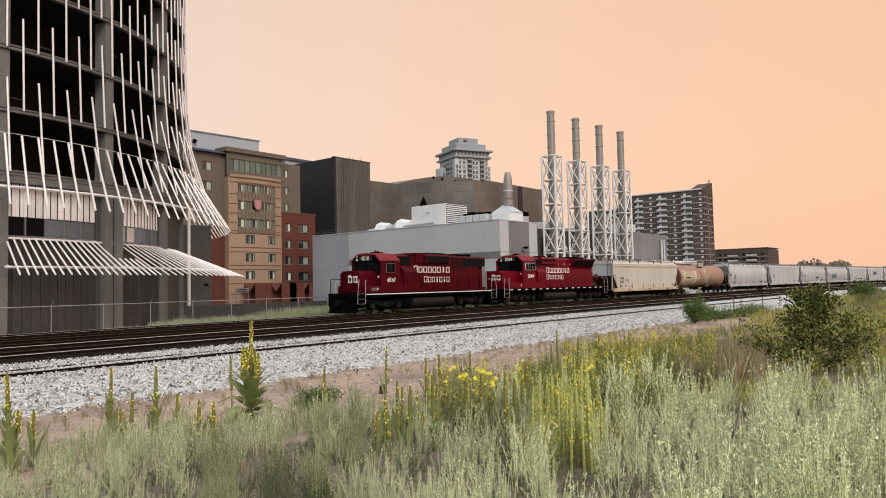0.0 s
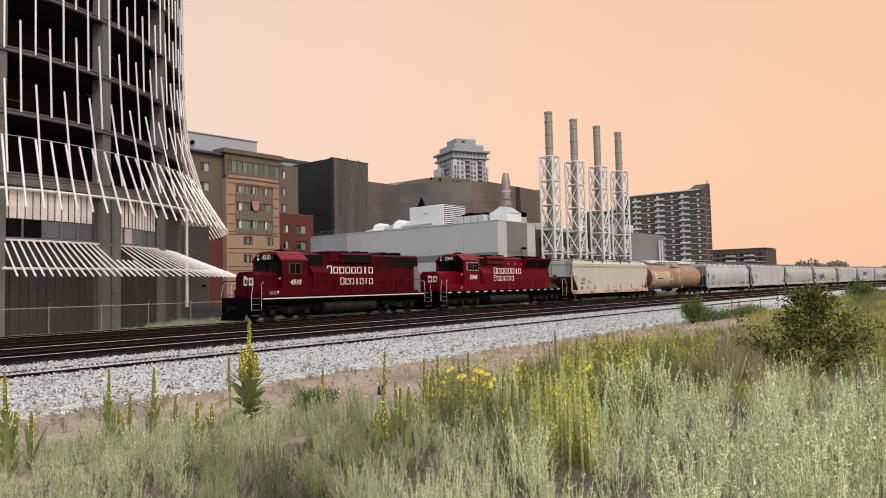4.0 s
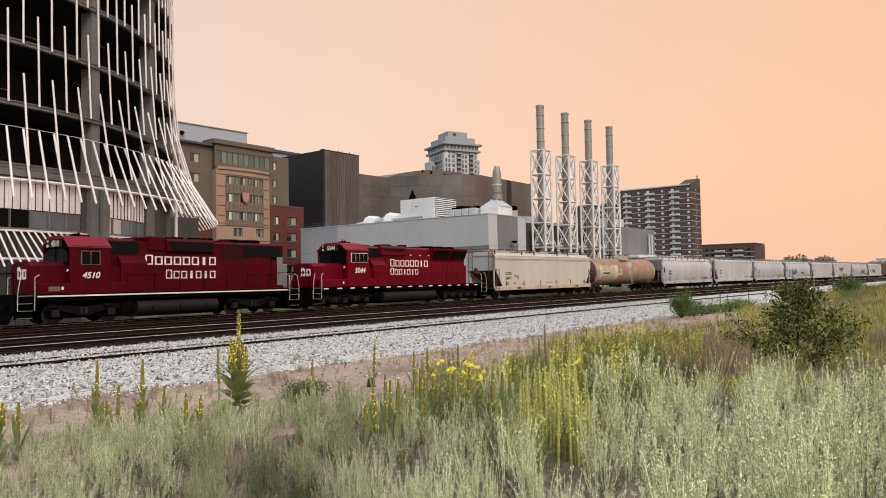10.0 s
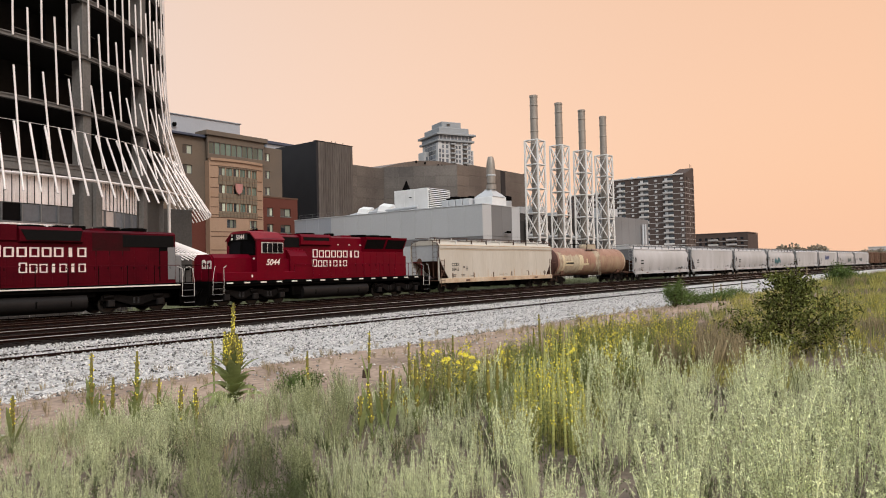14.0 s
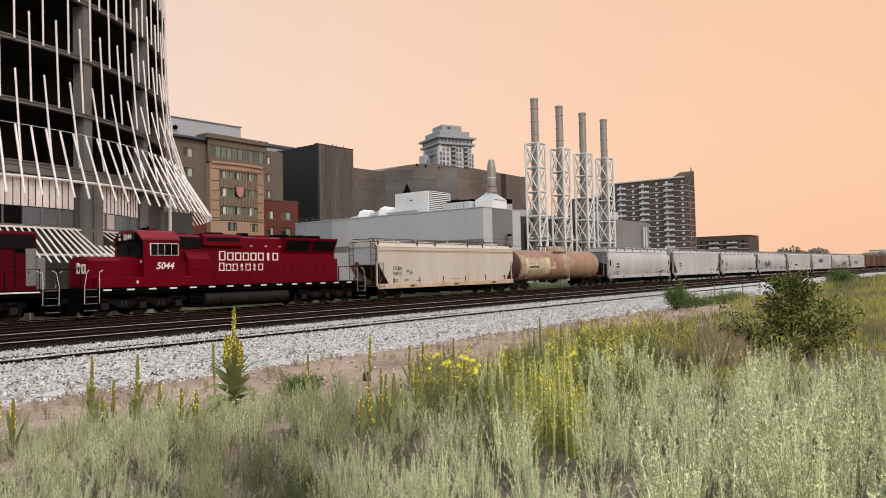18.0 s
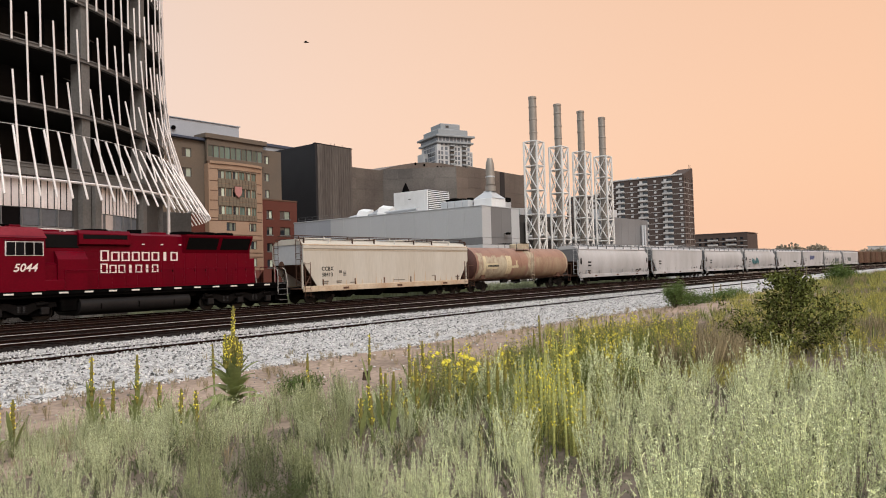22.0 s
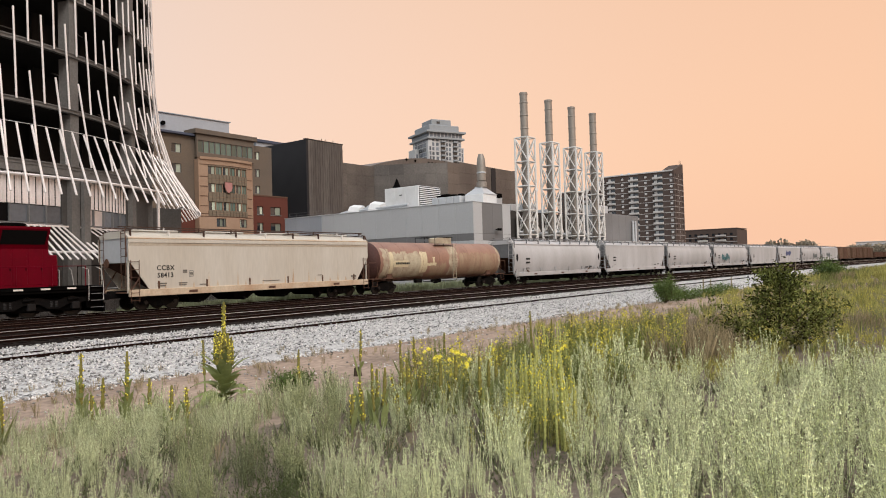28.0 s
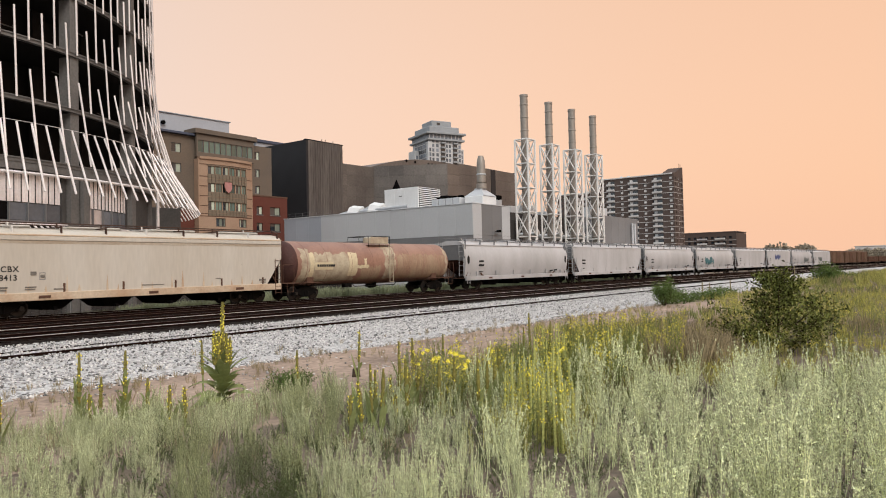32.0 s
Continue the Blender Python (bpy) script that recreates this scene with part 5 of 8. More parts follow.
def loco_truck(parent, x, base, axles):
    t = part("truck", Shape().box(-base / 2 - 0.35, base / 2 + 0.35, -0.55, 0.55, 0.62, 0.9, 0.05), M_TRUCK, parent, "dark cast truck frame", at=pose(x, 0, 0))
    xs = [-base / 2 + base * i / (axles - 1) for i in range(axles)]
    for sg in (-1, 1):
        s = Shape()
        y0, y1 = (sg * 1.02, sg * 1.16) if sg > 0 else (-1.16, -1.02)
        out = [(-base / 2 - 0.55, 0.72), (-base / 2 - 0.5, 0.94)]
        for a, b in zip(xs, xs[1:]):
            out += [(a + 0.35, 0.98), ((a + b) / 2 - 0.2, 0.86), ((a + b) / 2 + 0.2, 0.86), (b - 0.35, 0.98)]
        out += [(base / 2 + 0.5, 0.94), (base / 2 + 0.55, 0.72)]
        for a, b in list(zip(xs, xs[1:]))[::-1]:
            out += [(b - 0.32, 0.66), ((a + b) / 2 + 0.25, 0.42), ((a + b) / 2 - 0.25, 0.42), (a + 0.32, 0.66)]
        s.prism(out, y0, y1, "y")
        part("side_frame", s, M_TRUCK, t)
        for a in xs:
            part("journal_box", Shape().box(a - 0.19, a + 0.19, min(y0, y1) - 0.06, max(y0, y1) + 0.06, 0.36, 0.72, 0.04), M_FUEL, t)
            part("brake_cylinder", Shape().rod((a - 0.42, sg * 1.2, 0.86), (a + 0.1, sg * 1.2, 0.9), 0.075, n=8), M_TRUCK, t)
        for a, b in zip(xs, xs[1:]):
            for d in (-0.12, 0.12):
                part("coil_spring", Shape().lathe([(0.085, 0.5), (0.1, 0.53), (0.085, 0.56), (0.1, 0.6), (0.085, 0.64), (0.1, 0.68), (0.085, 0.72), (0.1, 0.76), (0.085, 0.8)], 8, "z", pose((a + b) / 2 + d, sg * 1.1, 0)), M_FUEL, t)
    for a in xs:
        part("traction_motor", Shape().box(a + 0.08, a + 0.72, -0.58, 0.58, 0.2, 0.82, 0.12), M_BLACK, t)
    part("brake_rigging", Shape().box(-base / 2 - 0.3, base / 2 + 0.3, -0.98, -0.9, 0.3, 0.62, 0.03), M_BLACK, t)
    add_wheels(t, xs, 0.508, WHEEL_L)
    return t


FUEL = [(1.15, 1.08), (1.30, 1.02), (1.40, 0.92), (1.46, 0.78), (1.46, 0.62), (1.40, 0.44), (1.2, 0.28), (0.9, 0.2)]


def loco(name, label, paint, P):
    """A road-switcher: front at minus x. P holds its lengths."""
    L, ax, base, tc = P["half"], P["axles"], P["base"], P["truck"]
    e = thing(name, label, "locomotive", "the train")
    fr = part("underframe", Shape().box(-L + 0.5, L - 0.5, -1.45, 1.45, 1.16, 1.42, 0.03), M_BLACK, e)
    sill = Shape().box(-L + 1.4, L - 1.4, -1.56, -1.50, 1.36, 1.43, 0.01).box(-L + 1.4, L - 1.4, 1.50, 1.56, 1.36, 1.43, 0.01)
    if P["stripe"]:
        part("side_stripe", sill, M_STRIPE, fr, "pale reflective sill stripe")
    else:
        x = -L + 1.5
        while x < L - 1.8:
            part("reflector", Shape().box(x, x + 0.42, -1.545, -1.50, 1.35, 1.43, 0.005), M_STRIPE, fr)
            x += 1.22
        part("side_sill", Shape().box(-L + 1.4, L - 1.4, -1.50, 1.50, 1.30, 1.45, 0.02), M_BLACK, fr)
    part("walkway", Shape().box(-L + 0.45, L - 0.45, -1.5, 1.5, 1.45, 1.50, 0.01), M_BLACK, e)
    for sx in (-1, 1):
        loco_truck(e, sx * tc, base, ax)
    a, b = P["tank"]
    ft = part("fuel_tank", Shape().prism([(sg_ * y_, z_) for sg_, pts_ in ((-1, FUEL), (1, FUEL[::-1])) for y_, z_ in pts_], a, b, "x"), M_FUEL, e, "dusty black fuel tank", True)
    part("center_sill", Shape().box(-L + 0.6, L - 0.6, -0.5, 0.5, 0.7, 1.16, 0.02), M_BLACK, e)
    part("equipment_rack", Shape().box(a - 0.9, b + 0.5, -1.25, 1.25, 0.9, 1.17, 0.03), M_BLACK, e)
    part("battery_box", Shape().box(a - 0.85, a - 0.08, -1.3, 1.3, 0.45, 1.1, 0.05), M_BLACK, e)
    part("air_reservoir", Shape().lathe([(0.05, a + 0.2), (0.11, a + 0.3), (0.11, b - 0.3), (0.05, b - 0.2)], 12, "x", pose(0, -1.3, 1.2)), M_BLACK, ft, "", True)
    part("filler_cap", Shape().rod(((a + b) / 2, -1.46, 0.76), ((a + b) / 2, -1.38, 0.8), 0.07, n=10), M_WHEEL, ft)
    for i in range(3):
        part("tank_strap", Shape().box(a + (b - a) * (i + 0.5) / 3 - 0.03, a + (b - a) * (i + 0.5) / 3 + 0.03, -1.475, -1.43, 0.5, 0.78, 0.005), M_BLACK, ft)
    # nose
    n0, n1, nz = P["nose"]
    no = part("nose", Shape().prism([(-0.98, 1.5), (0.98, 1.5), (0.98, nz - 0.22), (0.72, nz), (-0.72, nz), (-0.98, nz - 0.22)], n0, n1, "x"), paint, e)
    part("nose_cap", Shape().prism([(-0.9, 1.55), (0.9, 1.55), (0.88, nz - 0.26), (0.64, nz - 0.06), (-0.64, nz - 0.06), (-0.88, nz - 0.26)], n0 - 0.09, n0, "x"), paint, no)
    part("nose_door", Shape().box(n0 - 0.13, n0 - 0.085, 0.1, 0.62, 1.6, 2.55, 0.02), paint, no)
    part("headlight", Shape().box(n0 - 0.15, n0 - 0.08, -0.22, 0.0, 2.62, 2.8, 0.02), M_STRIPE, no)
    for y_ in (-0.88, -0.34):
        b_ = Shape()
        for q0, q1, r0_, r1_ in ((0, 0.12, 0, 0.48), (0.30, 0.42, 0, 0.48), (0.12, 0.30, 0.37, 0.48), (0.12, 0.30, 0, 0.11)):
            b_.box(n0 - 0.105, n0 - 0.092, y_ + q0, y_ + q1, nz - 0.86 + r0_, nz - 0.86 + r1_)
        part("painted_block", b_, M_LETTER, no, "pale painted block")
    # cab
    c0, c1, cz, dr = P["cab"]
    cab = part("cab", Shape().prism([(-1.52, 1.5), (1.52, 1.5), (1.52, cz - dr), (0.95, cz - 0.1), (0.5, cz), (-0.5, cz), (-0.95, cz - 0.1), (-1.52, cz - dr)], c0, c1, "x"), paint, e)
    # Roof skin whose lighter colour stands in for reflected sky.
    part("cab_roof_edge", Shape().prism([(-1.56, cz - dr - 0.04), (-1.5, cz - dr - 0.08), (-0.97, cz - 0.13), (0.97, cz - 0.13), (1.5, cz - dr - 0.08), (1.56, cz - dr - 0.04), (0.97, cz - 0.07), (0.5, cz + 0.03), (-0.5, cz + 0.03), (-0.97, cz - 0.07)], c0 - 0.1, c1 + 0.06, "x"), M_ROOF_SHEEN, cab, "red roof with the sky's sheen in its colour")
    part("sub_base", Shape().box(n0 + 0.2, c1 + 0.9, -1.5, 1.5, 1.5, 2.02, 0.03), paint, cab)
    part("front_frame", Shape().prism([(-1.40, cz - 1.5), (1.40, cz - 1.5), (1.40, cz - dr - 0.16), (0.9, cz - 0.2), (-0.9, cz - 0.2), (-1.40, cz - dr - 0.16)], c0 - 0.012, c0, "x"), M_BLACK, cab, "black window surround")
    part("front_window_band", Shape().prism([(-1.22, cz - 1.45), (-0.1, cz - 1.45), (-0.1, cz - 0.62), (-0.72, cz - 0.62), (-1.22, cz - 0.82)], c0 - 0.03, c0, "x"), M_CABGLASS, cab)
    part("front_window_band", Shape().prism([(1.22, cz - 1.45), (0.1, cz - 1.45), (0.1, cz - 0.62), (0.72, cz - 0.62), (1.22, cz - 0.82)], c0 - 0.03, c0, "x"), M_CABGLASS, cab)
    nb = part("number_board", Shape().box(c0 - 0.05, c0 - 0.005, -0.62, 0.72, cz - 0.52, cz - 0.14, 0.01), M_INK, cab, "black number board")
    me = text_shape(P["road"], 0.42, M_LETTER, nb, 0, 0, 0)
    me.matrix_basis = pose(c0 - 0.056, 0.05, cz - 0.48, 90, 0, -90)
    for z in (0.2, 0.44):
        part("headlight_lens", Shape().rod((c0 - 0.06, 0.92, cz - z), (c0, 0.92, cz - z), 0.08, n=10), M_STRIPE, cab)
    w0, w1, wz0, wz1 = P["win"]
    for sg in (-1, 1):
        wf = part("side_window", Shape().box(w0 - 0.035, w1 + 0.035, sg * 1.535 - 0.02, sg * 1.535 + 0.02, wz0 - 0.035, wz1 + 0.035, 0.01), M_HANDRAIL if not P["stripe"] else M_FRAME_Y, cab, "light-framed cab window")
        k = P["panes"]
        for i in range(k):
            u0, u1 = w0 + (w1 - w0) * i / k + 0.018, w0 + (w1 - w0) * (i + 1) / k - 0.018
            part("pane", Shape().box(u0, u1, sg * 1.56 - 0.008, sg * 1.56 + 0.008, wz0, wz1), M_CABGLASS, wf)
        part("drip_rail", Shape().box(w0 - 0.1, w1 + 0.1, sg * 1.55 - 0.03, sg * 1.55 + 0.03, wz1 + 0.1, wz1 + 0.13, 0.005), paint, cab)
    text_shape(P["road"], P["size"], M_LETTER, cab, (c0 + c1) / 2 + P["shift"], -1.532, P["numz"], 1.0, "road_number", 0.25)
    part("cab_door", Shape().box(c0 - 0.025, c0, 1.02, 1.46, 2.0, cz - 0.85, 0.01), paint, cab)
    part("class_light", Shape().rod((c0 - 0.05, -1.25, cz - 1.72), (c0, -1.25, cz - 1.72), 0.06, n=8), M_STRIPE, cab)
    part("step_light", Shape().box(c0 + 0.55, c0 + 0.9, -1.512, -1.5, 1.62, 1.8), M_STRIPE, cab)
    part("door_hinge", Shape().box(c0 - 0.4, c0 - 0.3, -1.505, -1.5, 1.7, 1.85), M_LETTER, cab)
    hn = part("horn", Shape().lathe([(0.02, 0), (0.035, 0.25), (0.1, 0.36)], 8, "x", pose(c0 + 0.6, -0.3, cz + 0.14)), M_BLACK, cab)
    for y, ln in ((-0.12, 0.3), (0.08, 0.42)):
        part("trumpet", Shape().lathe([(0.02, 0), (0.03, ln - 0.1), (0.09, ln)], 8, "x", pose(c0 + 0.55, y, cz + 0.12)), M_BLACK, hn)
    part("antenna", Shape().rod((c0 + 1.2, 0.2, cz), (c0 + 1.2, 0.2, cz + 0.35), 0.02, n=6), M_BLACK, cab)
    part("cab_vent", Shape().box(c0 + 0.9, c0 + 1.5, -0.35, 0.35, cz, cz + 0.14, 0.03), paint, cab)
    # long hood
    h0, h1, hz = P["hood"]
    hood = part("long_hood", Shape().prism([(-0.9, 1.5), (0.9, 1.5), (0.9, hz - 0.12), (0.7, hz), (-0.7, hz), (-0.9, hz - 0.12)], h0, h1, "x"), paint, e)
    part("air_intake_screen", Shape().box(h0 + 0.08, h0 + 1.85, -0.93, 0.93, hz - 0.82, hz - 0.16, 0.02), M_GRILLE, hood)
    part("blower_housing", Shape().prism([(-1.35, 1.5), (-0.88, 1.5), (-0.88, 3.42), (-1.0, 3.4), (-1.35, 3.0)], h0 + 0.65, h0 + 2.1, "x"), paint, hood)
    part("blower_duct", Shape().prism([(-1.2, 1.5), (-0.88, 1.5), (-0.88, 2.9), (-1.2, 2.75)], h0 + 0.02, h0 + 0.65, "x"), paint, hood)
    d0, d1 = P["dyn"]
    r0, r1 = P["rad"]
    r_end = r0 + 0.4
    part("dynamic_brake_blister", Shape().prism([(-1.12, hz - 0.62), (-0.88, hz - 0.72), (0.88, hz - 0.72), (1.12, hz - 0.62), (1.12, hz - 0.1), (0.95, hz + 0.08), (-0.95, hz + 0.08), (-1.12, hz - 0.1)], d0, d1, "x"), paint, hood)
    if P["stripe"]:
        part("blister_intake", Shape().prism([(d0 + 0.05, hz - 0.08), (d0 + 0.3, hz - 0.58), (d1 - 0.15, hz - 0.58), (d1 - 0.05, hz - 0.08)], -1.15, 1.15, "y"), M_GRILLE, hood, "black brake-grid intake")
        part("intake_box", Shape().box(d0 - 1.02, d0 - 0.05, -1.0, 1.0, hz - 0.62, hz + 0.16, 0.04), paint, hood)
        part("soot_stain", Shape().box(d1 + 0.55, r_end, -0.906, 0.906, hz - 1.3, hz - 0.14), M_SOOT, hood, "sooty faded hood panel")
        # Solid black box that paints the shade of an open recess.
        part("rear_recess", Shape().box(P["hood"][1] - 0.98, P["hood"][1] - 0.5, -0.912, 0.912, 1.62, 3.5), M_BLACK, hood, "black box put in for the shade of a recess")
        part("rear_cabinet", Shape().box(P["hood"][1] - 0.48, P["hood"][1] - 0.02, -0.93, 0.93, 1.7, 3.5, 0.02), M_GREY_P, hood, "grey rear cabinet")
        part("notice_plate", Shape().box(-6.95, -6.42, -1.515, -1.5, 1.64, 1.86, 0.004), M_FRAME_Y, cab, "small yellowed notice plate")
    else:
        part("blister_intake", Shape().box(d0 + 0.2, d1 - 0.2, -1.14, 1.14, hz - 0.36, hz - 0.14, 0.01), M_GRILLE, hood)
        for u_ in (0.35, 1.25):
            part("side_louvre", Shape().box(c0 + u_, c0 + u_ + 0.55, -1.512, -1.5, 1.62, 1.98, 0.004), M_SOOT, cab)
    if P["flare"]:
        part("radiator_flare", Shape().prism([(-0.92, hz - 1.05), (-1.38, hz - 0.12), (-1.38, hz - 0.02), (1.38, hz - 0.02), (1.38, hz - 0.12), (0.92, hz - 1.05)], r0, r1, "x"), paint, hood)
        for i in range(2):
            u0 = r0 + 0.15 + i * ((r1 - r0) / 2 - 0.02)
            u1 = u0 + (r1 - r0) / 2 - 0.25
            part("radiator_screen", Shape().add([(u0, -1.02, hz - 0.86), (u1, -1.02, hz - 0.86), (u1, -1.36, hz - 0.2), (u0, -1.36, hz - 0.2), (u0, -0.95, hz - 0.86), (u1, -0.95, hz - 0.86), (u1, -1.28, hz - 0.2), (u0, -1.28, hz - 0.2)], [(0, 1, 2, 3), (7, 6, 5, 4), (0, 4, 5, 1), (1, 5, 6, 2), (2, 6, 7, 3), (3, 7, 4, 0)]), M_GRILLE, hood)
    else:
        part("radiator_screen", Shape().box(r0, r1, -0.93, 0.93, hz - 0.86, hz - 0.2, 0.02), M_GRILLE, hood)
    for x in P["fans"]:
        f = part("roof_fan", Shape().lathe([(0.66, hz - 0.02), (0.68, hz + 0.16), (0.6, hz + 0.2), (0.15, hz + 0.17), (0.02, hz + 0.18)], 20, "z", pose(x, 0, 0)), M_BLACK, hood, "black domed cooling fan", True)
    for x in P["stacks"]:
        part("exhaust_stack", Shape().box(x - 0.32, x + 0.32, -0.22, 0.22, hz - 0.02, hz + 0.24, 0.03), M_BLACK, hood)
    for x, w, y in P["roofbits"]:
        part("roof_hatch", Shape().box(x, x + w, -y, y, hz - 0.02, hz + 0.1, 0.02), paint, hood)
    # hood doors: a seam of upright battens, hinges and latches
    x = h0 + 2.2
    while x < h1 - 0.5:
        part("hood_door", Shape().box(x, x + 0.64, -0.918, -0.896, 1.62, hz - 1.05, 0.012), paint, hood)
        part("door_latch", Shape().box(x + 0.56, x + 0.6, -0.935, -0.915, 2.3, 2.42), M_BLACK, hood)
        x += 0.7
    for w in P["words"]:
        word_bars(hood, *w)
    if not P["stripe"]:
        for x in np.arange(h0 + 1.9, h1 - 0.5, 1.1):
            part("lifting_lug", Shape().box(x, x + 0.14, -0.94, -0.9, hz - 0.62, hz - 0.56), M_STRIPE, hood)
    rx = h1
    part("rear_door", Shape().box(rx, rx + 0.03, -0.6, 0.05, 1.6, 3.2, 0.01), paint, hood)
    part("sand_box", Shape().box(rx - 0.02, rx + 0.5, -0.75, 0.75, 1.5, 3.05, 0.05), M_GREY_P if P["stripe"] else paint, hood)
    # ends: plates, steps, pilot, coupler, rails
    for sx in (-1, 1):
        X = sx * (L - 0.5)
        end = part("end_plate", Shape().box(min(X, X + sx * 0.08), max(X, X + sx * 0.08), -1.36, 1.36, 0.55, 1.5, 0.02), M_BLACK, e)
        if sx < 0:
            part("snow_plow", Shape().prism([(X - 0.05, 0.95), (X - 0.1, 0.6), (X - 0.3, 0.12), (X - 0.2, 0.12), (X, 0.55), (X, 0.95)], -1.15, 1.15, "y"), M_BLACK, end, "black pilot plow")
        else:
            part("pilot_sheet", Shape().box(X + 0.02, X + 0.12, -1.4, 1.4, 0.15, 0.6, 0.02), M_BLACK, end)
        part("coupler", Shape().box(min(X, X + sx * 0.62), max(X, X + sx * 0.62), -0.16, 0.16, 0.7, 1.0, 0.06), M_TRUCK, end)
        part("coupler_knuckle", Shape().rod((X + sx * 0.6, -0.08, 0.62), (X + sx * 0.6, -0.08, 1.06), 0.13, n=10), M_TRUCK, end)
        for y in (-0.75, -0.5, 0.5, 0.75):
            part("air_hose", Shape().pipe([(X + sx * 0.1, y, 1.1), (X + sx * 0.28, y, 0.8), (X + sx * 0.3, y * 0.9, 0.5)], 0.03, 6), M_BLACK, end)
        for sy in (-1, 1):
            st = part("step_well", Shape().box(min(X, X - sx * 0.75), max(X, X - sx * 0.75), sy * 1.2 - 0.02, sy * 1.2 + 0.02, 0.35, 1.45, 0.01), M_BLACK, end)
            for i, z in enumerate((0.38, 0.72, 1.06, 1.42)):
                y0, y1 = sorted((sy * 1.2, sy * 1.53))
                part("step", Shape().box(min(X, X - sx * 0.7), max(X, X - sx * 0.7), y0, y1, z, z + 0.04, 0.005), M_BLACK, st)
                part("step_edge", Shape().box(min(X, X - sx * 0.7) + 0.02, max(X, X - sx * 0.7) - 0.02, sy * 1.535 - 0.012, sy * 1.535 + 0.012, z + 0.01, z + 0.04), M_GREY_P, st)
            for d in (0.04, 0.78):
                part("grab_rail", Shape().pipe([(X - sx * d, sy * 1.53, 0.75), (X - sx * d, sy * 1.56, 1.6), (X - sx * (d + 0.12 if d < 0.4 else d), sy * 1.54, 2.3), (X - sx * (d + 0.28 if d < 0.4 else d + 0.25), sy * 1.42, 2.42)], 0.015, 6), M_HANDRAIL, end, "white grab rail")
        part("end_rail", Shape().pipe([(X, -1.2, 1.5), (X, -1.2, 2.5), (X, 1.2, 2.5), (X, 1.2, 1.5)], 0.024, 6), M_BLACK, end)
    for sy in (-1, 1):
        x0, x1 = c1 + 0.9, L - 1.4
        part("side_handrail", Shape().rod((x0, sy * 1.47, 2.48), (x1, sy * 1.47, 2.48), 0.02, n=6), paint, e)
        n = int((x1 - x0) / 1.45)
        for i in range(n + 1):
            x = x0 + (x1 - x0) * i / n
            part("stanchion", Shape().rod((x, sy * 1.47, 1.48), (x, sy * 1.47, 2.5), 0.022, n=6), paint if sy > 0 or not P["stripe"] else M_BLACK, e)
    return e


lead = loco("locomotive", "dark red road-switcher diesel locomotive leading the freight train", M_RED, dict(
    half=8.85, axles=2, base=2.74, truck=5.1, stripe=True, tank=(-2.45, 2.4), nose=(-7.6, -5.95, 3.08), cab=(-5.95, -3.98, 4.35, 0.54), win=(-5.42, -4.53, 2.94, 3.57), shift=0.0, size=0.43, numz=2.25, panes=2, road="4510",
    hood=(-3.98, 7.55, 4.32), dyn=(-0.6, 2.35), rad=(4.5, 7.45), flare=False, fans=(0.3, 4.1, 5.6), stacks=(1.75, 2.6), roofbits=((-2.3, 1.7, 0.88), (2.9, 0.8, 0.7)),
    words=((-1.78, -0.925, 2.95, 8, 0.56, 0.46, (6,)), (-0.57, -0.925, 2.19, 7, 0.46, 0.42, (3, 5)))))
second = loco("locomotive", "bright red six-axle diesel locomotive coupled second", M_RED2, dict(
    half=10.45, axles=3, base=4.14, truck=6.63, stripe=False, tank=(-3.0, 3.05), nose=(-9.45, -6.78, 3.12), cab=(-6.78, -4.68, 4.56, 0.5), win=(-6.4, -4.8, 3.2, 3.8), shift=0.15, size=0.52, numz=2.44, panes=4, road="5044",
    hood=(-4.68, 7.55, 4.40), dyn=(-2.9, -0.2), rad=(2.95, 7.45), flare=True, fans=(-1.6, 3.5, 4.9, 6.2), stacks=(0.6,), roofbits=((-4.6, 1.0, 0.6), (1.2, 0.9, 0.7)),
    words=((-1.75, -0.925, 2.92, 8, 0.562, 0.48, (6,)), (-1.75, -0.925, 2.3, 7, 0.47, 0.42, (3, 5)))))


def freight_truck(parent, x):
    t = part("truck", Shape().box(-0.16, 0.16, -1.0, 1.0, 0.42, 0.82, 0.04), M_TRUCK, parent, "cast freight truck", at=pose(x, 0, 0))
    for sg in (-1, 1):
        y0, y1 = sorted((sg * 0.95, sg * 1.1))
        out = [(-1.12, 0.40), (-1.08, 0.66), (-0.85, 0.70), (-0.35, 0.86), (0.35, 0.86), (0.85, 0.70), (1.08, 0.66), (1.12, 0.40), (0.7, 0.42), (0.32, 0.22), (-0.32, 0.22), (-0.7, 0.42)]
        part("side_frame", Shape().prism(out, y0, y1, "y"), M_TRUCK, t)
        for d in (-0.14, 0.0, 0.14):
            part("coil_spring", Shape().rod((d, sg * 1.12, 0.26), (d, sg * 1.12, 0.6), 0.055, n=8), M_TRUCK, t)
        for a in (-0.89, 0.89):
            part("bearing_cap", Shape().rod((a, sg * 1.1, 0.457), (a, sg * 1.2, 0.457), 0.11, n=10), M_WHEEL, t)
    add_wheels(t, (-0.89, 0.89), 0.457, WHEEL_F)
    return t


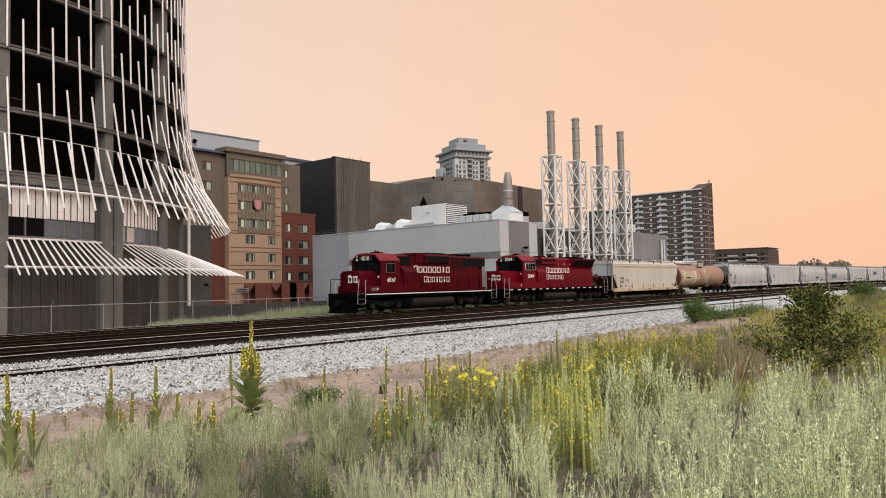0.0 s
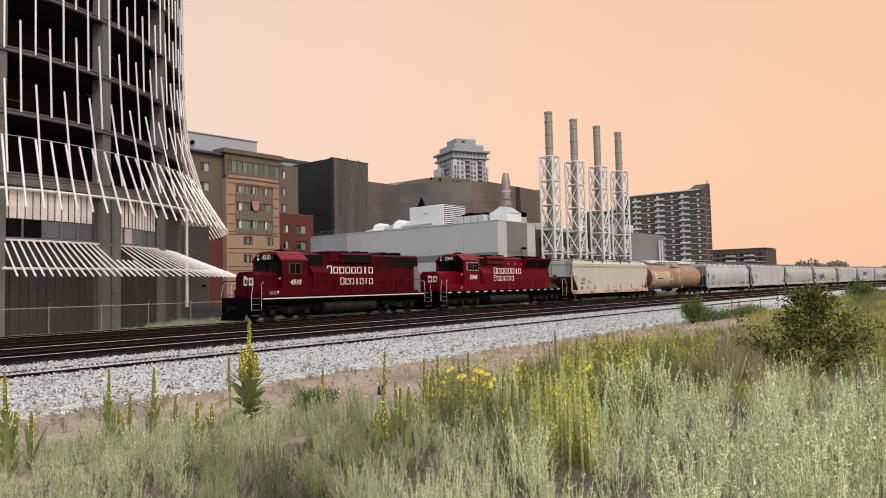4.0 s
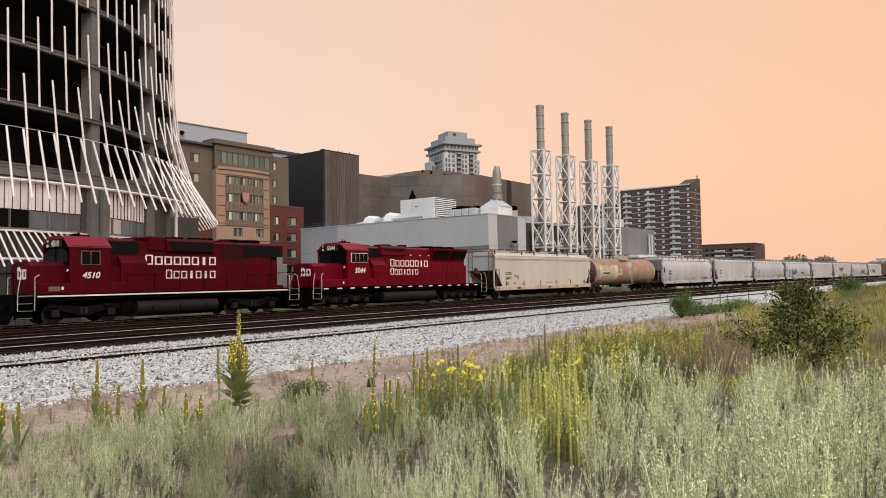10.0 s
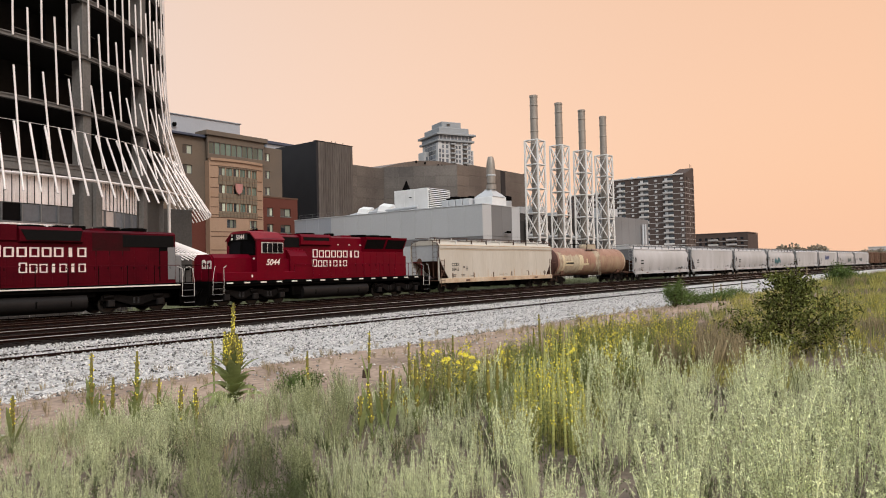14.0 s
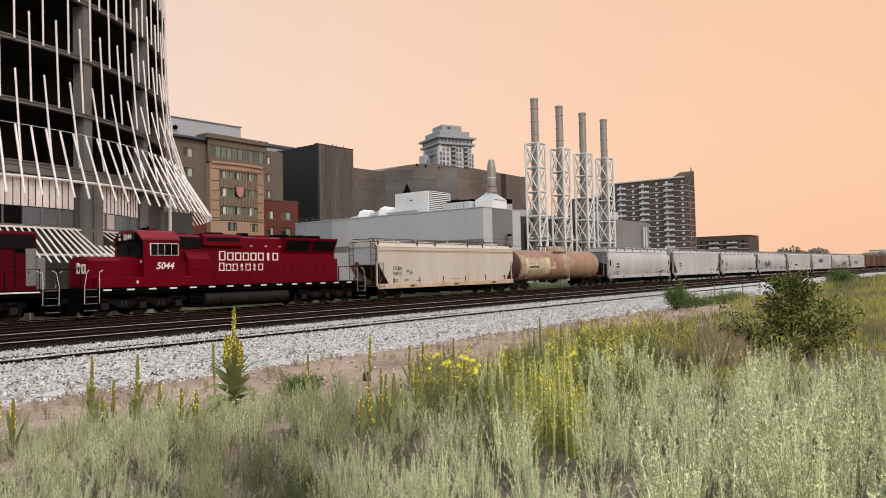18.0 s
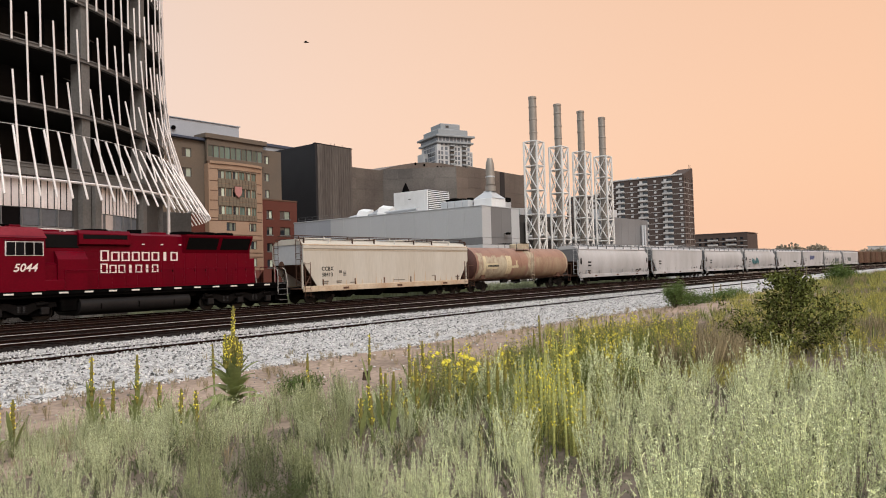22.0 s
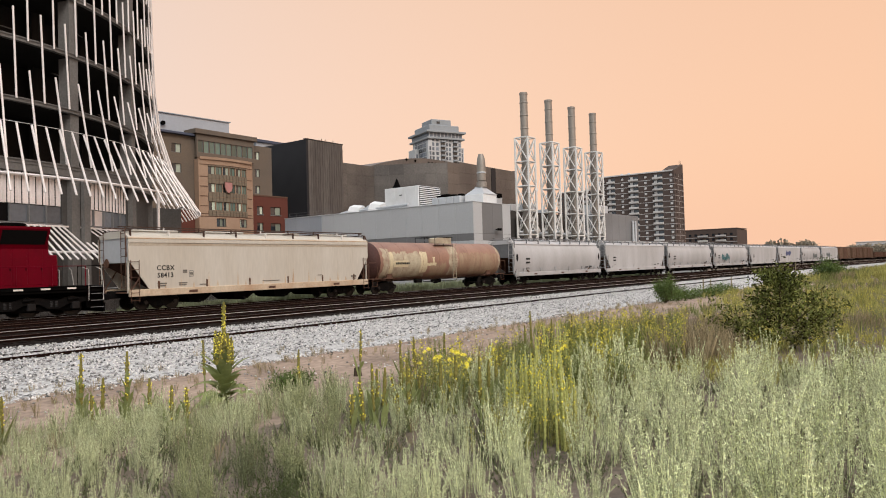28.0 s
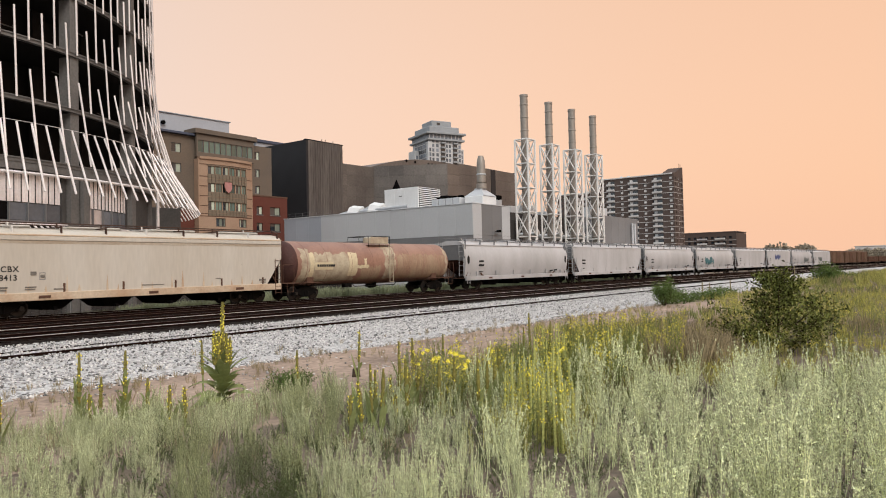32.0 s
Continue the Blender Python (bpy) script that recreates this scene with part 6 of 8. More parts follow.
def car_ends(e, half, material, brakeside=True):
    for sx in (-1, 1):
        part("draft_sill", Shape().box(min(sx * (half - 2.4), sx * (half + 0.3)), max(sx * (half - 2.4), sx * (half + 0.3)), -0.2, 0.2, 0.72, 1.12, 0.03), M_TRUCK, e)
        part("coupler", Shape().box(min(sx * (half + 0.25), sx * (half + 0.75)), max(sx * (half + 0.25), sx * (half + 0.75)), -0.15, 0.15, 0.68, 1.0, 0.05), M_TRUCK, e)


def ladder(parent, x, y, z0, z1, w, along="x", material=None, rungs=6, name="ladder"):
    s = Shape()
    for d in (0, w):
        p = (x + d, y) if along == "x" else (x, y + d)
        s.rod((*p, z0), (*p, z1), 0.02, n=5)
    for i in range(rungs):
        z = z0 + 0.1 + (z1 - z0 - 0.2) * i / (rungs - 1)
        q = (x + w, y) if along == "x" else (x, y + w)
        s.rod((x, y, z), (*q, z), 0.016, n=5)
    return part(name, s, material or M_RUST, parent)


def hopper(label, paint, sillmat, half, bays, cut, marks, seed, endmat, graffiti=None):
    """A covered hopper: side sheets, roof, slope sheets, outlets below."""
    r = random.Random(seed)
    e = thing("covered_hopper", label, "railcar", "the train")
    ez, rz, sz = 3.92, 4.30, 1.18
    if cut:
        side = [(-half, ez), (-half, 2.75), (-half + cut, sz), (half - cut, sz), (half, 2.75), (half, ez)]
    else:
        side = [(-half + 0.12, ez), (-half, 3.7), (-half, sz), (half, sz), (half, 3.7), (half - 0.12, ez)]
    for sy in (-1, 1):
        y0, y1 = sorted((sy * 1.5, sy * 1.56))
        if cut:
            sd_ = part("side_sheet", Shape().prism(side, y0, y1, "y"), paint, e)
        else:
            bow = [(1.32, sz), (1.45, 1.55), (1.54, 2.05), (1.575, 2.6), (1.54, 3.1), (1.44, 3.5), (1.26, ez)]
            sd_ = part("side_sheet", Shape().prism([(sy * y, z) for y, z in bow] + [(sy * (y - 0.06), z) for y, z in bow[::-1]], -half, half, "x"), paint, e, "", True)
        if cut and bays > 3:
            chord = part("top_chord", Shape().box(-half, half, min(sy * 1.5, sy * 1.60), max(sy * 1.5, sy * 1.60), ez - 0.27, ez - 0.06, 0.02), paint, e)
            part("grime_line", Shape().box(-half + 0.04, half - 0.04, min(sy * 1.55, sy * 1.566), max(sy * 1.55, sy * 1.566), ez - 0.42, ez - 0.275), M_EAVE_LINE, chord, "brown line below the eave")
        for i in range(1, bays * 3):
            x = -half + 2 * half * i / (bays * 3)
            if sy < 0 and cut:
                part("weld_seam", Shape().box(x - 0.012, x + 0.012, -1.563, -1.558, sz + 0.02, ez - 0.1), paint, sd_)
        sl = part("side_sill", Shape().box(-half + 0.02, half - 0.02, min(sy * 1.46, sy * 1.62), max(sy * 1.46, sy * 1.62), 0.80, sz, 0.02), sillmat, e, "stained side sill")
        for i in range(6):
            x = -half + 1.7 + (2 * half - 3.2) * i / 5
            part("jacking_post", Shape().box(x - 0.05, x + 0.05, min(sy * 1.56, sy * 1.60), max(sy * 1.5, sy * 1.60), sz, sz + 0.42, 0.01), M_RUST if cut and bays > 3 else paint, sl)
        for i in range(3):
            x = -half + 3.5 + 5.6 * i
            part("placard", Shape().box(x, x + 0.55, sy * 1.63 - 0.006, sy * 1.63 + 0.006, 0.9, 1.04), M_RUST, sl)
    k_ = 1.0 if cut else 0.86
    roof = part("roof", Shape().prism([(-1.52 * k_, ez), (-1.46 * k_, ez + 0.1), (-1.15 * k_, rz - 0.12), (-0.6, rz), (0.6, rz), (1.15 * k_, rz - 0.12), (1.46 * k_, ez + 0.1), (1.52 * k_, ez)], -half, half, "x"), paint, e)
    part("roof_eave", Shape().box(-half, half, -1.6 if cut else -1.36, -1.36 if cut else -1.2, ez - 0.05, ez + 0.02, 0.01), sillmat if bays > 3 else paint, roof)
    rb = part("running_board", Shape().box(-half - 0.1, half + 0.1, -0.95, -0.62, rz + 0.22, rz + 0.26, 0.005).box(-half - 0.1, half + 0.1, 0.62, 0.95, rz + 0.22, rz + 0.26, 0.005), M_RAIL_DULL if bays > 3 else M_GREY_P, e, "open steel running board")
    n = 9
    for i in range(n):
        x = -half + 0.2 + (2 * half - 0.4) * i / (n - 1)
        part("board_bracket", Shape().box(x - 0.03, x + 0.03, -1.42, 1.42, rz + 0.0, rz + 0.06, 0.005).box(x - 0.03, x + 0.03, -0.96, -0.9, rz, rz + 0.22).box(x - 0.035, x + 0.035, -1.46, -1.36, ez + 0.05, rz + 0.06), (M_HANDRAIL if i % 3 == 1 else M_RAIL_DULL) if bays > 3 else M_GREY_P, rb)
    for i in range(bays):
        x = -half + 2 * half * (i + 0.5) / bays
        part("hatch_cover", Shape().box(x - 1.4, x + 1.4, -0.42, 0.42, rz, rz + 0.14, 0.05), paint, roof)
    for sx in (-1, 1):
        X = sx * half
        part("end_wall", Shape().box(min(X - sx * 0.05, X - sx * 0.3), max(X - sx * 0.05, X - sx * 0.3), -1.42, 1.42, 2.6, ez + 0.1, 0.02), endmat, e)
        part("slope_sheet", Shape().prism([(X - sx * 0.1, 2.7), (X - sx * 0.1, 2.6), (X - sx * 3.2, 0.95), (X - sx * 3.2, 1.09)], -1.4, 1.4, "y"), M_RUST, e, "rusty sloping end sheet")
        part("end_platform", Shape().box(min(X, X - sx * 2.2), max(X, X - sx * 2.2), -1.42, 1.42, 0.98, 1.04, 0.01), M_RUST, e)
        part("bolster", Shape().box(X - sx * 2.0 - 0.2, X - sx * 2.0 + 0.2, -1.3, 1.3, 0.8, 1.0, 0.03), M_TRUCK, e)
        for y in (-1.4, 1.4):
            part("corner_post", Shape().box(min(X, X - sx * 0.1), max(X, X - sx * 0.1), y - 0.05, y + 0.05, 1.0, 2.75, 0.01), paint, e)
            part("end_strut", Shape().rod((X - sx * 0.15, y, 1.0), (X - sx * 0.95, y, 2.2), 0.04, n=5), M_RUST, e)
        ladder(e, min(X - sx * 0.08, X - sx * 0.55), -1.63, 0.5, 2.75 if cut else 1.5, 0.47, "x", M_RUST if bays > 3 else paint, 6)
        ladder(e, X + sx * 0.05, -1.35, 1.2, ez + 0.35, 0.45, "y", M_RUST if bays > 3 else paint, 8)
        ladder(e, X + sx * 0.05, 0.9, 1.2, ez + 0.35, 0.45, "y", M_RUST if bays > 3 else paint, 8)
        part("corner_hoop", Shape().pipe([(X + sx * 0.08, -1.5, 2.9), (X + sx * 0.1, -1.52, 3.85), (X + sx * 0.05, -1.3, 4.3), (X - sx * 0.2, -0.95, 4.5)], 0.022, 5), M_RUST if bays > 3 else M_HANDRAIL, e)
        freight_truck(e, X - sx * 2.05)
        if not cut:
            # Dark disc stands in for the shaded inside of an opening.
            part("side_opening", Shape().lathe([(0.02, -0.01), (0.22, -0.008), (0.22, 0.008), (0.02, 0.01)], 14, "y", Matrix.Translation((X - sx * 0.42, -1.58, 2.6)) @ Matrix.Diagonal((0.8, 1, 1.7, 1))), M_DARK, e)
    part("brake_wheel", Shape().lathe([(0.24, 0), (0.27, 0.02), (0.24, 0.04)], 14, "x", pose(-half - 0.12, 0.5, 2.6)), M_RUST, e)
    for i in range(bays):
        x = -half + 2.9 + (2 * half - 5.8) * (i + 0.5) / bays
        w = (2 * half - 5.8) / bays * 0.34
        v = w * 0.45
        part("hopper_bay", Shape().add([(x - w, -1.4, 1.0), (x + w, -1.4, 1.0), (x + w, 1.4, 1.0), (x - w, 1.4, 1.0), (x - v, -0.9, 0.34), (x + v, -0.9, 0.34), (x + v, 0.9, 0.34), (x - v, 0.9, 0.34)], [(0, 1, 2, 3), (7, 6, 5, 4), (0, 4, 5, 1), (1, 5, 6, 2), (2, 6, 7, 3), (3, 7, 4, 0)]), M_TRUCK, e)
        part("outlet_gate", Shape().box(x - 0.45, x + 0.45, -0.75, 0.75, 0.32, 0.42, 0.02), M_TRUCK, e)
        part("outlet_pipe", Shape().rod((x, -1.25, 0.38), (x, 1.25, 0.38), 0.09, n=8), M_TRUCK, e)
    part("train_pipe", Shape().rod((-half + 1, -0.5, 0.95), (half - 1, -0.5, 0.95), 0.03, n=5), M_TRUCK, e)
    car_ends(e, half, paint)
    # stencils
    for x, z, w, h in marks:
        part("stencil_mark", Shape().box(x, x + w, -1.585, -1.5, z - 0.36, z - 0.36 + h), M_STENCIL if bays > 3 else M_INK, e)
    if graffiti:
        gx, gz, col = graffiti
        gm = mat("graffiti_paint", col, 0.7, 0, 0.2, 2, 12, 0, tuple(min(1, c * 2.2) for c in col), 0.8)
        for i in range(7):
            cx_, cz_, rr = gx + i * 0.58, gz + r.uniform(-0.1, 0.3), r.uniform(0.38, 0.62)
            y = -1.574 - 0.002 * (i % 3 + 1)
            n = 12
            ring_ = [(cx_ + math.cos(6.283 * k / n) * rr * r.uniform(0.6, 1.1), cz_ + math.sin(6.283 * k / n) * rr * r.uniform(0.6, 1.3)) for k in range(n)]
            part("graffiti", Shape().prism(ring_, y, y + 0.003, "y"), gm, e, "spray-painted patch")
    return e


cream = hopper("weathered cream covered hopper railcar with rust-stained sill", M_CREAM, M_CREAM_S, 9.12, 4, 1.15, [(-7.5, 1.78, 0.55, 0.07), (-7.5, 1.66, 0.5, 0.07), (-6.2, 1.78, 0.5, 0.06), (-6.2, 1.68, 0.45, 0.05), (-4.9, 1.66, 0.45, 0.05), (7.35, 1.75, 0.5, 0.12), (7.45, 1.63, 0.4, 0.06), (4.2, 1.95, 0.35, 0.05), (-0.4, 1.72, 1.3, 0.04), (-5.95, 2.36, 0.26, 0.18), (-5.5, 2.25, 0.2, 0.14)], 5, M_PALE_G)
text_shape("CCBX", 0.37, M_INK, cream, -7.0, -1.57, 2.18, 1.12, "car_mark", heavy=0.0065)
text_shape("58413", 0.37, M_INK, cream, -7.02, -1.57, 1.78, 1.08, "car_number", heavy=0.0065)
part("stencil_box", Shape().box(-5.55, -5.28, -1.567, -1.561, 1.78, 1.81).box(-5.55, -5.28, -1.567, -1.561, 2.1, 2.13).box(-5.55, -5.52, -1.567, -1.561, 1.81, 2.1).box(-5.31, -5.28, -1.567, -1.561, 1.81, 2.1), M_GREY_P, cream)
r = random.Random(77)
for i in range(16):
    x, w, h = -7.2 + i * 0.95 + r.uniform(-0.3, 0.3), r.uniform(0.03, 0.09), r.uniform(0.25, 0.95)
    part("rust_streak", Shape().prism([(x - w, 1.19), (x + w, 1.19), (x + w * 0.6, 1.19 + h * 0.5), (x, 1.19 + h), (x - w * 0.5, 1.19 + h * 0.6)], -1.566, -1.5605, "y"), M_CREAM_S, cream, "thin rust streak")

# tank car
tank = thing("tank_car", "rust-brown tank railcar with flaking cream paint", "railcar", "the train")
TH, TRD, TZ = 9.05, 1.54, 2.42
prof = [(0.05, -TH)] + [(TRD * math.sin(a), -TH + 0.85 * (1 - math.cos(a))) for a in [radians(d) for d in range(15, 91, 12)]]
prof += [(TRD, -TH + 0.85), (TRD, TH - 0.85)] + [(r_, -h_) for r_, h_ in prof[::-1]]
head_r = [(r_ + 0.008, h_ - 0.006) for r_, h_ in prof[:len(prof) // 2]]
shell = part("tank_shell", Shape().lathe(prof, 40, "x", pose(0, 0, TZ)), M_TANK, tank, "", True)
for x in (-7.2, -5.4, -3.0, -0.8, 1.6, 3.4, 5.2, 7.0):
    part("shell_seam", Shape().lathe([(TRD + 0.001, x - 0.03), (TRD + 0.012, x - 0.015), (TRD + 0.012, x + 0.015), (TRD + 0.001, x + 0.03)], 40, "x", pose(0, 0, TZ)), M_TANK, shell)


part("tank_head", Shape().lathe(head_r[:-1] + [(TRD + 0.008, -TH + 0.98), (TRD + 0.001, -TH + 1.0)], 40, "x", pose(0, 0, TZ)), M_TANK_H, shell, "dark maroon domed head", True)


def patch(x0, x1, a0, a1, seed, lift=0.006, rag=1.0):
    """A worn paint field on the shell between two angles, its edges ragged."""
    r = random.Random(seed)
    s, n, k = Shape(), int((x1 - x0) / 0.16) + 2, 12
    for i in range(n):
        x = x0 + (x1 - x0) * i / (n - 1)
        t0, t1 = a0 + rag * r.uniform(-3, 3), a1 + rag * r.uniform(-6, 5)
        for j in range(k):
            a = radians(t0 + (t1 - t0) * j / (k - 1))
            s.v.append((x + (rag * r.uniform(-0.12, 0.12) if i in (0, n - 1) else 0), -math.cos(a) * (TRD + lift), TZ + math.sin(a) * (TRD + lift)))
    s.f += [(i * k + j, (i + 1) * k + j, (i + 1) * k + j + 1, i * k + j + 1) for i in range(n - 1) for j in range(k - 1)]
    return s


for paint_, word, args in ((M_TANK_C, "flaking cream paint", (-6.75, -2.6, -52, 27, 3)), (M_TANK_C, "pale worn paint ring", (-7.75, -6.95, -55, 40, 6)), (M_TANK_T, "sun-faded tan paint", (-2.0, 0.1, -50, -8, 4)),
                          (M_TANK_C, "pale upright paint strip", (0.5, 1.7, -48, 68, 5)), (M_TANK_T, "sun-faded tan paint", (1.9, 8.0, -50, 24, 8)), (M_TANK_C, "pale worn paint ring", (8.0, 8.25, -40, 55, 9))):
    part("paint_patch", patch(*args), paint_, shell, word)
for args in ((-3.3, -2.45, -35, 29, 12), (-2.5, -1.3, -14, -6, 13), (-1.75, -1.5, -12, 12, 14), (-7.0, -6.6, -45, 29, 15)):
    part("brush_stroke", patch(*args, 0.009, 0.35), M_TANK_Y, shell, "pale yellow brushed stroke")
part("label_plate", patch(-6.55, -4.85, -16, 3, 21, 0.014, 0.1), M_TANK_Y, shell, "pale stencil panel")
s = Shape()
for i in range(8):
    s.box(-6.35 + i * 0.21, -6.2 + i * 0.21, -TRD - 0.03, -TRD - 0.0, TZ - 0.22, TZ - 0.06)
part("stencil_marks", s, M_INK, shell, "dark stencilled marks")
part("dome_housing", Shape().lathe([(0.45, TZ + TRD - 0.06), (0.45, TZ + TRD + 0.35), (0.35, TZ + TRD + 0.42), (0.05, TZ + TRD + 0.44)], 18, "z", pose(0.4, 0, 0)), M_TANK_C, tank)
pf = part("dome_platform", Shape().box(-0.8, 1.6, -1.05, -0.55, TZ + 1.3, TZ + 1.34, 0.01).box(-0.8, 1.6, 0.55, 1.05, TZ + 1.3, TZ + 1.34, 0.01), M_RUST, tank)
part("side_plate", Shape().box(-0.58, 1.4, -1.08, -1.05, TZ + 1.45, TZ + 1.95, 0.01), M_TANK_C, pf)
for x in (-0.8, 0.4, 1.6):
    part("platform_post", Shape().rod((x, -1.05, TZ + 1.2), (x, -1.05, TZ + 2.0), 0.022, n=5).rod((x, 1.05, TZ + 1.2), (x, 1.05, TZ + 2.0), 0.022, n=5), M_BLACK, pf)
part("platform_rail", Shape().pipe([(-0.8, -1.05, TZ + 2.0), (1.6, -1.05, TZ + 2.0), (1.6, 1.05, TZ + 2.0), (-0.8, 1.05, TZ + 2.0), (-0.8, -1.05, TZ + 2.0)], 0.024, 5), M_BLACK, pf)
ladder(tank, 0.9, -1.62, 0.9, TZ + 1.4, 0.42, "x", M_TANK_C, 9)
for sx in (-1, 1):
    X = sx * TH
    part("stub_sill", Shape().box(min(X - sx * 3.2, X + sx * 0.35), max(X - sx * 3.2, X + sx * 0.35), -0.32, 0.32, 0.8, 1.25, 0.04), M_TRUCK, tank)
    part("saddle", Shape().prism([(-1.25, 1.0), (1.25, 1.0), (1.25, 1.7), (0.8, 1.4), (0, 1.22), (-0.8, 1.4), (-1.25, 1.7)], X - sx * 2.3 - 0.3, X - sx * 2.3 + 0.3, "x"), M_RUST, tank)
    part("end_platform", Shape().box(min(X - sx * 0.9, X + sx * 0.25), max(X - sx * 0.9, X + sx * 0.25), -1.45, 1.45, 1.14, 1.19, 0.01), M_RUST, tank)
    part("side_walk", Shape().box(min(X - sx * 3.4, X), max(X - sx * 3.4, X), -1.5, -1.2, 1.12, 1.17, 0.01), M_RUST, tank)
    part("hand_rail", Shape().pipe([(X + sx * 0.2, -1.45, 1.17), (X + sx * 0.2, -1.45, 2.35), (X - sx * 0.7, -1.47, 2.35), (X - sx * 0.7, -1.47, 1.17)], 0.022, 5), M_RUST, tank)
    part("hand_rail", Shape().pipe([(X + sx * 0.2, -1.0, 1.17), (X + sx * 0.2, -1.0, 2.35), (X + sx * 0.2, 1.0, 2.35), (X + sx * 0.2, 1.0, 1.17)], 0.022, 5), M_RUST, tank)
    part("sill_step", Shape().pipe([(X - sx * 0.1, -1.5, 1.15), (X - sx * 0.1, -1.5, 0.6), (X - sx * 0.6, -1.5, 0.6), (X - sx * 0.6, -1.5, 1.15)], 0.022, 5), M_RUST, tank)
    freight_truck(tank, X - sx * 2.05)
part("brake_rigging", Shape().pipe([(-6.5, -0.9, 0.95), (-2.4, -0.9, 0.95), (-2.2, -0.9, 0.75), (2.2, -0.9, 0.75), (2.4, -0.9, 0.95), (6.5, -0.9, 0.95)], 0.03, 5).box(-3.2, -2.5, -1.0, -0.6, 0.7, 1.0, 0.03).box(0.4, 0.62, -0.5, 0.5, 0.62, 1.16, 0.03), M_TRUCK, tank)
part("bottom_outlet", Shape().lathe([(0.2, 0.55), (0.2, 0.9), (0.35, 1.0), (0.35, 1.2)], 12, "z", pose(0.5, 0, 0)), M_TRUCK, tank)
car_ends(tank, TH, M_TANK)

small_marks = [(-7.3, 2.75, 0.75, 0.16), (-7.3, 2.4, 0.75, 0.16), (-7.2, 1.9, 0.5, 0.06), (5.6, 1.75, 0.5, 0.12), (6.6, 1.8, 0.45, 0.14)]
GREYS = []
TEAL, BLUE_R, DARK_G = (0.05, 0.11, 0.12), (0.07, 0.08, 0.15), (0.10, 0.11, 0.11)
for i, (cut, bays, lab, gr) in enumerate(((0, 3, "light grey covered hopper with rounded side sheets", None), (1.3, 3, "pale grey covered hopper with streaked sides", None), (0, 3, "light grey covered hopper railcar", None),
                                          (0, 3, "grey covered hopper with teal graffiti", (-5.2, 2.1, TEAL)), (1.3, 3, "plain pale grey covered hopper", None), (1.3, 3, "pale covered hopper with blue and red graffiti", (-3.0, 2.6, BLUE_R)),
                                          (0, 3, "grey covered hopper with dark graffiti", (2.0, 2.0, DARK_G)), (1.3, 3, "pale grey covered hopper in the distance", (-4.0, 2.2, DARK_G)))):
    h_ = hopper(lab, M_HGREY, M_HGREY, 9.35, bays, cut, small_marks, 30 + i, M_GREY_P, gr)
    GREYS.append(h_)


def boxcar(label, seed):
    e = thing("boxcar", label, "railcar", "the train")
    half = 7.9
    body = part("body", Shape().box(-half, half, -1.5, 1.5, 1.15, 4.15, 0.03), M_BOXCAR, e)
    part("roof", Shape().prism([(-1.55, 4.15), (0, 4.4), (1.55, 4.15)], -half, half, "x"), M_RUST, e)
    for i in range(15):
        x = -half + 0.4 + (2 * half - 0.8) * i / 14
        if abs(x) > 1.7:
            part("side_post", Shape().box(x - 0.06, x + 0.06, -1.58, -1.49, 1.2, 4.1, 0.01), M_BOXCAR, body)
    part("sliding_door", Shape().box(-1.6, 1.6, -1.6, -1.5, 1.2, 4.05, 0.02), M_RUST, e)
    part("side_sill", Shape().box(-half, half, -1.56, 1.56, 1.0, 1.2, 0.02), M_RUST, e)
    for sx in (-1, 1):
        freight_truck(e, sx * 5.9)
        ladder(e, sx * half - (0.5 if sx > 0 else 0), -1.6, 1.0, 4.1, 0.5, "x", M_RUST, 7)
    car_ends(e, half, M_BOXCAR)
    return e


def gondola(label):
    e = thing("gondola_car", label, "railcar", "the train")
    half = 8.2
    for sy in (-1, 1):
        y0, y1 = sorted((sy * 1.46, sy * 1.52))
        sd_ = part("side", Shape().box(-half, half, y0, y1, 1.15, 2.75, 0.01), M_RUST, e)
        for i in range(13):
            x = -half + 0.3 + (2 * half - 0.6) * i / 12
            part("side_post", Shape().box(x - 0.07, x + 0.07, min(sy * 1.5, sy * 1.6), max(sy * 1.5, sy * 1.6), 1.15, 2.7, 0.01), M_RUST, sd_)
    part("floor", Shape().box(-half, half, -1.46, 1.46, 1.05, 1.2, 0.01), M_RUST, e)
    for sx in (-1, 1):
        part("end", Shape().box(min(sx * half, sx * (half - 0.1)), max(sx * half, sx * (half - 0.1)), -1.46, 1.46, 1.2, 2.75, 0.01), M_RUST, e)
        freight_truck(e, sx * 6.2)
    car_ends(e, half, M_RUST)
    return e


BOXES = [boxcar("rusty orange-brown boxcar in the distance", 60 + i) for i in range(3)]
GONS = [gondola("low rusty brown gondola car in the distance") for i in range(3)]

# each vehicle's middle, in metres behind the lead truck's centre
TRAIN = [(lead, 4.98), (second, 24.42), (cream, 35.69 + 9.12), (tank, 54.2 + 9.2)]
TRAIN += [(g, 74.3 + 9.35 + 20.27 * i) for i, g in enumerate(GREYS)]
TRAIN += [(g, 74.3 + 20.27 * 8 + 8.2 + 17.4 * i) for i, g in enumerate(BOXES)]
TRAIN += [(g, 74.3 + 20.27 * 8 + 8.2 + 17.4 * 3 + 0.4 + 18.0 * i) for i, g in enumerate(GONS)]
S_ROWS = ((0, 37.84), (2, 33.52), (4, 29.24), (6, 25.02), (9, 18.9), (13, 11.69), (16, 6.2), (19, 0.72), (23, -6.25), (28, -15.77), (30, -19.72), (32, -23.73))


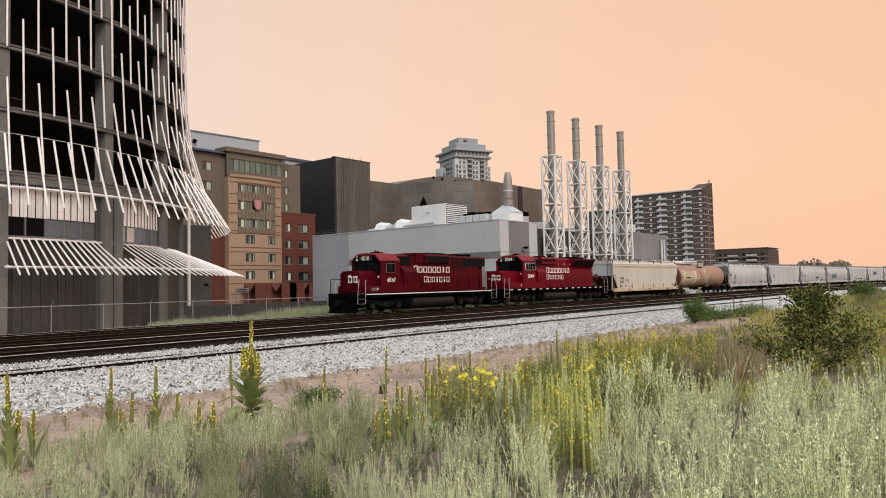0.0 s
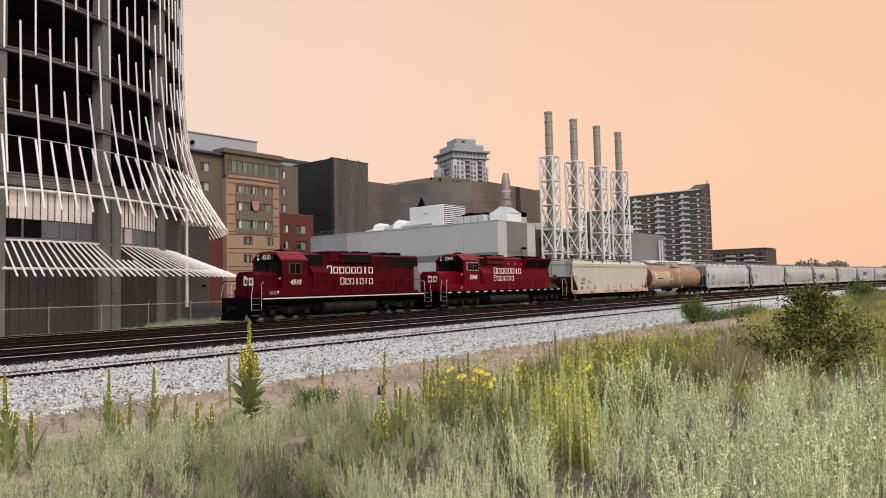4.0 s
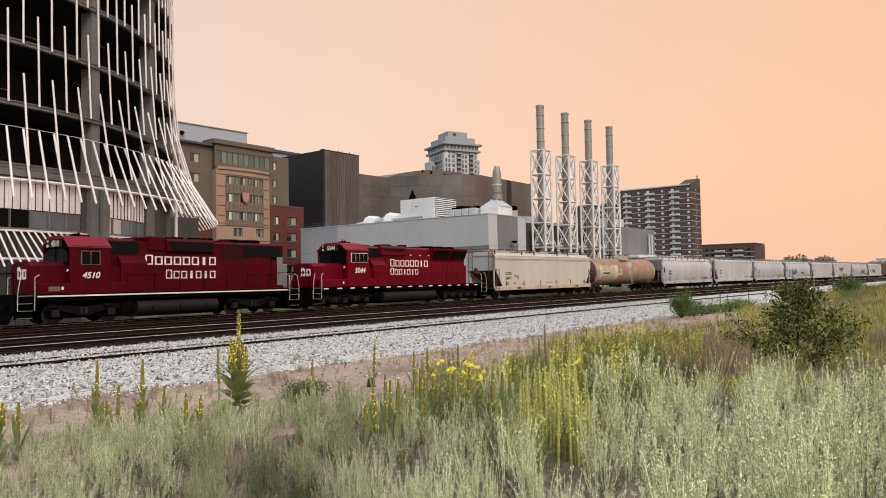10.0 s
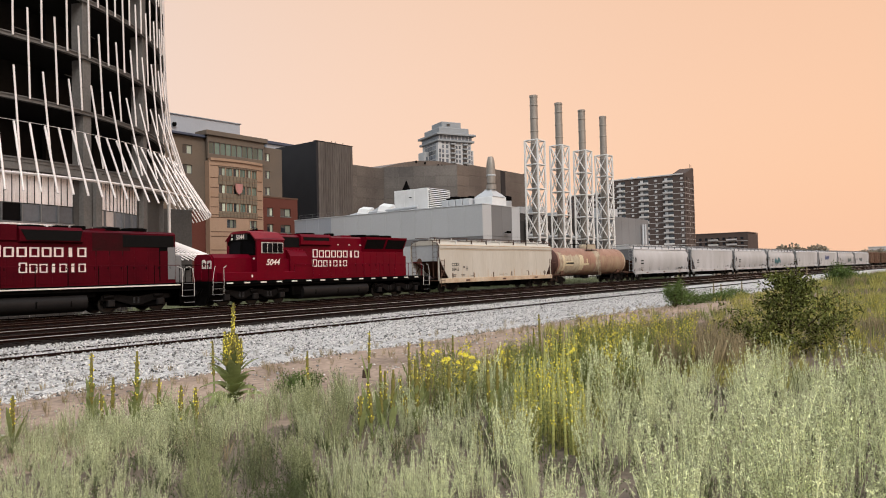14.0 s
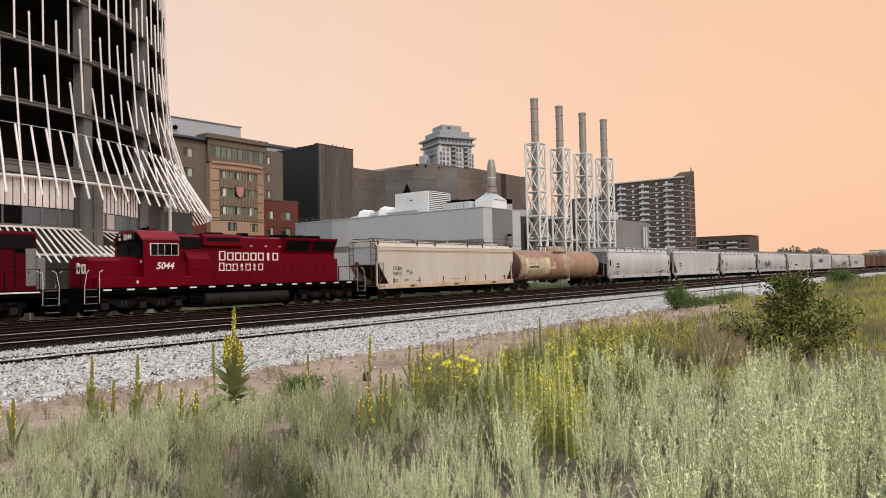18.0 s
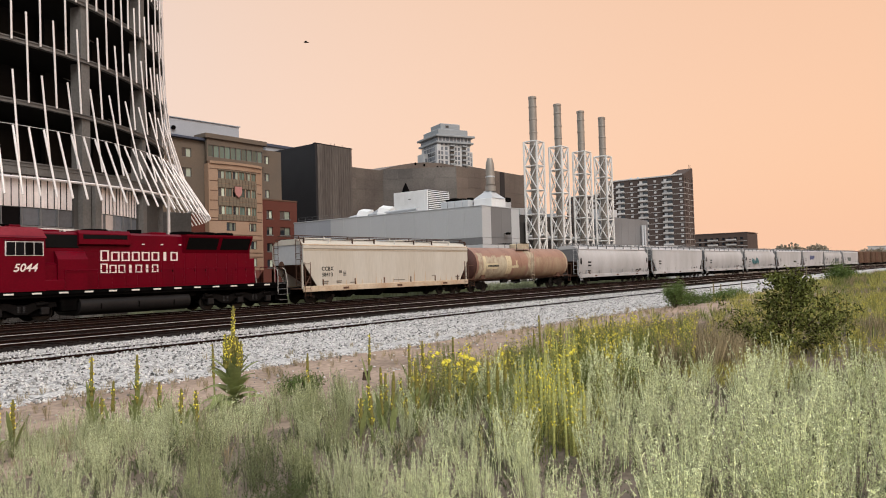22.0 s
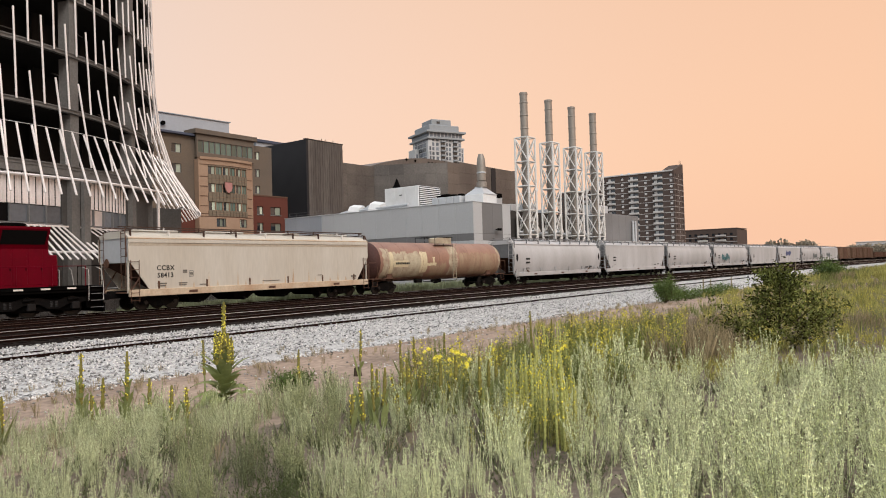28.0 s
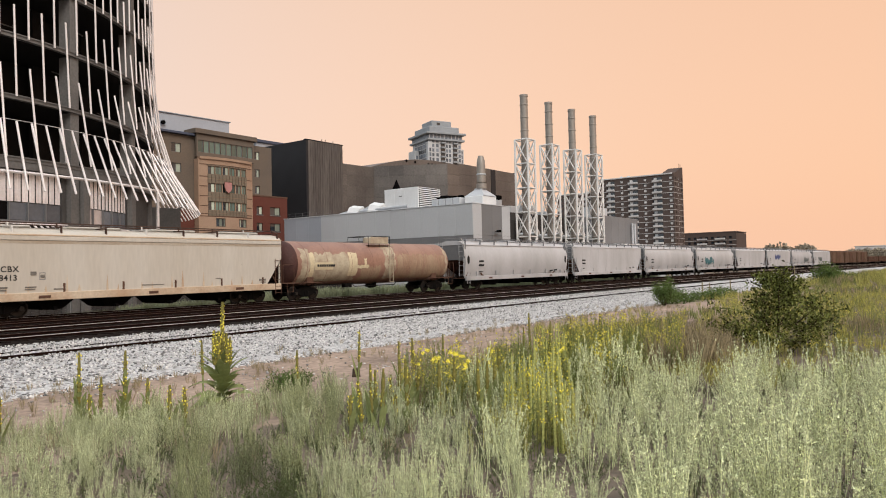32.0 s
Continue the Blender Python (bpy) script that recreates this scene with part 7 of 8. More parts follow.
def place_at(t):
    for (t0, s0), (t1, s1) in zip(S_ROWS, S_ROWS[1:]):
        if t <= t1:
            return s0 + (s1 - s0) * (t - t0) / (t1 - t0)
    return S_ROWS[-1][1]


def motions():
    for ob, off in TRAIN:
        walk(ob, [(t, on_line(s + off)) for t, s in S_ROWS])
    steps = [i * 32 / 84 for i in range(85)]
    for w, x, r in WHEELSETS:
        walk(w, [(t, Matrix.Translation((x, 0, r)) @ Euler((0, place_at(t) / r, 0)).to_matrix().to_4x4()) for t in steps])
    gull_motion()


# ---- plants ----
M_SAGE = leafy("silver_sage_leaf", (0.55, 0.575, 0.355), 0.7, 0.9, 0.1)
M_SAGE_B = leafy("pale_silver_sage_leaf", (0.675, 0.705, 0.435), 0.6, 0.9, 0.1)
M_SAGE_D = leafy("grey_green_sage_leaf", (0.35, 0.37, 0.20), 0.7, 0.9, 0.1)
# Green leaf colour, darkened to carry the shade of the hollow.
M_WORM = leafy("wormwood_shade_leaf", (0.215, 0.235, 0.125), 0.6)
M_GREEN = leafy("green_weed_leaf", (0.22, 0.25, 0.085), 0.45)
M_YGREEN = leafy("yellow_green_weed_leaf", (0.44, 0.415, 0.135), 0.5)
M_YELLOW = mat("yellow_flower", (0.80, 0.70, 0.10), 0.6, 0, 0.1, 3, 20, 0, (0.72, 0.62, 0.06), 0.4, island=0.25)
M_STALK = mat("yellow_green_seed_stalk", (0.42, 0.425, 0.15), 0.8, 0, 0.3, 8, 60, 0.4, (0.30, 0.31, 0.09), 0.6)
M_DRY = leafy("dry_straw", (0.36, 0.295, 0.18), 0.4)
M_BUSHLEAF = leafy("dark_shrub_leaf", (0.125, 0.14, 0.038), 0.9)
M_SHRUBLEAF = leafy("mid_green_shrub_leaf", (0.115, 0.165, 0.05), 0.5)
M_BARK = mat("brown_woody_stem", (0.07, 0.05, 0.035), 0.9, 0, 0.2, 3, 30, 0.3)
M_MULLEIN = leafy("felted_mullein_leaf", (0.26, 0.295, 0.12), 0.4)
M_SPIKE = mat("olive_seed_spike", (0.17, 0.155, 0.05), 0.8, 0, 0.35, 8, 60, 0.4, (0.32, 0.27, 0.06), 0.6)
# Foliage colour lightened to carry the haze of distance.
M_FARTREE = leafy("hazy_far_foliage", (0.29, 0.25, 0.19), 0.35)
VIEW = radians(38.2)


def field(z, u):
    """A place on the ground from depth along the view and sideways slope."""
    x, y = math.cos(VIEW) * z + math.sin(VIEW) * u * z, math.sin(VIEW) * z - math.cos(VIEW) * u * z
    return x, y


def ground_z(y):
    return float(np.interp(y, [-40, -6, 2, 8, 12.5, 22], [0.2, 0.1, 0.02, -0.1, -0.16, -0.12]))


class Leaves:
    """Triangles for leaves and stems, kept as arrays."""

    def __init__(self, seed):
        self.v, self.f, self.r = [], [], np.random.default_rng(seed)

    def blade(self, p, way, length, width, droop=0.0):
        """A thin pointed leaf from p along way."""
        way = np.asarray(way, float)
        way = way / (np.linalg.norm(way) + 1e-9)
        side = np.cross(way, self.r.normal(size=3))
        side = side / (np.linalg.norm(side) + 1e-9) * width / 2
        q = np.asarray(p) + way * length * 0.5
        e = np.asarray(p) + way * length - np.array([0, 0, droop * length])
        k = len(self.v)
        self.v += [p, q + side, e, q - side]
        self.f += [(k, k + 1, k + 2), (k, k + 2, k + 3)]

    def tri(self, p, way, length, width):
        way = np.asarray(way, float)
        way = way / (np.linalg.norm(way) + 1e-9)
        side = np.cross(way, self.r.normal(size=3))
        side = side / (np.linalg.norm(side) + 1e-9) * width / 2
        k = len(self.v)
        self.v += [np.asarray(p) + side, np.asarray(p) - side, np.asarray(p) + way * length]
        self.f += [(k, k + 1, k + 2)]

    def stem(self, pts, r0, r1):
        k, n = len(self.v), len(pts)
        for i, p in enumerate(pts):
            r = r0 + (r1 - r0) * i / (n - 1)
            for a in (0, 2.094, 4.189):
                self.v.append((p[0] + math.cos(a) * r, p[1] + math.sin(a) * r, p[2]))
        for i in range(n - 1):
            for j in range(3):
                a, b = k + i * 3 + j, k + i * 3 + (j + 1) % 3
                self.f += [(a, b, b + 3), (a, b + 3, a + 3)]

    def arrays(self):
        return np.array(self.v, float), np.array(self.f, int)


def many(name, material, templates, places, label, kind="stuff", fine=None):
    """Copies of several templates joined into one mesh; places: x, y, z, size, turn, tall. Fine templates serve the places near the origin."""
    vs, fs, k = [], [], 0
    near = [q for q in places if fine and math.hypot(q[0], q[1]) < 6.6]
    rest = [q for q in places if not (fine and math.hypot(q[0], q[1]) < 6.6)]
    lots = [(t, rest[i::len(templates)]) for i, t in enumerate(templates)] + [(t, near[i::len(fine)]) for i, t in enumerate(fine or [])]
    for (tv, tf), q in lots:
        if not len(q):
            continue
        q = np.asarray(q, float)
        c, s = np.cos(q[:, 4:5]), np.sin(q[:, 4:5])
        x = (tv[:, 0] * c - tv[:, 1] * s) * q[:, 3:4] + q[:, 0:1]
        y = (tv[:, 0] * s + tv[:, 1] * c) * q[:, 3:4] + q[:, 1:2]
        z = tv[:, 2] * q[:, 3:4] * q[:, 5:6] + q[:, 2:3]
        v = np.stack([x, y, z], -1).reshape(-1, 3)
        f = (tf[None] + (np.arange(len(q)) * len(tv))[:, None, None]).reshape(-1, 3) + k
        vs.append(v)
        fs.append(f)
        k += len(v)
    return numpy_mesh(name, material, np.concatenate(vs), np.concatenate(fs), label, kind)


def sage_clump(seed, stems=9, sprigs=20, leaves=7, spread=0.20, size=0.90):
    """An upright feathery clump, one unit tall: stems with side sprigs of small leaves, shorter towards the tip."""
    L = Leaves(seed)
    r = L.r
    for s in range(stems):
        a, d = r.uniform(0, 6.283), spread * math.sqrt(r.uniform(0, 1))
        b = np.array([math.cos(a) * d * 0.45, math.sin(a) * d * 0.45, 0.0])
        h = r.uniform(0.5, 1.0) * (1 - 0.25 * d / spread)
        lean = np.array([math.cos(a), math.sin(a), 0]) * d * r.uniform(0.5, 1.1) + r.normal(0, 0.04, 3) * [1, 1, 0]
        at = lambda t: b + lean * t * t + np.array([0, 0, h * t])
        L.stem([at(t) for t in (0, 0.35, 0.7, 1.0)], 0.004, 0.0015)
        for i in range(sprigs):
            t = 0.16 + 0.84 * (i + r.uniform(0, 1)) / sprigs
            g = i * 2.4 + r.uniform(-0.5, 0.5)
            out = np.array([math.cos(g), math.sin(g), 0])
            ln = (0.10 * (1 - t) ** 1.4 + 0.016) * r.uniform(0.6, 1.25)
            way = out * r.uniform(0.32, 0.65) + np.array([0, 0, 1.0])
            for k in range(leaves):
                w = (k + r.uniform(0, 1)) / leaves
                p = at(t) + way * ln * w + r.normal(0, 0.0045, 3)
                L.tri(p, way * 0.6 + r.normal(0, 0.55, 3), r.uniform(0.014, 0.027) * size, r.uniform(0.007, 0.012) * size)
    return L.arrays()


def tuft_low(seed, blades=30):
    """A low spreading tuft of short leaves."""
    L = Leaves(seed)
    r = L.r
    for i in range(blades):
        a, d = r.uniform(0, 6.283), r.uniform(0, 0.35)
        L.blade(np.array([math.cos(a) * d, math.sin(a) * d, 0]), (math.cos(a) * r.uniform(0.2, 1.2), math.sin(a) * r.uniform(0.2, 1.2), 1), r.uniform(0.5, 1.0), 0.028, 0.2)
    return L.arrays()


SAGES = [sage_clump(100 + i) for i in range(6)]
SAGES_FINE = [sage_clump(120 + i, 10, 24, 9, 0.20, 0.70) for i in range(6)]
rng = np.random.default_rng(5)


def sage_height(u, z):
    """How tall the sage stands: high on the right, low towards the path on the left."""
    return float(np.interp(u, [-0.7, -0.4, -0.15, 0.05, 0.2, 0.4, 0.7], [0.44, 0.55, 0.68, 0.80, 0.96, 1.04, 1.0]))


light_p, silver_p, dark_p, green_p = [], [], [], []
placed = []
for i in range(5200):
    z, u = math.sqrt(rng.uniform(3.6 ** 2, 11.3 ** 2)), rng.uniform(-0.74, 0.72)
    back = float(np.interp(u, [-0.76, -0.55, -0.46, -0.40, -0.33, -0.27, -0.1, 0.1, 0.3, 0.7], [8.4, 8.5, 8.9, 9.2, 9.4, 9.8, 11.1, 11.2, 10.7, 10.6])) + (0.6 if u > -0.5 else 0.2) * noise.noise((u * 14, z, 4.4))
    if z > back:
        continue
    x, y = field(z, u)
    apart = 0.36 if u < -0.31 else 0.46 if u < -0.05 else 0.60
    if any((x - a) ** 2 + (y - b) ** 2 < apart * apart for a, b in placed):
        continue
    if (u + 0.205) ** 2 / 0.0018 + (z - 5.6) ** 2 / 1.0 < 1 or (u - 0.03) ** 2 / 0.0012 + (z - 6.6) ** 2 / 0.2 < 1 or (u - 0.15) ** 2 / 0.0020 + (z - 7.5) ** 2 / 1.2 < 1 or (u + 0.105) ** 2 / 0.0007 + (z - 7.9) ** 2 / 0.5 < 1 or (u + 0.04) ** 2 / 0.0004 + (z - 7.9) ** 2 / 0.4 < 1:
        continue
    placed.append((x, y))
    h = sage_height(u, z) * (1 + 0.55 * noise.noise((x * 1.1, y * 1.1, 9.0))) * rng.uniform(0.85, 1.15)
    if u > 0.3 and z > back - 2.5:
        h *= 0.78
    h *= 1 - 0.4 * math.exp(-((u + 0.08) / 0.07) ** 2 - ((z - 7.4) / 0.9) ** 2) - 0.28 * math.exp(-((u - 0.15) / 0.05) ** 2 - ((z - 6.2) / 0.9) ** 2)
    # Lowered in the hollows, where duller leaves stand for shade.
    pale = 1.2 * noise.noise((x * 0.6, y * 0.6, 5.5)) + 0.20 + 1.6 * max(u - 0.06, 0) - 0.6 * math.exp(-((u + 0.15) / 0.09) ** 2) + (0.9 if u < -0.36 else 0) + (0.7 if -0.03 < u < 0.16 and z < 6.8 else 0) - (1.0 if z < 8.3 and -0.36 < u < -0.14 else 0)
    kind_p = (silver_p if u + 0.25 * noise.noise((x * 0.4, y * 0.4, 3.3)) > 0.1 or (z < 6.8 and u > -0.06) else light_p) if pale > rng.uniform(-0.18, 0.18) else dark_p
    # Here the shade is put in by darker leaf colours.
    if 4.6 < z < 8.2 and -0.31 < u < -0.155:
        kind_p, h = (green_p if rng.uniform() < 0.5 else dark_p), h * 0.88
    h = min(h, 1.2 * sage_height(u, z))
    for k in range(rng.integers(5, 8)):
        a, q = rng.uniform(0, 6.283), math.sqrt(rng.uniform(0, 1))
        d = q * apart * 0.46
        kind_p.append((x + math.cos(a) * d, y + math.sin(a) * d, ground_z(y) - 0.03, h * (1.14 - 0.5 * q * q) * rng.uniform(0.82, 1.08), rng.uniform(0, 6.28), rng.uniform(0.95, 1.1)))
# Added low layer, its leaf colour dark to put shade into the gaps.
M_UNDER = leafy("undergrowth_shade_leaf", (0.115, 0.138, 0.06), 0.5)
UNDER = [sage_clump(400 + i, 6, 9, 4, 0.55, 2.6) for i in range(4)]
low_p = []
for i in range(1250):
    z, u = math.sqrt(rng.uniform(3.4 ** 2, 11.6 ** 2)), rng.uniform(-0.76, 0.74)
    if z > float(np.interp(u, [-0.76, -0.55, -0.46, -0.40, -0.33, -0.27, -0.1, 0.1, 0.3, 0.7], [8.2, 8.3, 8.6, 8.9, 9.2, 9.5, 10.7, 11.2, 11.6, 11.6])) - 0.4:
        continue
    x, y = field(z, u)
    low_p.append((x, y, ground_z(y) - 0.02, rng.uniform(0.18, 0.34), rng.uniform(0, 6.28), 1.0))
for i in range(215):
    u = rng.uniform(-0.72, -0.16)
    z = float(np.interp(u, [-0.72, -0.56, -0.46, -0.27, -0.1], [8.3, 8.4, 8.8, 9.6, 10.6])) + rng.uniform(-0.2, 1.1) ** 2 * 1.1
    x, y = field(z, u)
    (light_p if i % 3 else dark_p).append((x, y, ground_z(y) - 0.03, rng.uniform(0.22, 0.5), rng.uniform(0, 6.28), 1.0))
# Extra dark clumps stand in for the shade in a bare gap.
for i in range(90):
    x, y = field(5.9 + rng.normal(0, 0.4), -0.205 + rng.normal(0, 0.025))
    low_p.append((x, y, ground_z(y) - 0.02, rng.uniform(0.16, 0.3), rng.uniform(0, 6.28), 1.0))
edge_rng = np.random.default_rng(77)
for i in range(80):
    u = edge_rng.uniform(-0.54, -0.12)
    z = float(np.interp(u, [-0.54, -0.46, -0.27, -0.1], [8.5, 8.9, 9.6, 10.6])) + edge_rng.uniform(-0.5, 0.9)
    x, y = field(z, u)
    (light_p if i % 3 else dark_p).append((x, y, ground_z(y) - 0.03, edge_rng.uniform(0.4, 0.68), edge_rng.uniform(0, 6.28), 1.05))
many("undergrowth", M_UNDER, UNDER, low_p, "low undergrowth added beneath the sagebrush, darkened for the shade in the gaps")
many("sagebrush", M_SAGE, SAGES, light_p, "silver-green feathery sagebrush covering the bank", fine=SAGES_FINE)
many("silver_sagebrush", M_SAGE_B, SAGES, silver_p, "pale silver sagebrush in tall feathery plumes", fine=SAGES_FINE)
many("green_wormwood", M_WORM, SAGES, green_p, "green feathery wormwood, its leaves darkened for the shade between paler sagebrush", fine=SAGES_FINE)
many("dark_sagebrush", M_SAGE_D, SAGES, dark_p, "duller grey-green sagebrush mixed into the bank", fine=SAGES_FINE)


# the same growth goes on round the place where the viewer stands
margin = []
for i in range(900):
    a, d = rng.uniform(0, 6.283), rng.uniform(2.6, 16)
    x, y = math.cos(a) * d, math.sin(a) * d
    if abs((a - VIEW + math.pi) % (2 * math.pi) - math.pi) < radians(38) or y > 9.2:
        continue
    margin.append((x, y, ground_z(y) - 0.03, rng.uniform(0.4, 0.8), rng.uniform(0, 6.28), 1.0))
many("sagebrush_margin", M_SAGE_D, [tuft_low(410 + i) for i in range(4)], margin, "grey-green sagebrush continuing round the bank")


def weed(seed, flowers, leaves=26, stems=7, spread=0.16):
    """Slender upright weeds with narrow leaves; the flowers come as a mesh of their own."""
    L, F = Leaves(seed), Leaves(seed + 1)
    r = L.r
    for s in range(stems):
        a, d = r.uniform(0, 6.283), spread * math.sqrt(r.uniform(0, 1))
        b = np.array([math.cos(a) * d, math.sin(a) * d, 0.0])
        h = r.uniform(0.6, 1.0)
        lean = r.normal(0, 0.07, 3) * [1, 1, 0]
        at = lambda t: b + lean * t * t + np.array([0, 0, h * t])
        L.stem([at(t) for t in (0, 0.35, 0.7, 1.0)], 0.006, 0.002)
        for i in range(leaves):
            t = r.uniform(0.08, 0.95)
            g = r.uniform(0, 6.283)
            L.blade(at(t), (math.cos(g), math.sin(g), r.uniform(0.3, 1.4)), r.uniform(0.05, 0.13) * (1.1 - 0.6 * t), r.uniform(0.008, 0.016), 0.15)
        for i in range(flowers):
            t = 0.72 + 0.3 * r.uniform(0, 1)
            g, o = r.uniform(0, 6.283), r.uniform(0.0, 0.07)
            p = at(t) + np.array([math.cos(g) * o, math.sin(g) * o, r.uniform(-0.01, 0.02)])
            for q in range(4):
                F.tri(p, r.normal(0, 1, 3), r.uniform(0.02, 0.036), 0.025)
    return L.arrays(), F.arrays()


WEEDS = [weed(200 + 2 * i, 2) for i in range(4)]
WEEDS_FAR = [weed(240 + 2 * i, 2, 13, 5) for i in range(4)]
flower_p, weed_p, stalk_p = [], [], []
for i in range(520):
    k = i % 3
    if k == 0:
        z, u = rng.uniform(12.5, 19), rng.uniform(0.19, 0.36)
    elif k == 1:
        z, u = rng.uniform(9.5, 13.5), rng.uniform(-0.04, 0.10)
    else:
        z, u = rng.uniform(9.5, 14), rng.uniform(0.10, 0.30)
    x, y = field(z, u)
    if y > 11.6:
        continue
    if k == 1 and i % 2:
        continue
    h = rng.uniform(0.55, 0.95) if k != 1 else rng.uniform(0.4, 0.85)
    (flower_p if rng.uniform() < (0.5 if k < 2 else 0.22) else weed_p).append((x, y, ground_z(y) - 0.02, h, rng.uniform(0, 6.28), 1.0))
for i in range(7):
    x, y = field(6.95 + rng.normal(0, 0.12), -0.19 + rng.normal(0, 0.012))
    weed_p.append((x, y, ground_z(y) - 0.02, rng.uniform(0.16, 0.26), rng.uniform(0, 6.28), 1.0))
for i in range(46):
    x, y = field(rng.uniform(7.0, 9.6), rng.normal(0.155, 0.032))
    (weed_p if i % 4 == 0 else flower_p if i % 4 == 2 else stalk_p).append((x, y, ground_z(y) - 0.02, rng.uniform(0.4, 0.75), rng.uniform(0, 6.28), 1.0))
many("flowering_weeds", M_YGREEN, [w[0] for w in WEEDS], flower_p, "yellow-green flowering weeds at the edge of the path")
many("leafy_weeds", M_YGREEN, [w[0] for w in WEEDS], stalk_p, "leafy yellow-green weeds among the tall stalks")
many("yellow_blossom", M_YELLOW, [w[1] for w in WEEDS], flower_p, "small bright yellow blossoms on the weeds")
many("green_weeds", M_GREEN, [w[0] for w in WEEDS], weed_p, "slender green weeds between the sagebrush")


def tuft(seed, blades=16, spread=0.10, bend=0.35):
    L = Leaves(seed)
    r = L.r
    for i in range(blades):
        a, d = r.uniform(0, 6.283), spread * r.uniform(0, 1)
        p = np.array([math.cos(a) * d, math.sin(a) * d, 0])
        way = np.array([math.cos(a) * bend * r.uniform(0.2, 1), math.sin(a) * bend * r.uniform(0.2, 1), 1])
        L.blade(p, way, r.uniform(0.6, 1.05), 0.022, 0.12)
    return L.arrays()


TUFTS = [tuft(300 + i) for i in range(5)]
meadow, meadow_g, straw = [], [], []
for i in range(9000):
    x = 8 + 150 * rng.uniform(0, 1) ** 1.7
    lo, hi = x * math.tan(radians(2.0)), min(line_y(x, 11.8), x * math.tan(radians(38.2 - 8)))
    if hi <= lo:
        continue
    y = rng.uniform(lo, hi)
    d = math.hypot(x, y)
    if d < 11.5 or (20 < x < 39 and y > 8.9 + 0.7 * noise.noise((x * 0.4, y * 0.4, 7.0)) and rng.uniform() < 0.93):
        continue
    w = noise.noise((x * 0.12, y * 0.3, 1.0)) + 0.4 * noise.noise((x * 0.6, y * 0.6, 4.0))
    q = (x, y, ground_z(y) - 0.02, rng.uniform(0.3, 0.75) * (0.68 if d < 18 else 0.9 if d < 60 else 1.6), rng.uniform(0, 6.28), 1.0)
    (straw if (w < -0.42 or (12 < x < 24 and 4.6 < y < 8.5 and rng.uniform() < 0.7)) else meadow_g if w < -0.12 else meadow).append(q)
herbs = [(*q[:3], q[3] * 0.85, *q[4:]) for q in meadow + meadow_g[::2] if math.hypot(q[0], q[1]) < 60][::4]
meadow_g, weed_far = meadow_g[::2], []
for i in range(620):
    x = rng.uniform(14.5, 40)
    y = rng.uniform(x * math.tan(radians(4)), x * math.tan(radians(16)))
    (herbs if i % 3 else weed_far).append((x, y, ground_z(y) - 0.02, rng.uniform(0.35, 0.7), rng.uniform(0, 6.28), 1.0))
many("meadow_weeds", M_GREEN, [w[0] for w in WEEDS_FAR], weed_far, "green leafy weeds filling the meadow")
many("meadow_herbs", M_YGREEN, [w[0] for w in WEEDS_FAR], herbs, "leafy yellow-green herbs of the meadow")
meadow = meadow[::2]
many("meadow_grass", M_YGREEN, TUFTS, meadow, "tall yellow-green meadow growth beyond the sagebrush")
many("green_grass", M_GREEN, TUFTS, meadow_g, "green grass tufts in the meadow")
for i in range(500):
    x, y = rng.uniform(2, 34), 12.3 + rng.normal(0, 0.9)
    straw.append((x, y, ground_z(y) - 0.02, rng.uniform(0.12, 0.34), rng.uniform(0, 6.28), 1.0))
for i in range(110):
    z, u = rng.uniform(7.5, 12), rng.uniform(-0.66, 0.12)
    x, y = field(z, u)
    if y < 10.6:
        straw.append((x, y, ground_z(y) - 0.02, rng.uniform(0.15, 0.36), rng.uniform(0, 6.28), 1.0))
for i in range(150):
    z, u = rng.uniform(12.3, 15.5), rng.uniform(0.315, 0.425)
    x, y = field(z, u)
    straw.append((x, y, ground_z(y) - 0.02, rng.uniform(0.5, 0.86), rng.uniform(0, 6.28), 1.0))
for i in range(130):
    x, y = field(rng.uniform(9.6, 15.5), rng.uniform(-0.02, 0.30))
    if y < 10.8:
        straw.append((x, y, ground_z(y) - 0.02, rng.uniform(0.4, 0.72), rng.uniform(0, 6.28), 1.0))
many("dry_straw", M_DRY, TUFTS, straw, "dry straw-coloured grass along the path")
# yellow dots through the meadow
dots = [(q[0], q[1], q[2], q[3] * 0.9, q[4], 1.0) for q in herbs]
many("meadow_blossom", M_YELLOW, [WEEDS_FAR[0][1]], dots[:700] + dots[-413:], "scattered yellow blossoms over the meadow")
# grass strip behind the tracks
back = []
for i in range(5000):
    x = rng.uniform(20.5, 110)
    y = rng.uniform(40.6, 44.5) if x < 27 else rng.uniform(40.8, 46.3)
    back.append((x, line_y(x, y), -0.72 + (0.25 if y < 41.4 else 0), rng.uniform(0.5, 1.05) * (0.6 if x < 24 else 1.0 if x < 34 else 1.55), rng.uniform(0, 6.28), 1.0))
M_VERGE = leafy("dull_olive_verge_grass", (0.40, 0.43, 0.27), 0.4)
many("trackside_grass", M_VERGE, TUFTS, back, "grey-green grass along the fence behind the tracks")


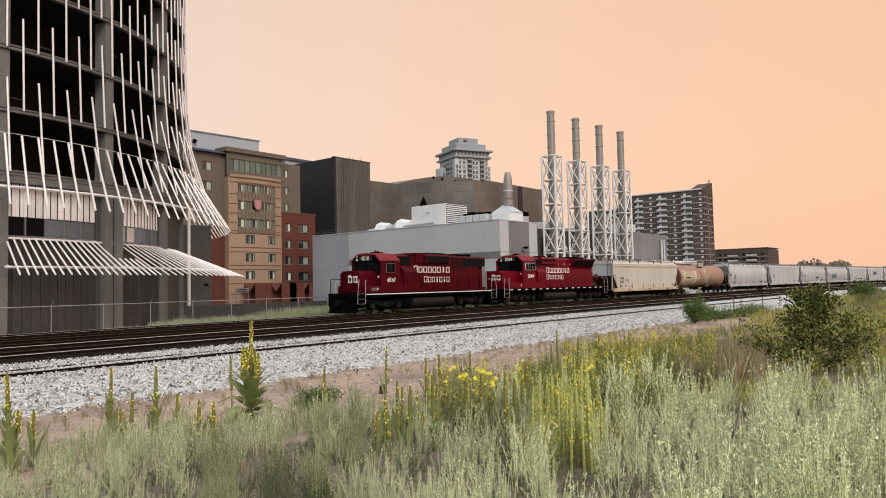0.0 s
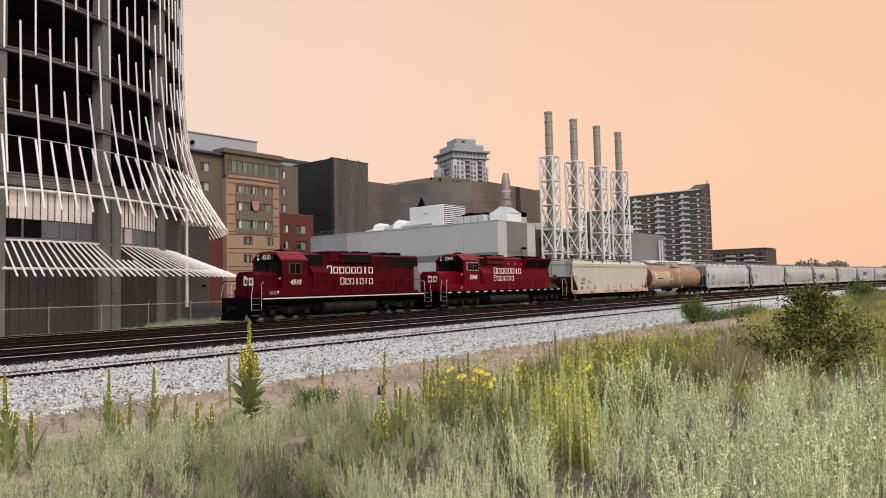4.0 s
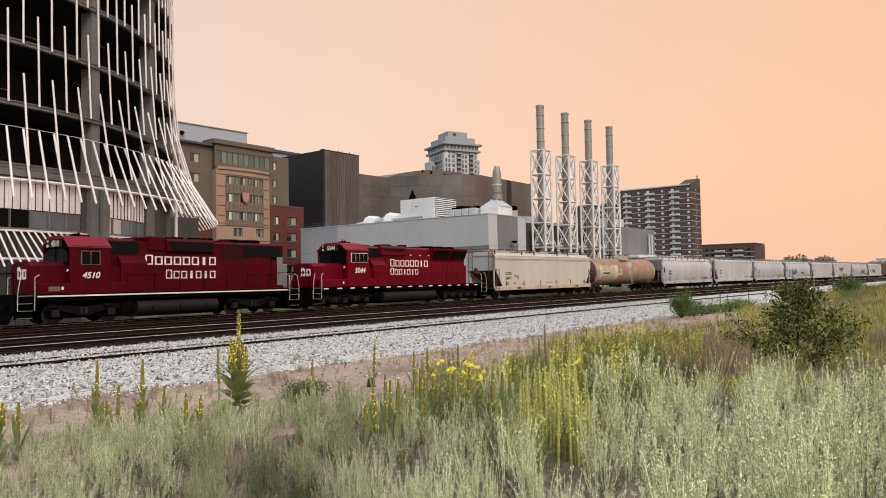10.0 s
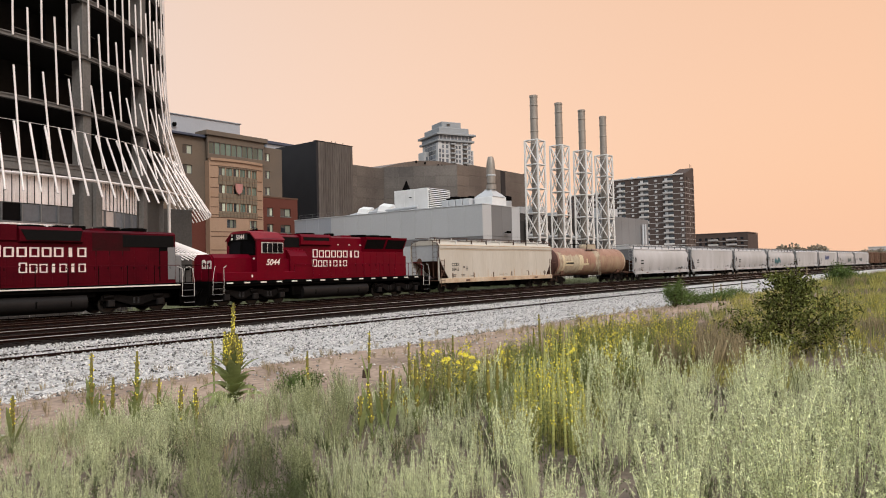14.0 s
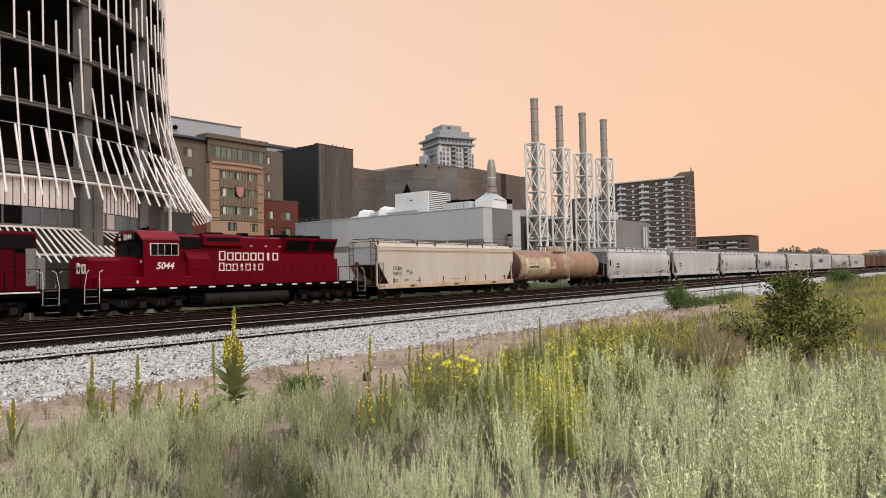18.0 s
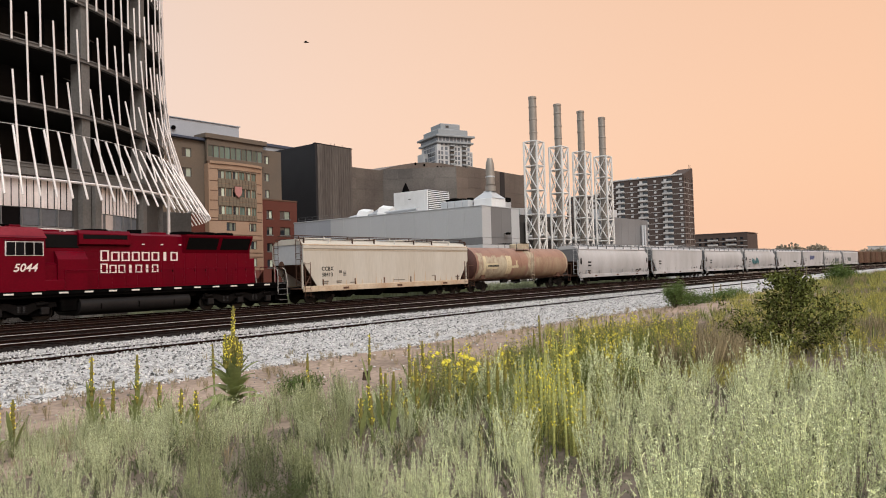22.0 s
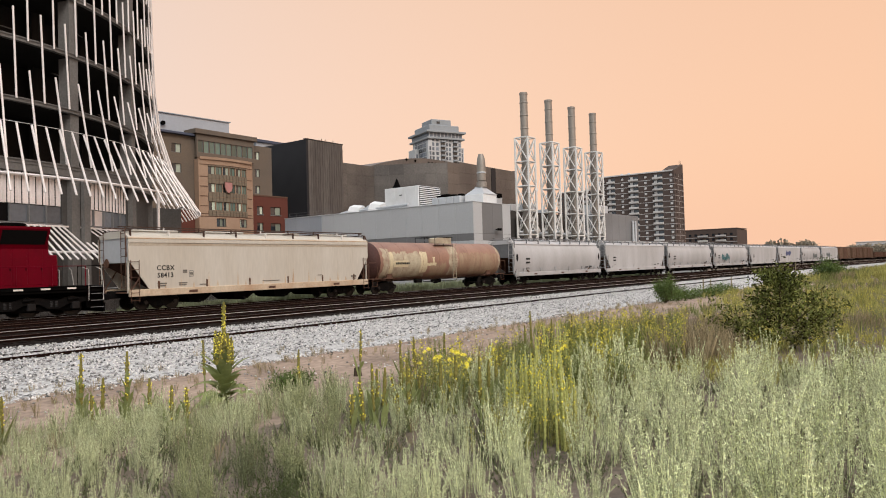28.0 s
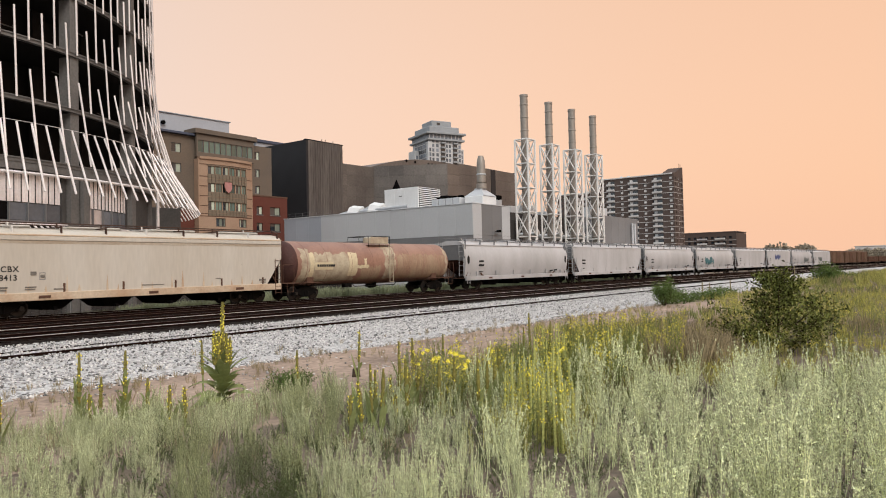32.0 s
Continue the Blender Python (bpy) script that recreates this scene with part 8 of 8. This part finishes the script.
def mullein(x, y, top, rosette, seed, bloom=0.4, arms=0, spike=None):
    """A mullein: felted leaves, a straight stalk and a dense flower spike."""
    r = random.Random(seed)
    z0 = ground_z(y) - 0.02
    h = top - z0
    e = thing("mullein", "tall mullein with a yellow-flecked spike and felted leaves" if rosette else "slender mullein stalk with a dull yellow-green spike", "plant", "mulleins", at=pose(x, y, z0, r.uniform(-2, 2), r.uniform(-2, 2), r.uniform(0, 360)))
    part("stalk", Shape().rod((0, 0, 0), (0, 0, h * 0.6), 0.017, 0.013, 7), spike or M_MULLEIN, e)
    spikes = [(0, 0, h * 0.38, h)]
    for i in range(arms):
        a = 6.283 * i / arms + r.uniform(-0.3, 0.3)
        rr = r.uniform(0.09, 0.17)
        spikes.append((math.cos(a) * rr, math.sin(a) * rr, h * 0.42, h * r.uniform(0.62, 0.76)))
    for sx, sy, za, zb in spikes:
        pr = []
        n = max(8, int((zb - za) / 0.035))
        for i in range(n + 1):
            t = i / n
            pr.append(((0.030 if i % 2 else 0.023) * (1.2 if arms > 3 else 0.62 if spike else 0.9) * (1 - 0.5 * t ** 3) * r.uniform(0.85, 1.15), za + (zb - za) * t))
        sp = part("flower_spike", Shape().lathe(pr, 8, "z", pose(sx, sy, 0)), spike or M_SPIKE, e)
        fl_ = Shape()
        for i in range(int((80 if arms > 3 else 45) * bloom * (zb - za) / 0.6)):
            t, a = r.uniform(0.05, 0.95), r.uniform(0, 6.283)
            c = Vector((sx + math.cos(a) * 0.028, sy + math.sin(a) * 0.028, za + (zb - za) * t))
            o = Vector((math.cos(a), math.sin(a), 0.3)) * 0.012
            s_ = Vector((-math.sin(a), math.cos(a), 0)) * 0.014
            u_ = Vector((0, 0, 0.014))
            fl_.add([c + s_, c + u_, c - s_, c - u_, c + o], [(0, 1, 4), (1, 2, 4), (2, 3, 4), (3, 0, 4), (0, 3, 2, 1)])
        if fl_.v:
            part("blossom", fl_, M_YELLOW, sp)
    for i in range(rosette):
        t = i / max(1, rosette)
        a = i * 2.4 + r.uniform(-0.3, 0.3)
        L_, W_ = (0.62 * (1 - t) + 0.15 if arms > 3 else 0.28 * (1 - t) + 0.08) * r.uniform(0.75, 1.2), (0.20 * (1 - t) + 0.05 if arms > 3 else (0.085 - 0.045 * t) * (0.45 if spike else 1))
        zb = 0.03 + h * (0.50 if arms > 3 else 0.64) * t
        s = Shape()
        n = 6
        (up, fall), twist = (0.46 + 0.75 * t + r.uniform(-0.15, 0.2), 0.64 - 0.5 * t + r.uniform(-0.15, 0.2)) if arms > 3 else (r.uniform(0.9, 1.7), r.uniform(0.2, 0.7)), r.uniform(-0.35, 0.35)
        for k_ in range(n + 1):
            q = k_ / n
            w_ = W_ * math.sin(math.pi * (0.08 + 0.92 * q) ** 0.8) * 0.5
            rad, zz = 0.02 + L_ * q * (0.74 if arms > 3 else 0.40), zb + L_ * (up * q - fall * q * q)
            ca, sa = math.cos(a), math.sin(a)
            for d, dz in ((-w_, 0.012 - twist * w_), (0, 0), (w_, 0.012 + twist * w_)):
                s.v.append((ca * rad - sa * d, sa * rad + ca * d, zz + dz))
        s.f += [(k_ * 3 + j, k_ * 3 + j + 1, k_ * 3 + j + 4, k_ * 3 + j + 3) for k_ in range(n) for j in range(2)]
        part("leaf", s, spike or M_MULLEIN, e, "", True)
    return e


NEAR_MULLEINS = (
    (6.6, 9.16, 1.48, 44, 0.6, 9), (4.5, 9.25, 0.94, 18, 0.5, 0), (5.0, 9.05, 0.92, 18, 0.4, 0), (3.15, 8.76, 1.06, 30, 0.6, 1), (7.2, 10.5, 0.80, 0, 0.2, 0), (9.54, 9.15, 0.82, 3, 0.3, 0),
    (11.78, 6.8, 1.04, 0, 0.1, 0), (9.13, 7.5, 0.78, 3, 0.6, 1), (5.27, 8.98, 0.53, 6, 0.5, 0), (4.95, 7.92, 0.57, 9, 0.6, 0), (7.85, 8.90, 0.64, 5, 0.2, 0), (9.93, 8.5, 0.60, 2, 0.3, 0),
    (10.8, 7.1, 0.50, 2, 0.4, 0), (3.52, 9.12, 0.56, 6, 0.6, 0), (4.89, 9.47, 0.56, 3, 0.2, 0))
MID_MULLEINS = (
    (10.9, 6.95, 0.44, 2, 0.3), (5.92, 5.83, 0.48, 3, 0.7), (6.08, 5.79, 0.51, 3, 0.6), (6.72, 6.43, 0.49, 2, 0.5), (5.18, 7.95, 0.51, 3, 0.6), (12.2, 7.2, 0.72, 2, 0.2), (12.9, 7.0, 0.80, 2, 0.2),
    (12.6, 6.4, 0.78, 2, 0.3), (11.2, 6.3, 0.55, 2, 0.3), (13.6, 6.9, 0.82, 0, 0.2), (10.6, 8.0, 0.7, 2, 0.2), (14.4, 6.6, 0.86, 0, 0.3), (9.2, 6.4, 0.5, 2, 0.5),
    (9.6, 6.2, 0.42, 2, 0.5), (10.1, 5.8, 0.5, 2, 0.4), (4.62, 9.18, 0.40, 3, 0.3), (6.91, 6.34, 0.61, 3, 0.5), (7.04, 6.17, 0.54, 3, 0.4), (6.62, 5.74, 0.39, 2, 0.4), (8.73, 6.76, 0.60, 2, 0.3), (6.67, 6.18, 0.43, 2, 0.3))
for i, (x, y, top, ros, bl, arms) in enumerate(NEAR_MULLEINS):
    mullein(x, y, top, ros, 700 + i, bl, arms)
for i, (x, y, top, ros, bl) in enumerate(MID_MULLEINS):
    mullein(x, y, top, ros, 713 + i, bl, 0)
for i in range(6):
    mullein(21 + 1.2 * i, 3.0 + 0.35 * i, 0.9 + 0.02 * (i % 4), 0, 740 + i, 0.1, 0)


for i in range(34):
    z_, u_ = rng.uniform(9.6, 12.8), rng.normal(0.175, 0.03)
    x_, y_ = field(z_, u_)
    mullein(x_, y_, rng.uniform(0.45, 0.95), 2, 800 + i, 0.15, 0, M_STALK)


for i in range(34):
    x_, y_ = field(rng.uniform(7.2, 9.4), rng.normal(0.152, 0.026))
    mullein(x_, y_, rng.uniform(0.5, 0.92), 0, 850 + i, 0.25, 0, M_STALK)
for i in range(12):
    x_, y_ = field(rng.uniform(8.2, 10.2), rng.uniform(-0.12, 0.10))
    mullein(x_, y_, rng.uniform(0.5, 0.85), 5, 880 + i, 0.1, 0)


def shrub(name, label, x, y, z, wide, high, material, seed, limbs=14, leaves=420, size=0.06, flat=0.75):
    """A shrub: tapered stems that fork, and a broken crown of many small leaves."""
    e = thing(name, label, "shrub", at=pose(x, y, z))
    st, cr = Leaves(seed), Leaves(seed + 1)
    r = st.r
    if flat >= 1:
        st.stem([np.zeros(3), np.array([0.04, -0.03, high * 0.5]), np.array([0, 0, high * 0.94])], 0.035, 0.006)
    for i in range(limbs):
        a = r.uniform(0, 6.283)
        out = np.array([math.cos(a), math.sin(a), 0])
        if flat < 1:
            sp = math.sqrt(r.uniform(0.02, 1))
            root, tip = np.zeros(3), out * wide * sp + [0, 0, high * (1 - flat * 0.55 * sp * sp) * r.uniform(0.6, 1.0)]
            mid = tip * [0.5, 0.5, 0.4] + r.normal(0, 0.05, 3)
        else:
            t = r.uniform(0.02, 0.97) ** 1.25
            reach = wide * (1 - 0.93 * t ** 1.3) * r.uniform(0.45, 1.08)
            root = np.array([0, 0, high * t * 0.8])
            tip = root + out * reach + [0, 0, reach * r.uniform(0.1, 0.55) + 0.06 * high]
            tip[2] = min(tip[2], high * r.uniform(0.92, 1.02))
            mid = root + (tip - root) * [0.45, 0.45, 0.35]
        st.stem([root, mid, tip], 0.022 if flat < 1 else 0.014, 0.004)
        for j in range(5):
            t = r.uniform(-0.1, 0.95) if flat < 1 else r.uniform(-0.2, 1.0)
            o = mid + (tip - mid) * t
            sd_ = wide * (0.22 if flat < 1 else 0.075)
            q = o + np.array([r.normal(0, sd_), r.normal(0, sd_), r.uniform(0.0, high * 0.22) if flat < 1 else r.uniform(-0.03, 0.14)])
            st.stem([o, (o + q) / 2 + r.normal(0, 0.02, 3), q], 0.008, 0.003)
            for k_ in range(leaves // 5):
                w = r.uniform(0.15, 1.08)
                p = o + (q - o) * w + r.normal(0, size * (1.3 if flat < 1 else 0.85), 3)
                cr.blade(p, r.normal(0, 1, 3) + [0, 0, 0.4], size * r.uniform(0.6, 1.3), size * 0.5, 0.1)
    sv, sf = st.arrays()
    cv, cf = cr.arrays()
    s_ = numpy_mesh("woody_frame", M_BARK, sv, sf, "", "")
    c_ = numpy_mesh("crown", material, cv, cf, "", "")
    s_.parent = c_.parent = e
    return e


def wild_sunflower(x, y, high, heads, seed):
    """A branching wild sunflower: thin stalks, narrow leaves and open yellow heads."""
    e = thing("wild_sunflower", "wild sunflower with open bright yellow heads on thin stalks", "flower", "wild sunflowers", at=pose(x, y, ground_z(y) - 0.02))
    st, lf = Leaves(seed), Leaves(seed + 1)
    r = st.r
    for i in range(heads):
        tip = np.array([r.normal(0, 0.13), r.normal(0, 0.13), high * r.uniform(0.72, 1.0)])
        mid = tip * [0.4, 0.4, 0.55]
        st.stem([np.zeros(3), mid, tip], 0.006, 0.003)
        for k_ in range(14):
            p = mid + (tip - mid) * r.uniform(-0.7, 0.85)
            a = r.uniform(0, 6.283)
            lf.blade(p, (math.cos(a), math.sin(a), r.uniform(0.1, 0.7)), r.uniform(0.05, 0.10), 0.02, 0.15)
        fl = Leaves(seed + 10 + i)
        face = np.array([-0.75 + r.normal(0, 0.3), -0.5 + r.normal(0, 0.3), 0.45])
        face = face / np.linalg.norm(face)
        side = np.cross(face, [0, 0, 1.0])
        side = side / np.linalg.norm(side)
        up = np.cross(side, face)
        size = r.uniform(0.032, 0.048)
        for k_ in range(11):
            a = 6.283 * k_ / 11 + r.normal(0, 0.08)
            fl.blade(tip, side * math.cos(a) + up * math.sin(a) + face * 0.12, size * r.uniform(0.9, 1.1), size * 0.52, 0.1)
        fv, ff = fl.arrays()
        numpy_mesh("flower_head", M_YELLOW, fv, ff, "", "").parent = e
    for nm, m, L in (("stalk", M_YGREEN, st), ("foliage", M_GREEN, lf)):
        v, f = L.arrays()
        numpy_mesh(nm, m, v, f, "", "").parent = e


for i, (z, u, h, n) in enumerate(((10.2, -0.011, 0.92, 3), (10.4, 0.0, 0.84, 3), (10.0, 0.02, 0.72, 4), (10.3, 0.033, 0.86, 4), (9.9, 0.045, 0.66, 5), (10.5, 0.055, 0.8, 3), (10.6, 0.07, 0.78, 3), (11.2, 0.19, 0.7, 3), (11.6, 0.23, 0.72, 3), (12.0, 0.15, 0.8, 3))):
    x_, y_ = field(z, u)
    wild_sunflower(x_, y_, h, n, 2100 + 40 * i)
shrub("dark_shrub", "dark green broad shrub standing above the sagebrush", 16.0, 3.36, -0.03, 1.6, 1.98, M_BUSHLEAF, 43, 66, 105, 0.075, 1.15)
shrub("low_shrub", "brown half-dry shrub at the foot of the dark shrub", 15.2, 4.5, -0.05, 0.75, 0.62, M_DRY, 47, 14, 160, 0.05)
shrub("young_tree", "small bright green sapling beside the ballast", 33.8, 12.1, -0.17, 0.5, 1.5, M_SHRUBLEAF, 51, 15, 220, 0.09)
for i, (x, y, w, h) in enumerate(((36, 12.2, 0.8, 0.75), (38, 12.3, 0.9, 0.6), (40.5, 12.0, 1.0, 0.55), (44, 12.2, 1.0, 0.6))):
    shrub("low_shrub", "low green shrub beside the ballast", x, y, -0.17, w, h, M_SHRUBLEAF, 53 + 2 * i, 12, 120, 0.10)
shrub("young_tree", "small green tree by the far edge of the ballast", 66.5, 9.9, -0.17, 1.25, 1.7, M_SHRUBLEAF, 71, 18, 170, 0.16)
shrub("low_shrub", "low green shrub by the far edge of the ballast", 76, 10.0, -0.17, 1.6, 0.9, M_SHRUBLEAF, 73, 12, 140, 0.16)
shrub("low_shrub", "rounded green shrub among the sagebrush", 8.0, 9.3, -0.13, 0.42, 0.30, M_SHRUBLEAF, 75, 14, 170, 0.035)
shrub("low_shrub", "rounded green shrub among the sagebrush", 8.45, 9.7, -0.13, 0.36, 0.34, M_SHRUBLEAF, 77, 12, 170, 0.035)
stump = thing("tree_stump", "short dark weathered stump beside the path", "stump", at=pose(9.9, 9.55, -0.14))
part("wood", Shape().lathe([(0.09, 0), (0.075, 0.08), (0.07, 0.16), (0.06, 0.18), (0.02, 0.19)], 12), M_BARK, stump)
stakes = [(41.5, 12.6, 0.95), (43.2, 12.7, 0.85), (46.5, 12.4, 0.9), (62.0, 11.6, 1.6)]
for x, y, h in stakes:
    sk = thing("wooden_stake", "weathered wooden survey stake beside the ballast", "stake", "stakes", at=pose(x, y, -0.18))
    part("shaft", Shape().box(-0.04, 0.04, -0.03, 0.03, 0, h, 0.008), M_DRY, sk)
    part("point", Shape().prism([(-0.03, -0.03), (0.03, -0.03), (0, 0.03)], h, h + 0.05, "z"), M_DRY, sk)

# ---- far trees along the horizon ----
blob = Leaves(900)
for i in range(170):
    p = blob.r.normal(0, 1, 3)
    p = p / np.linalg.norm(p) * blob.r.uniform(0.45, 1.0) * [0.5, 0.5, 0.42] + [0, 0, 0.55]
    blob.blade(p, blob.r.normal(0, 1, 3), 0.16, 0.13)
blob.stem([(0, 0, 0), (0, 0, 0.4)], 0.035, 0.02)
far = []
for i in range(230):
    d = rng.uniform(470, 640)
    a = radians(rng.uniform(3.5, 13.3))
    far.append((math.cos(a) * d, math.sin(a) * d, -0.9, rng.uniform(6, 12.5) * (1.15 if a > radians(9.5) and a < radians(12.5) else 0.8), rng.uniform(0, 6.28), 1.0))
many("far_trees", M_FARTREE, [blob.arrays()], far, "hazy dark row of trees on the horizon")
for i, (a, d, h) in enumerate(((4.6, 520, 15),)):
    x, y = math.cos(radians(a)) * d, math.sin(radians(a)) * d
    pl = thing("utility_pole", "thin dark utility pole on the horizon", "pole", "utility poles", at=pose(x, y, -0.85))
    part("mast", Shape().rod((0, 0, 0), (0, 0, h), 0.22, 0.14, 8), M_BARK, pl)
    part("crossarm", Shape().box(-0.1, 0.1, -1.6, 1.6, h - 1.6, h - 1.35, 0.02), M_BARK, pl)
fb = thing("far_building", "pale hazy building beyond the far trees", "building")
# Haze is painted in: the wall colour is paled towards the sky.
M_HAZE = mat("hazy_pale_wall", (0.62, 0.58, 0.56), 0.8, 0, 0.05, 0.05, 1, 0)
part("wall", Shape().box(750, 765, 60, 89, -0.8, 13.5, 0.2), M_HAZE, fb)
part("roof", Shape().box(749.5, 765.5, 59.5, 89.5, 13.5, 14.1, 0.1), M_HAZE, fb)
for i in range(6):
    part("window", Shape().box(749.8, 750, 62 + 4.4 * i, 64.6 + 4.4 * i, 10.0, 11.6), M_PALE_B, fb)


# ---- a gull that crosses the sky ----
M_GULL = mat("grey_brown_feathers", (0.04, 0.034, 0.03), 0.8, 0, 0.2, 8, 60, 0)
gull = thing("gull", "small dark gull gliding across the sky", "bird")
G = 1.65
part("body", Shape().lathe([(0.005, -0.24), (0.05, -0.12), (0.07, 0.0), (0.06, 0.12), (0.035, 0.2), (0.02, 0.26), (0.004, 0.31)], 10, "x", Matrix.Diagonal((G, G, G, 1))), M_GULL, gull, "", True)
part("tail", Shape().prism([(0.22, -0.03), (0.38, -0.07), (0.38, 0.07), (0.22, 0.03)], -0.006, 0.006, "z", Matrix.Diagonal((G, G, G, 1))), M_GULL, gull)
WINGS = []
for sg in (-1, 1):
    w = Shape().prism([(-0.12, sg * 0.04), (-0.15, sg * 0.3), (-0.02, sg * 0.72), (0.05, sg * 0.7), (0.05, sg * 0.3), (0.08, sg * 0.04)], -0.01, 0.015, "z", Matrix.Diagonal((G, G, G, 1)))
    WINGS.append((part("wing", w, M_GULL, gull), sg))

GULL_WAY = (
    (0, 40.61, -0.42, 330), (17.5, 40.61, -0.42, 330), (18.4, 40.61, 3.00, 315), (19, 40.61, 8.93, 290),
    (19.4, 40.44, 10.32, 260), (19.7, 40.38, 11.17, 235), (20, 40.68, 11.99, 210), (20.3, 41.16, 12.85, 185),
    (20.6, 42.00, 13.66, 160), (20.9, 43.06, 14.58, 143), (21.2, 44.55, 15.68, 130), (21.5, 45.90, 16.92, 122),
    (21.8, 47.22, 17.78, 118), (22.1, 48.47, 17.93, 118), (22.4, 49.38, 17.41, 120), (22.7, 49.94, 16.33, 124),
    (23, 50.26, 14.62, 130), (23.3, 50.42, 12.55, 142), (23.7, 50.55, 9.85, 175), (24.4, 50.55, 4.00, 215),
    (25.2, 50.55, -0.62, 235), (32, 50.55, -0.62, 235),
)

# ---- sleepers under the two nearest tracks ----
tie_mesh = Shape().box(-0.115, 0.115, -1.3, 1.3, -0.2, -0.075, 0.012).mesh("tie", M_TIE)
tr_ = random.Random(3)
for tk, ty in track_things:
    rest = Shape()
    near = ty < 31
    for i in range(620):
        x = -30 + 0.55 * i + tr_.uniform(-0.02, 0.02)
        m = on_line(x, ty) @ pose(0, tr_.uniform(-0.08, 0.08), tr_.uniform(-0.012, 0.004), 0, 0, tr_.uniform(-1.2, 1.2))
        if near and -1 < x < 68:
            part("tie", tie_mesh, None, tk, at=m)
        elif x < 200:
            rest.box(-0.115, 0.115, -1.3, 1.3, -0.2, -0.075, 0, m)
    rp = part("far_ties", rest, M_TIE, tk, "dark wooden sleepers")
    rp["kind"] = "stuff"


def gull_motion():
    """The gull rises from behind the roofs, crosses the sky to the left and leaves behind the tower."""
    rows = []
    for t, yaw, el, d in GULL_WAY:
        a, e_ = radians(yaw), radians(el)
        rows.append((t, Vector((math.cos(a) * math.cos(e_) * d, math.sin(a) * math.cos(e_) * d, 1.9 + math.sin(e_) * d))))
    keys = []
    for i, (t, p) in enumerate(rows):
        q = rows[min(i + 1, len(rows) - 1)][1] - rows[max(i - 1, 0)][1]
        h = math.degrees(math.atan2(-q.y, -q.x)) if q.length > 0.01 else 0
        keys.append((t, Matrix.Translation(p) @ pose(0, 0, 0, 18, 0, h)))
    walk(gull, keys)
    for w, sg in WINGS:
        walk(w, [(i * 0.25, pose(0, 0, 0, sg * (12 + 22 * math.sin(i * 1.57)), 0, 0)) for i in range(129)])
motions()
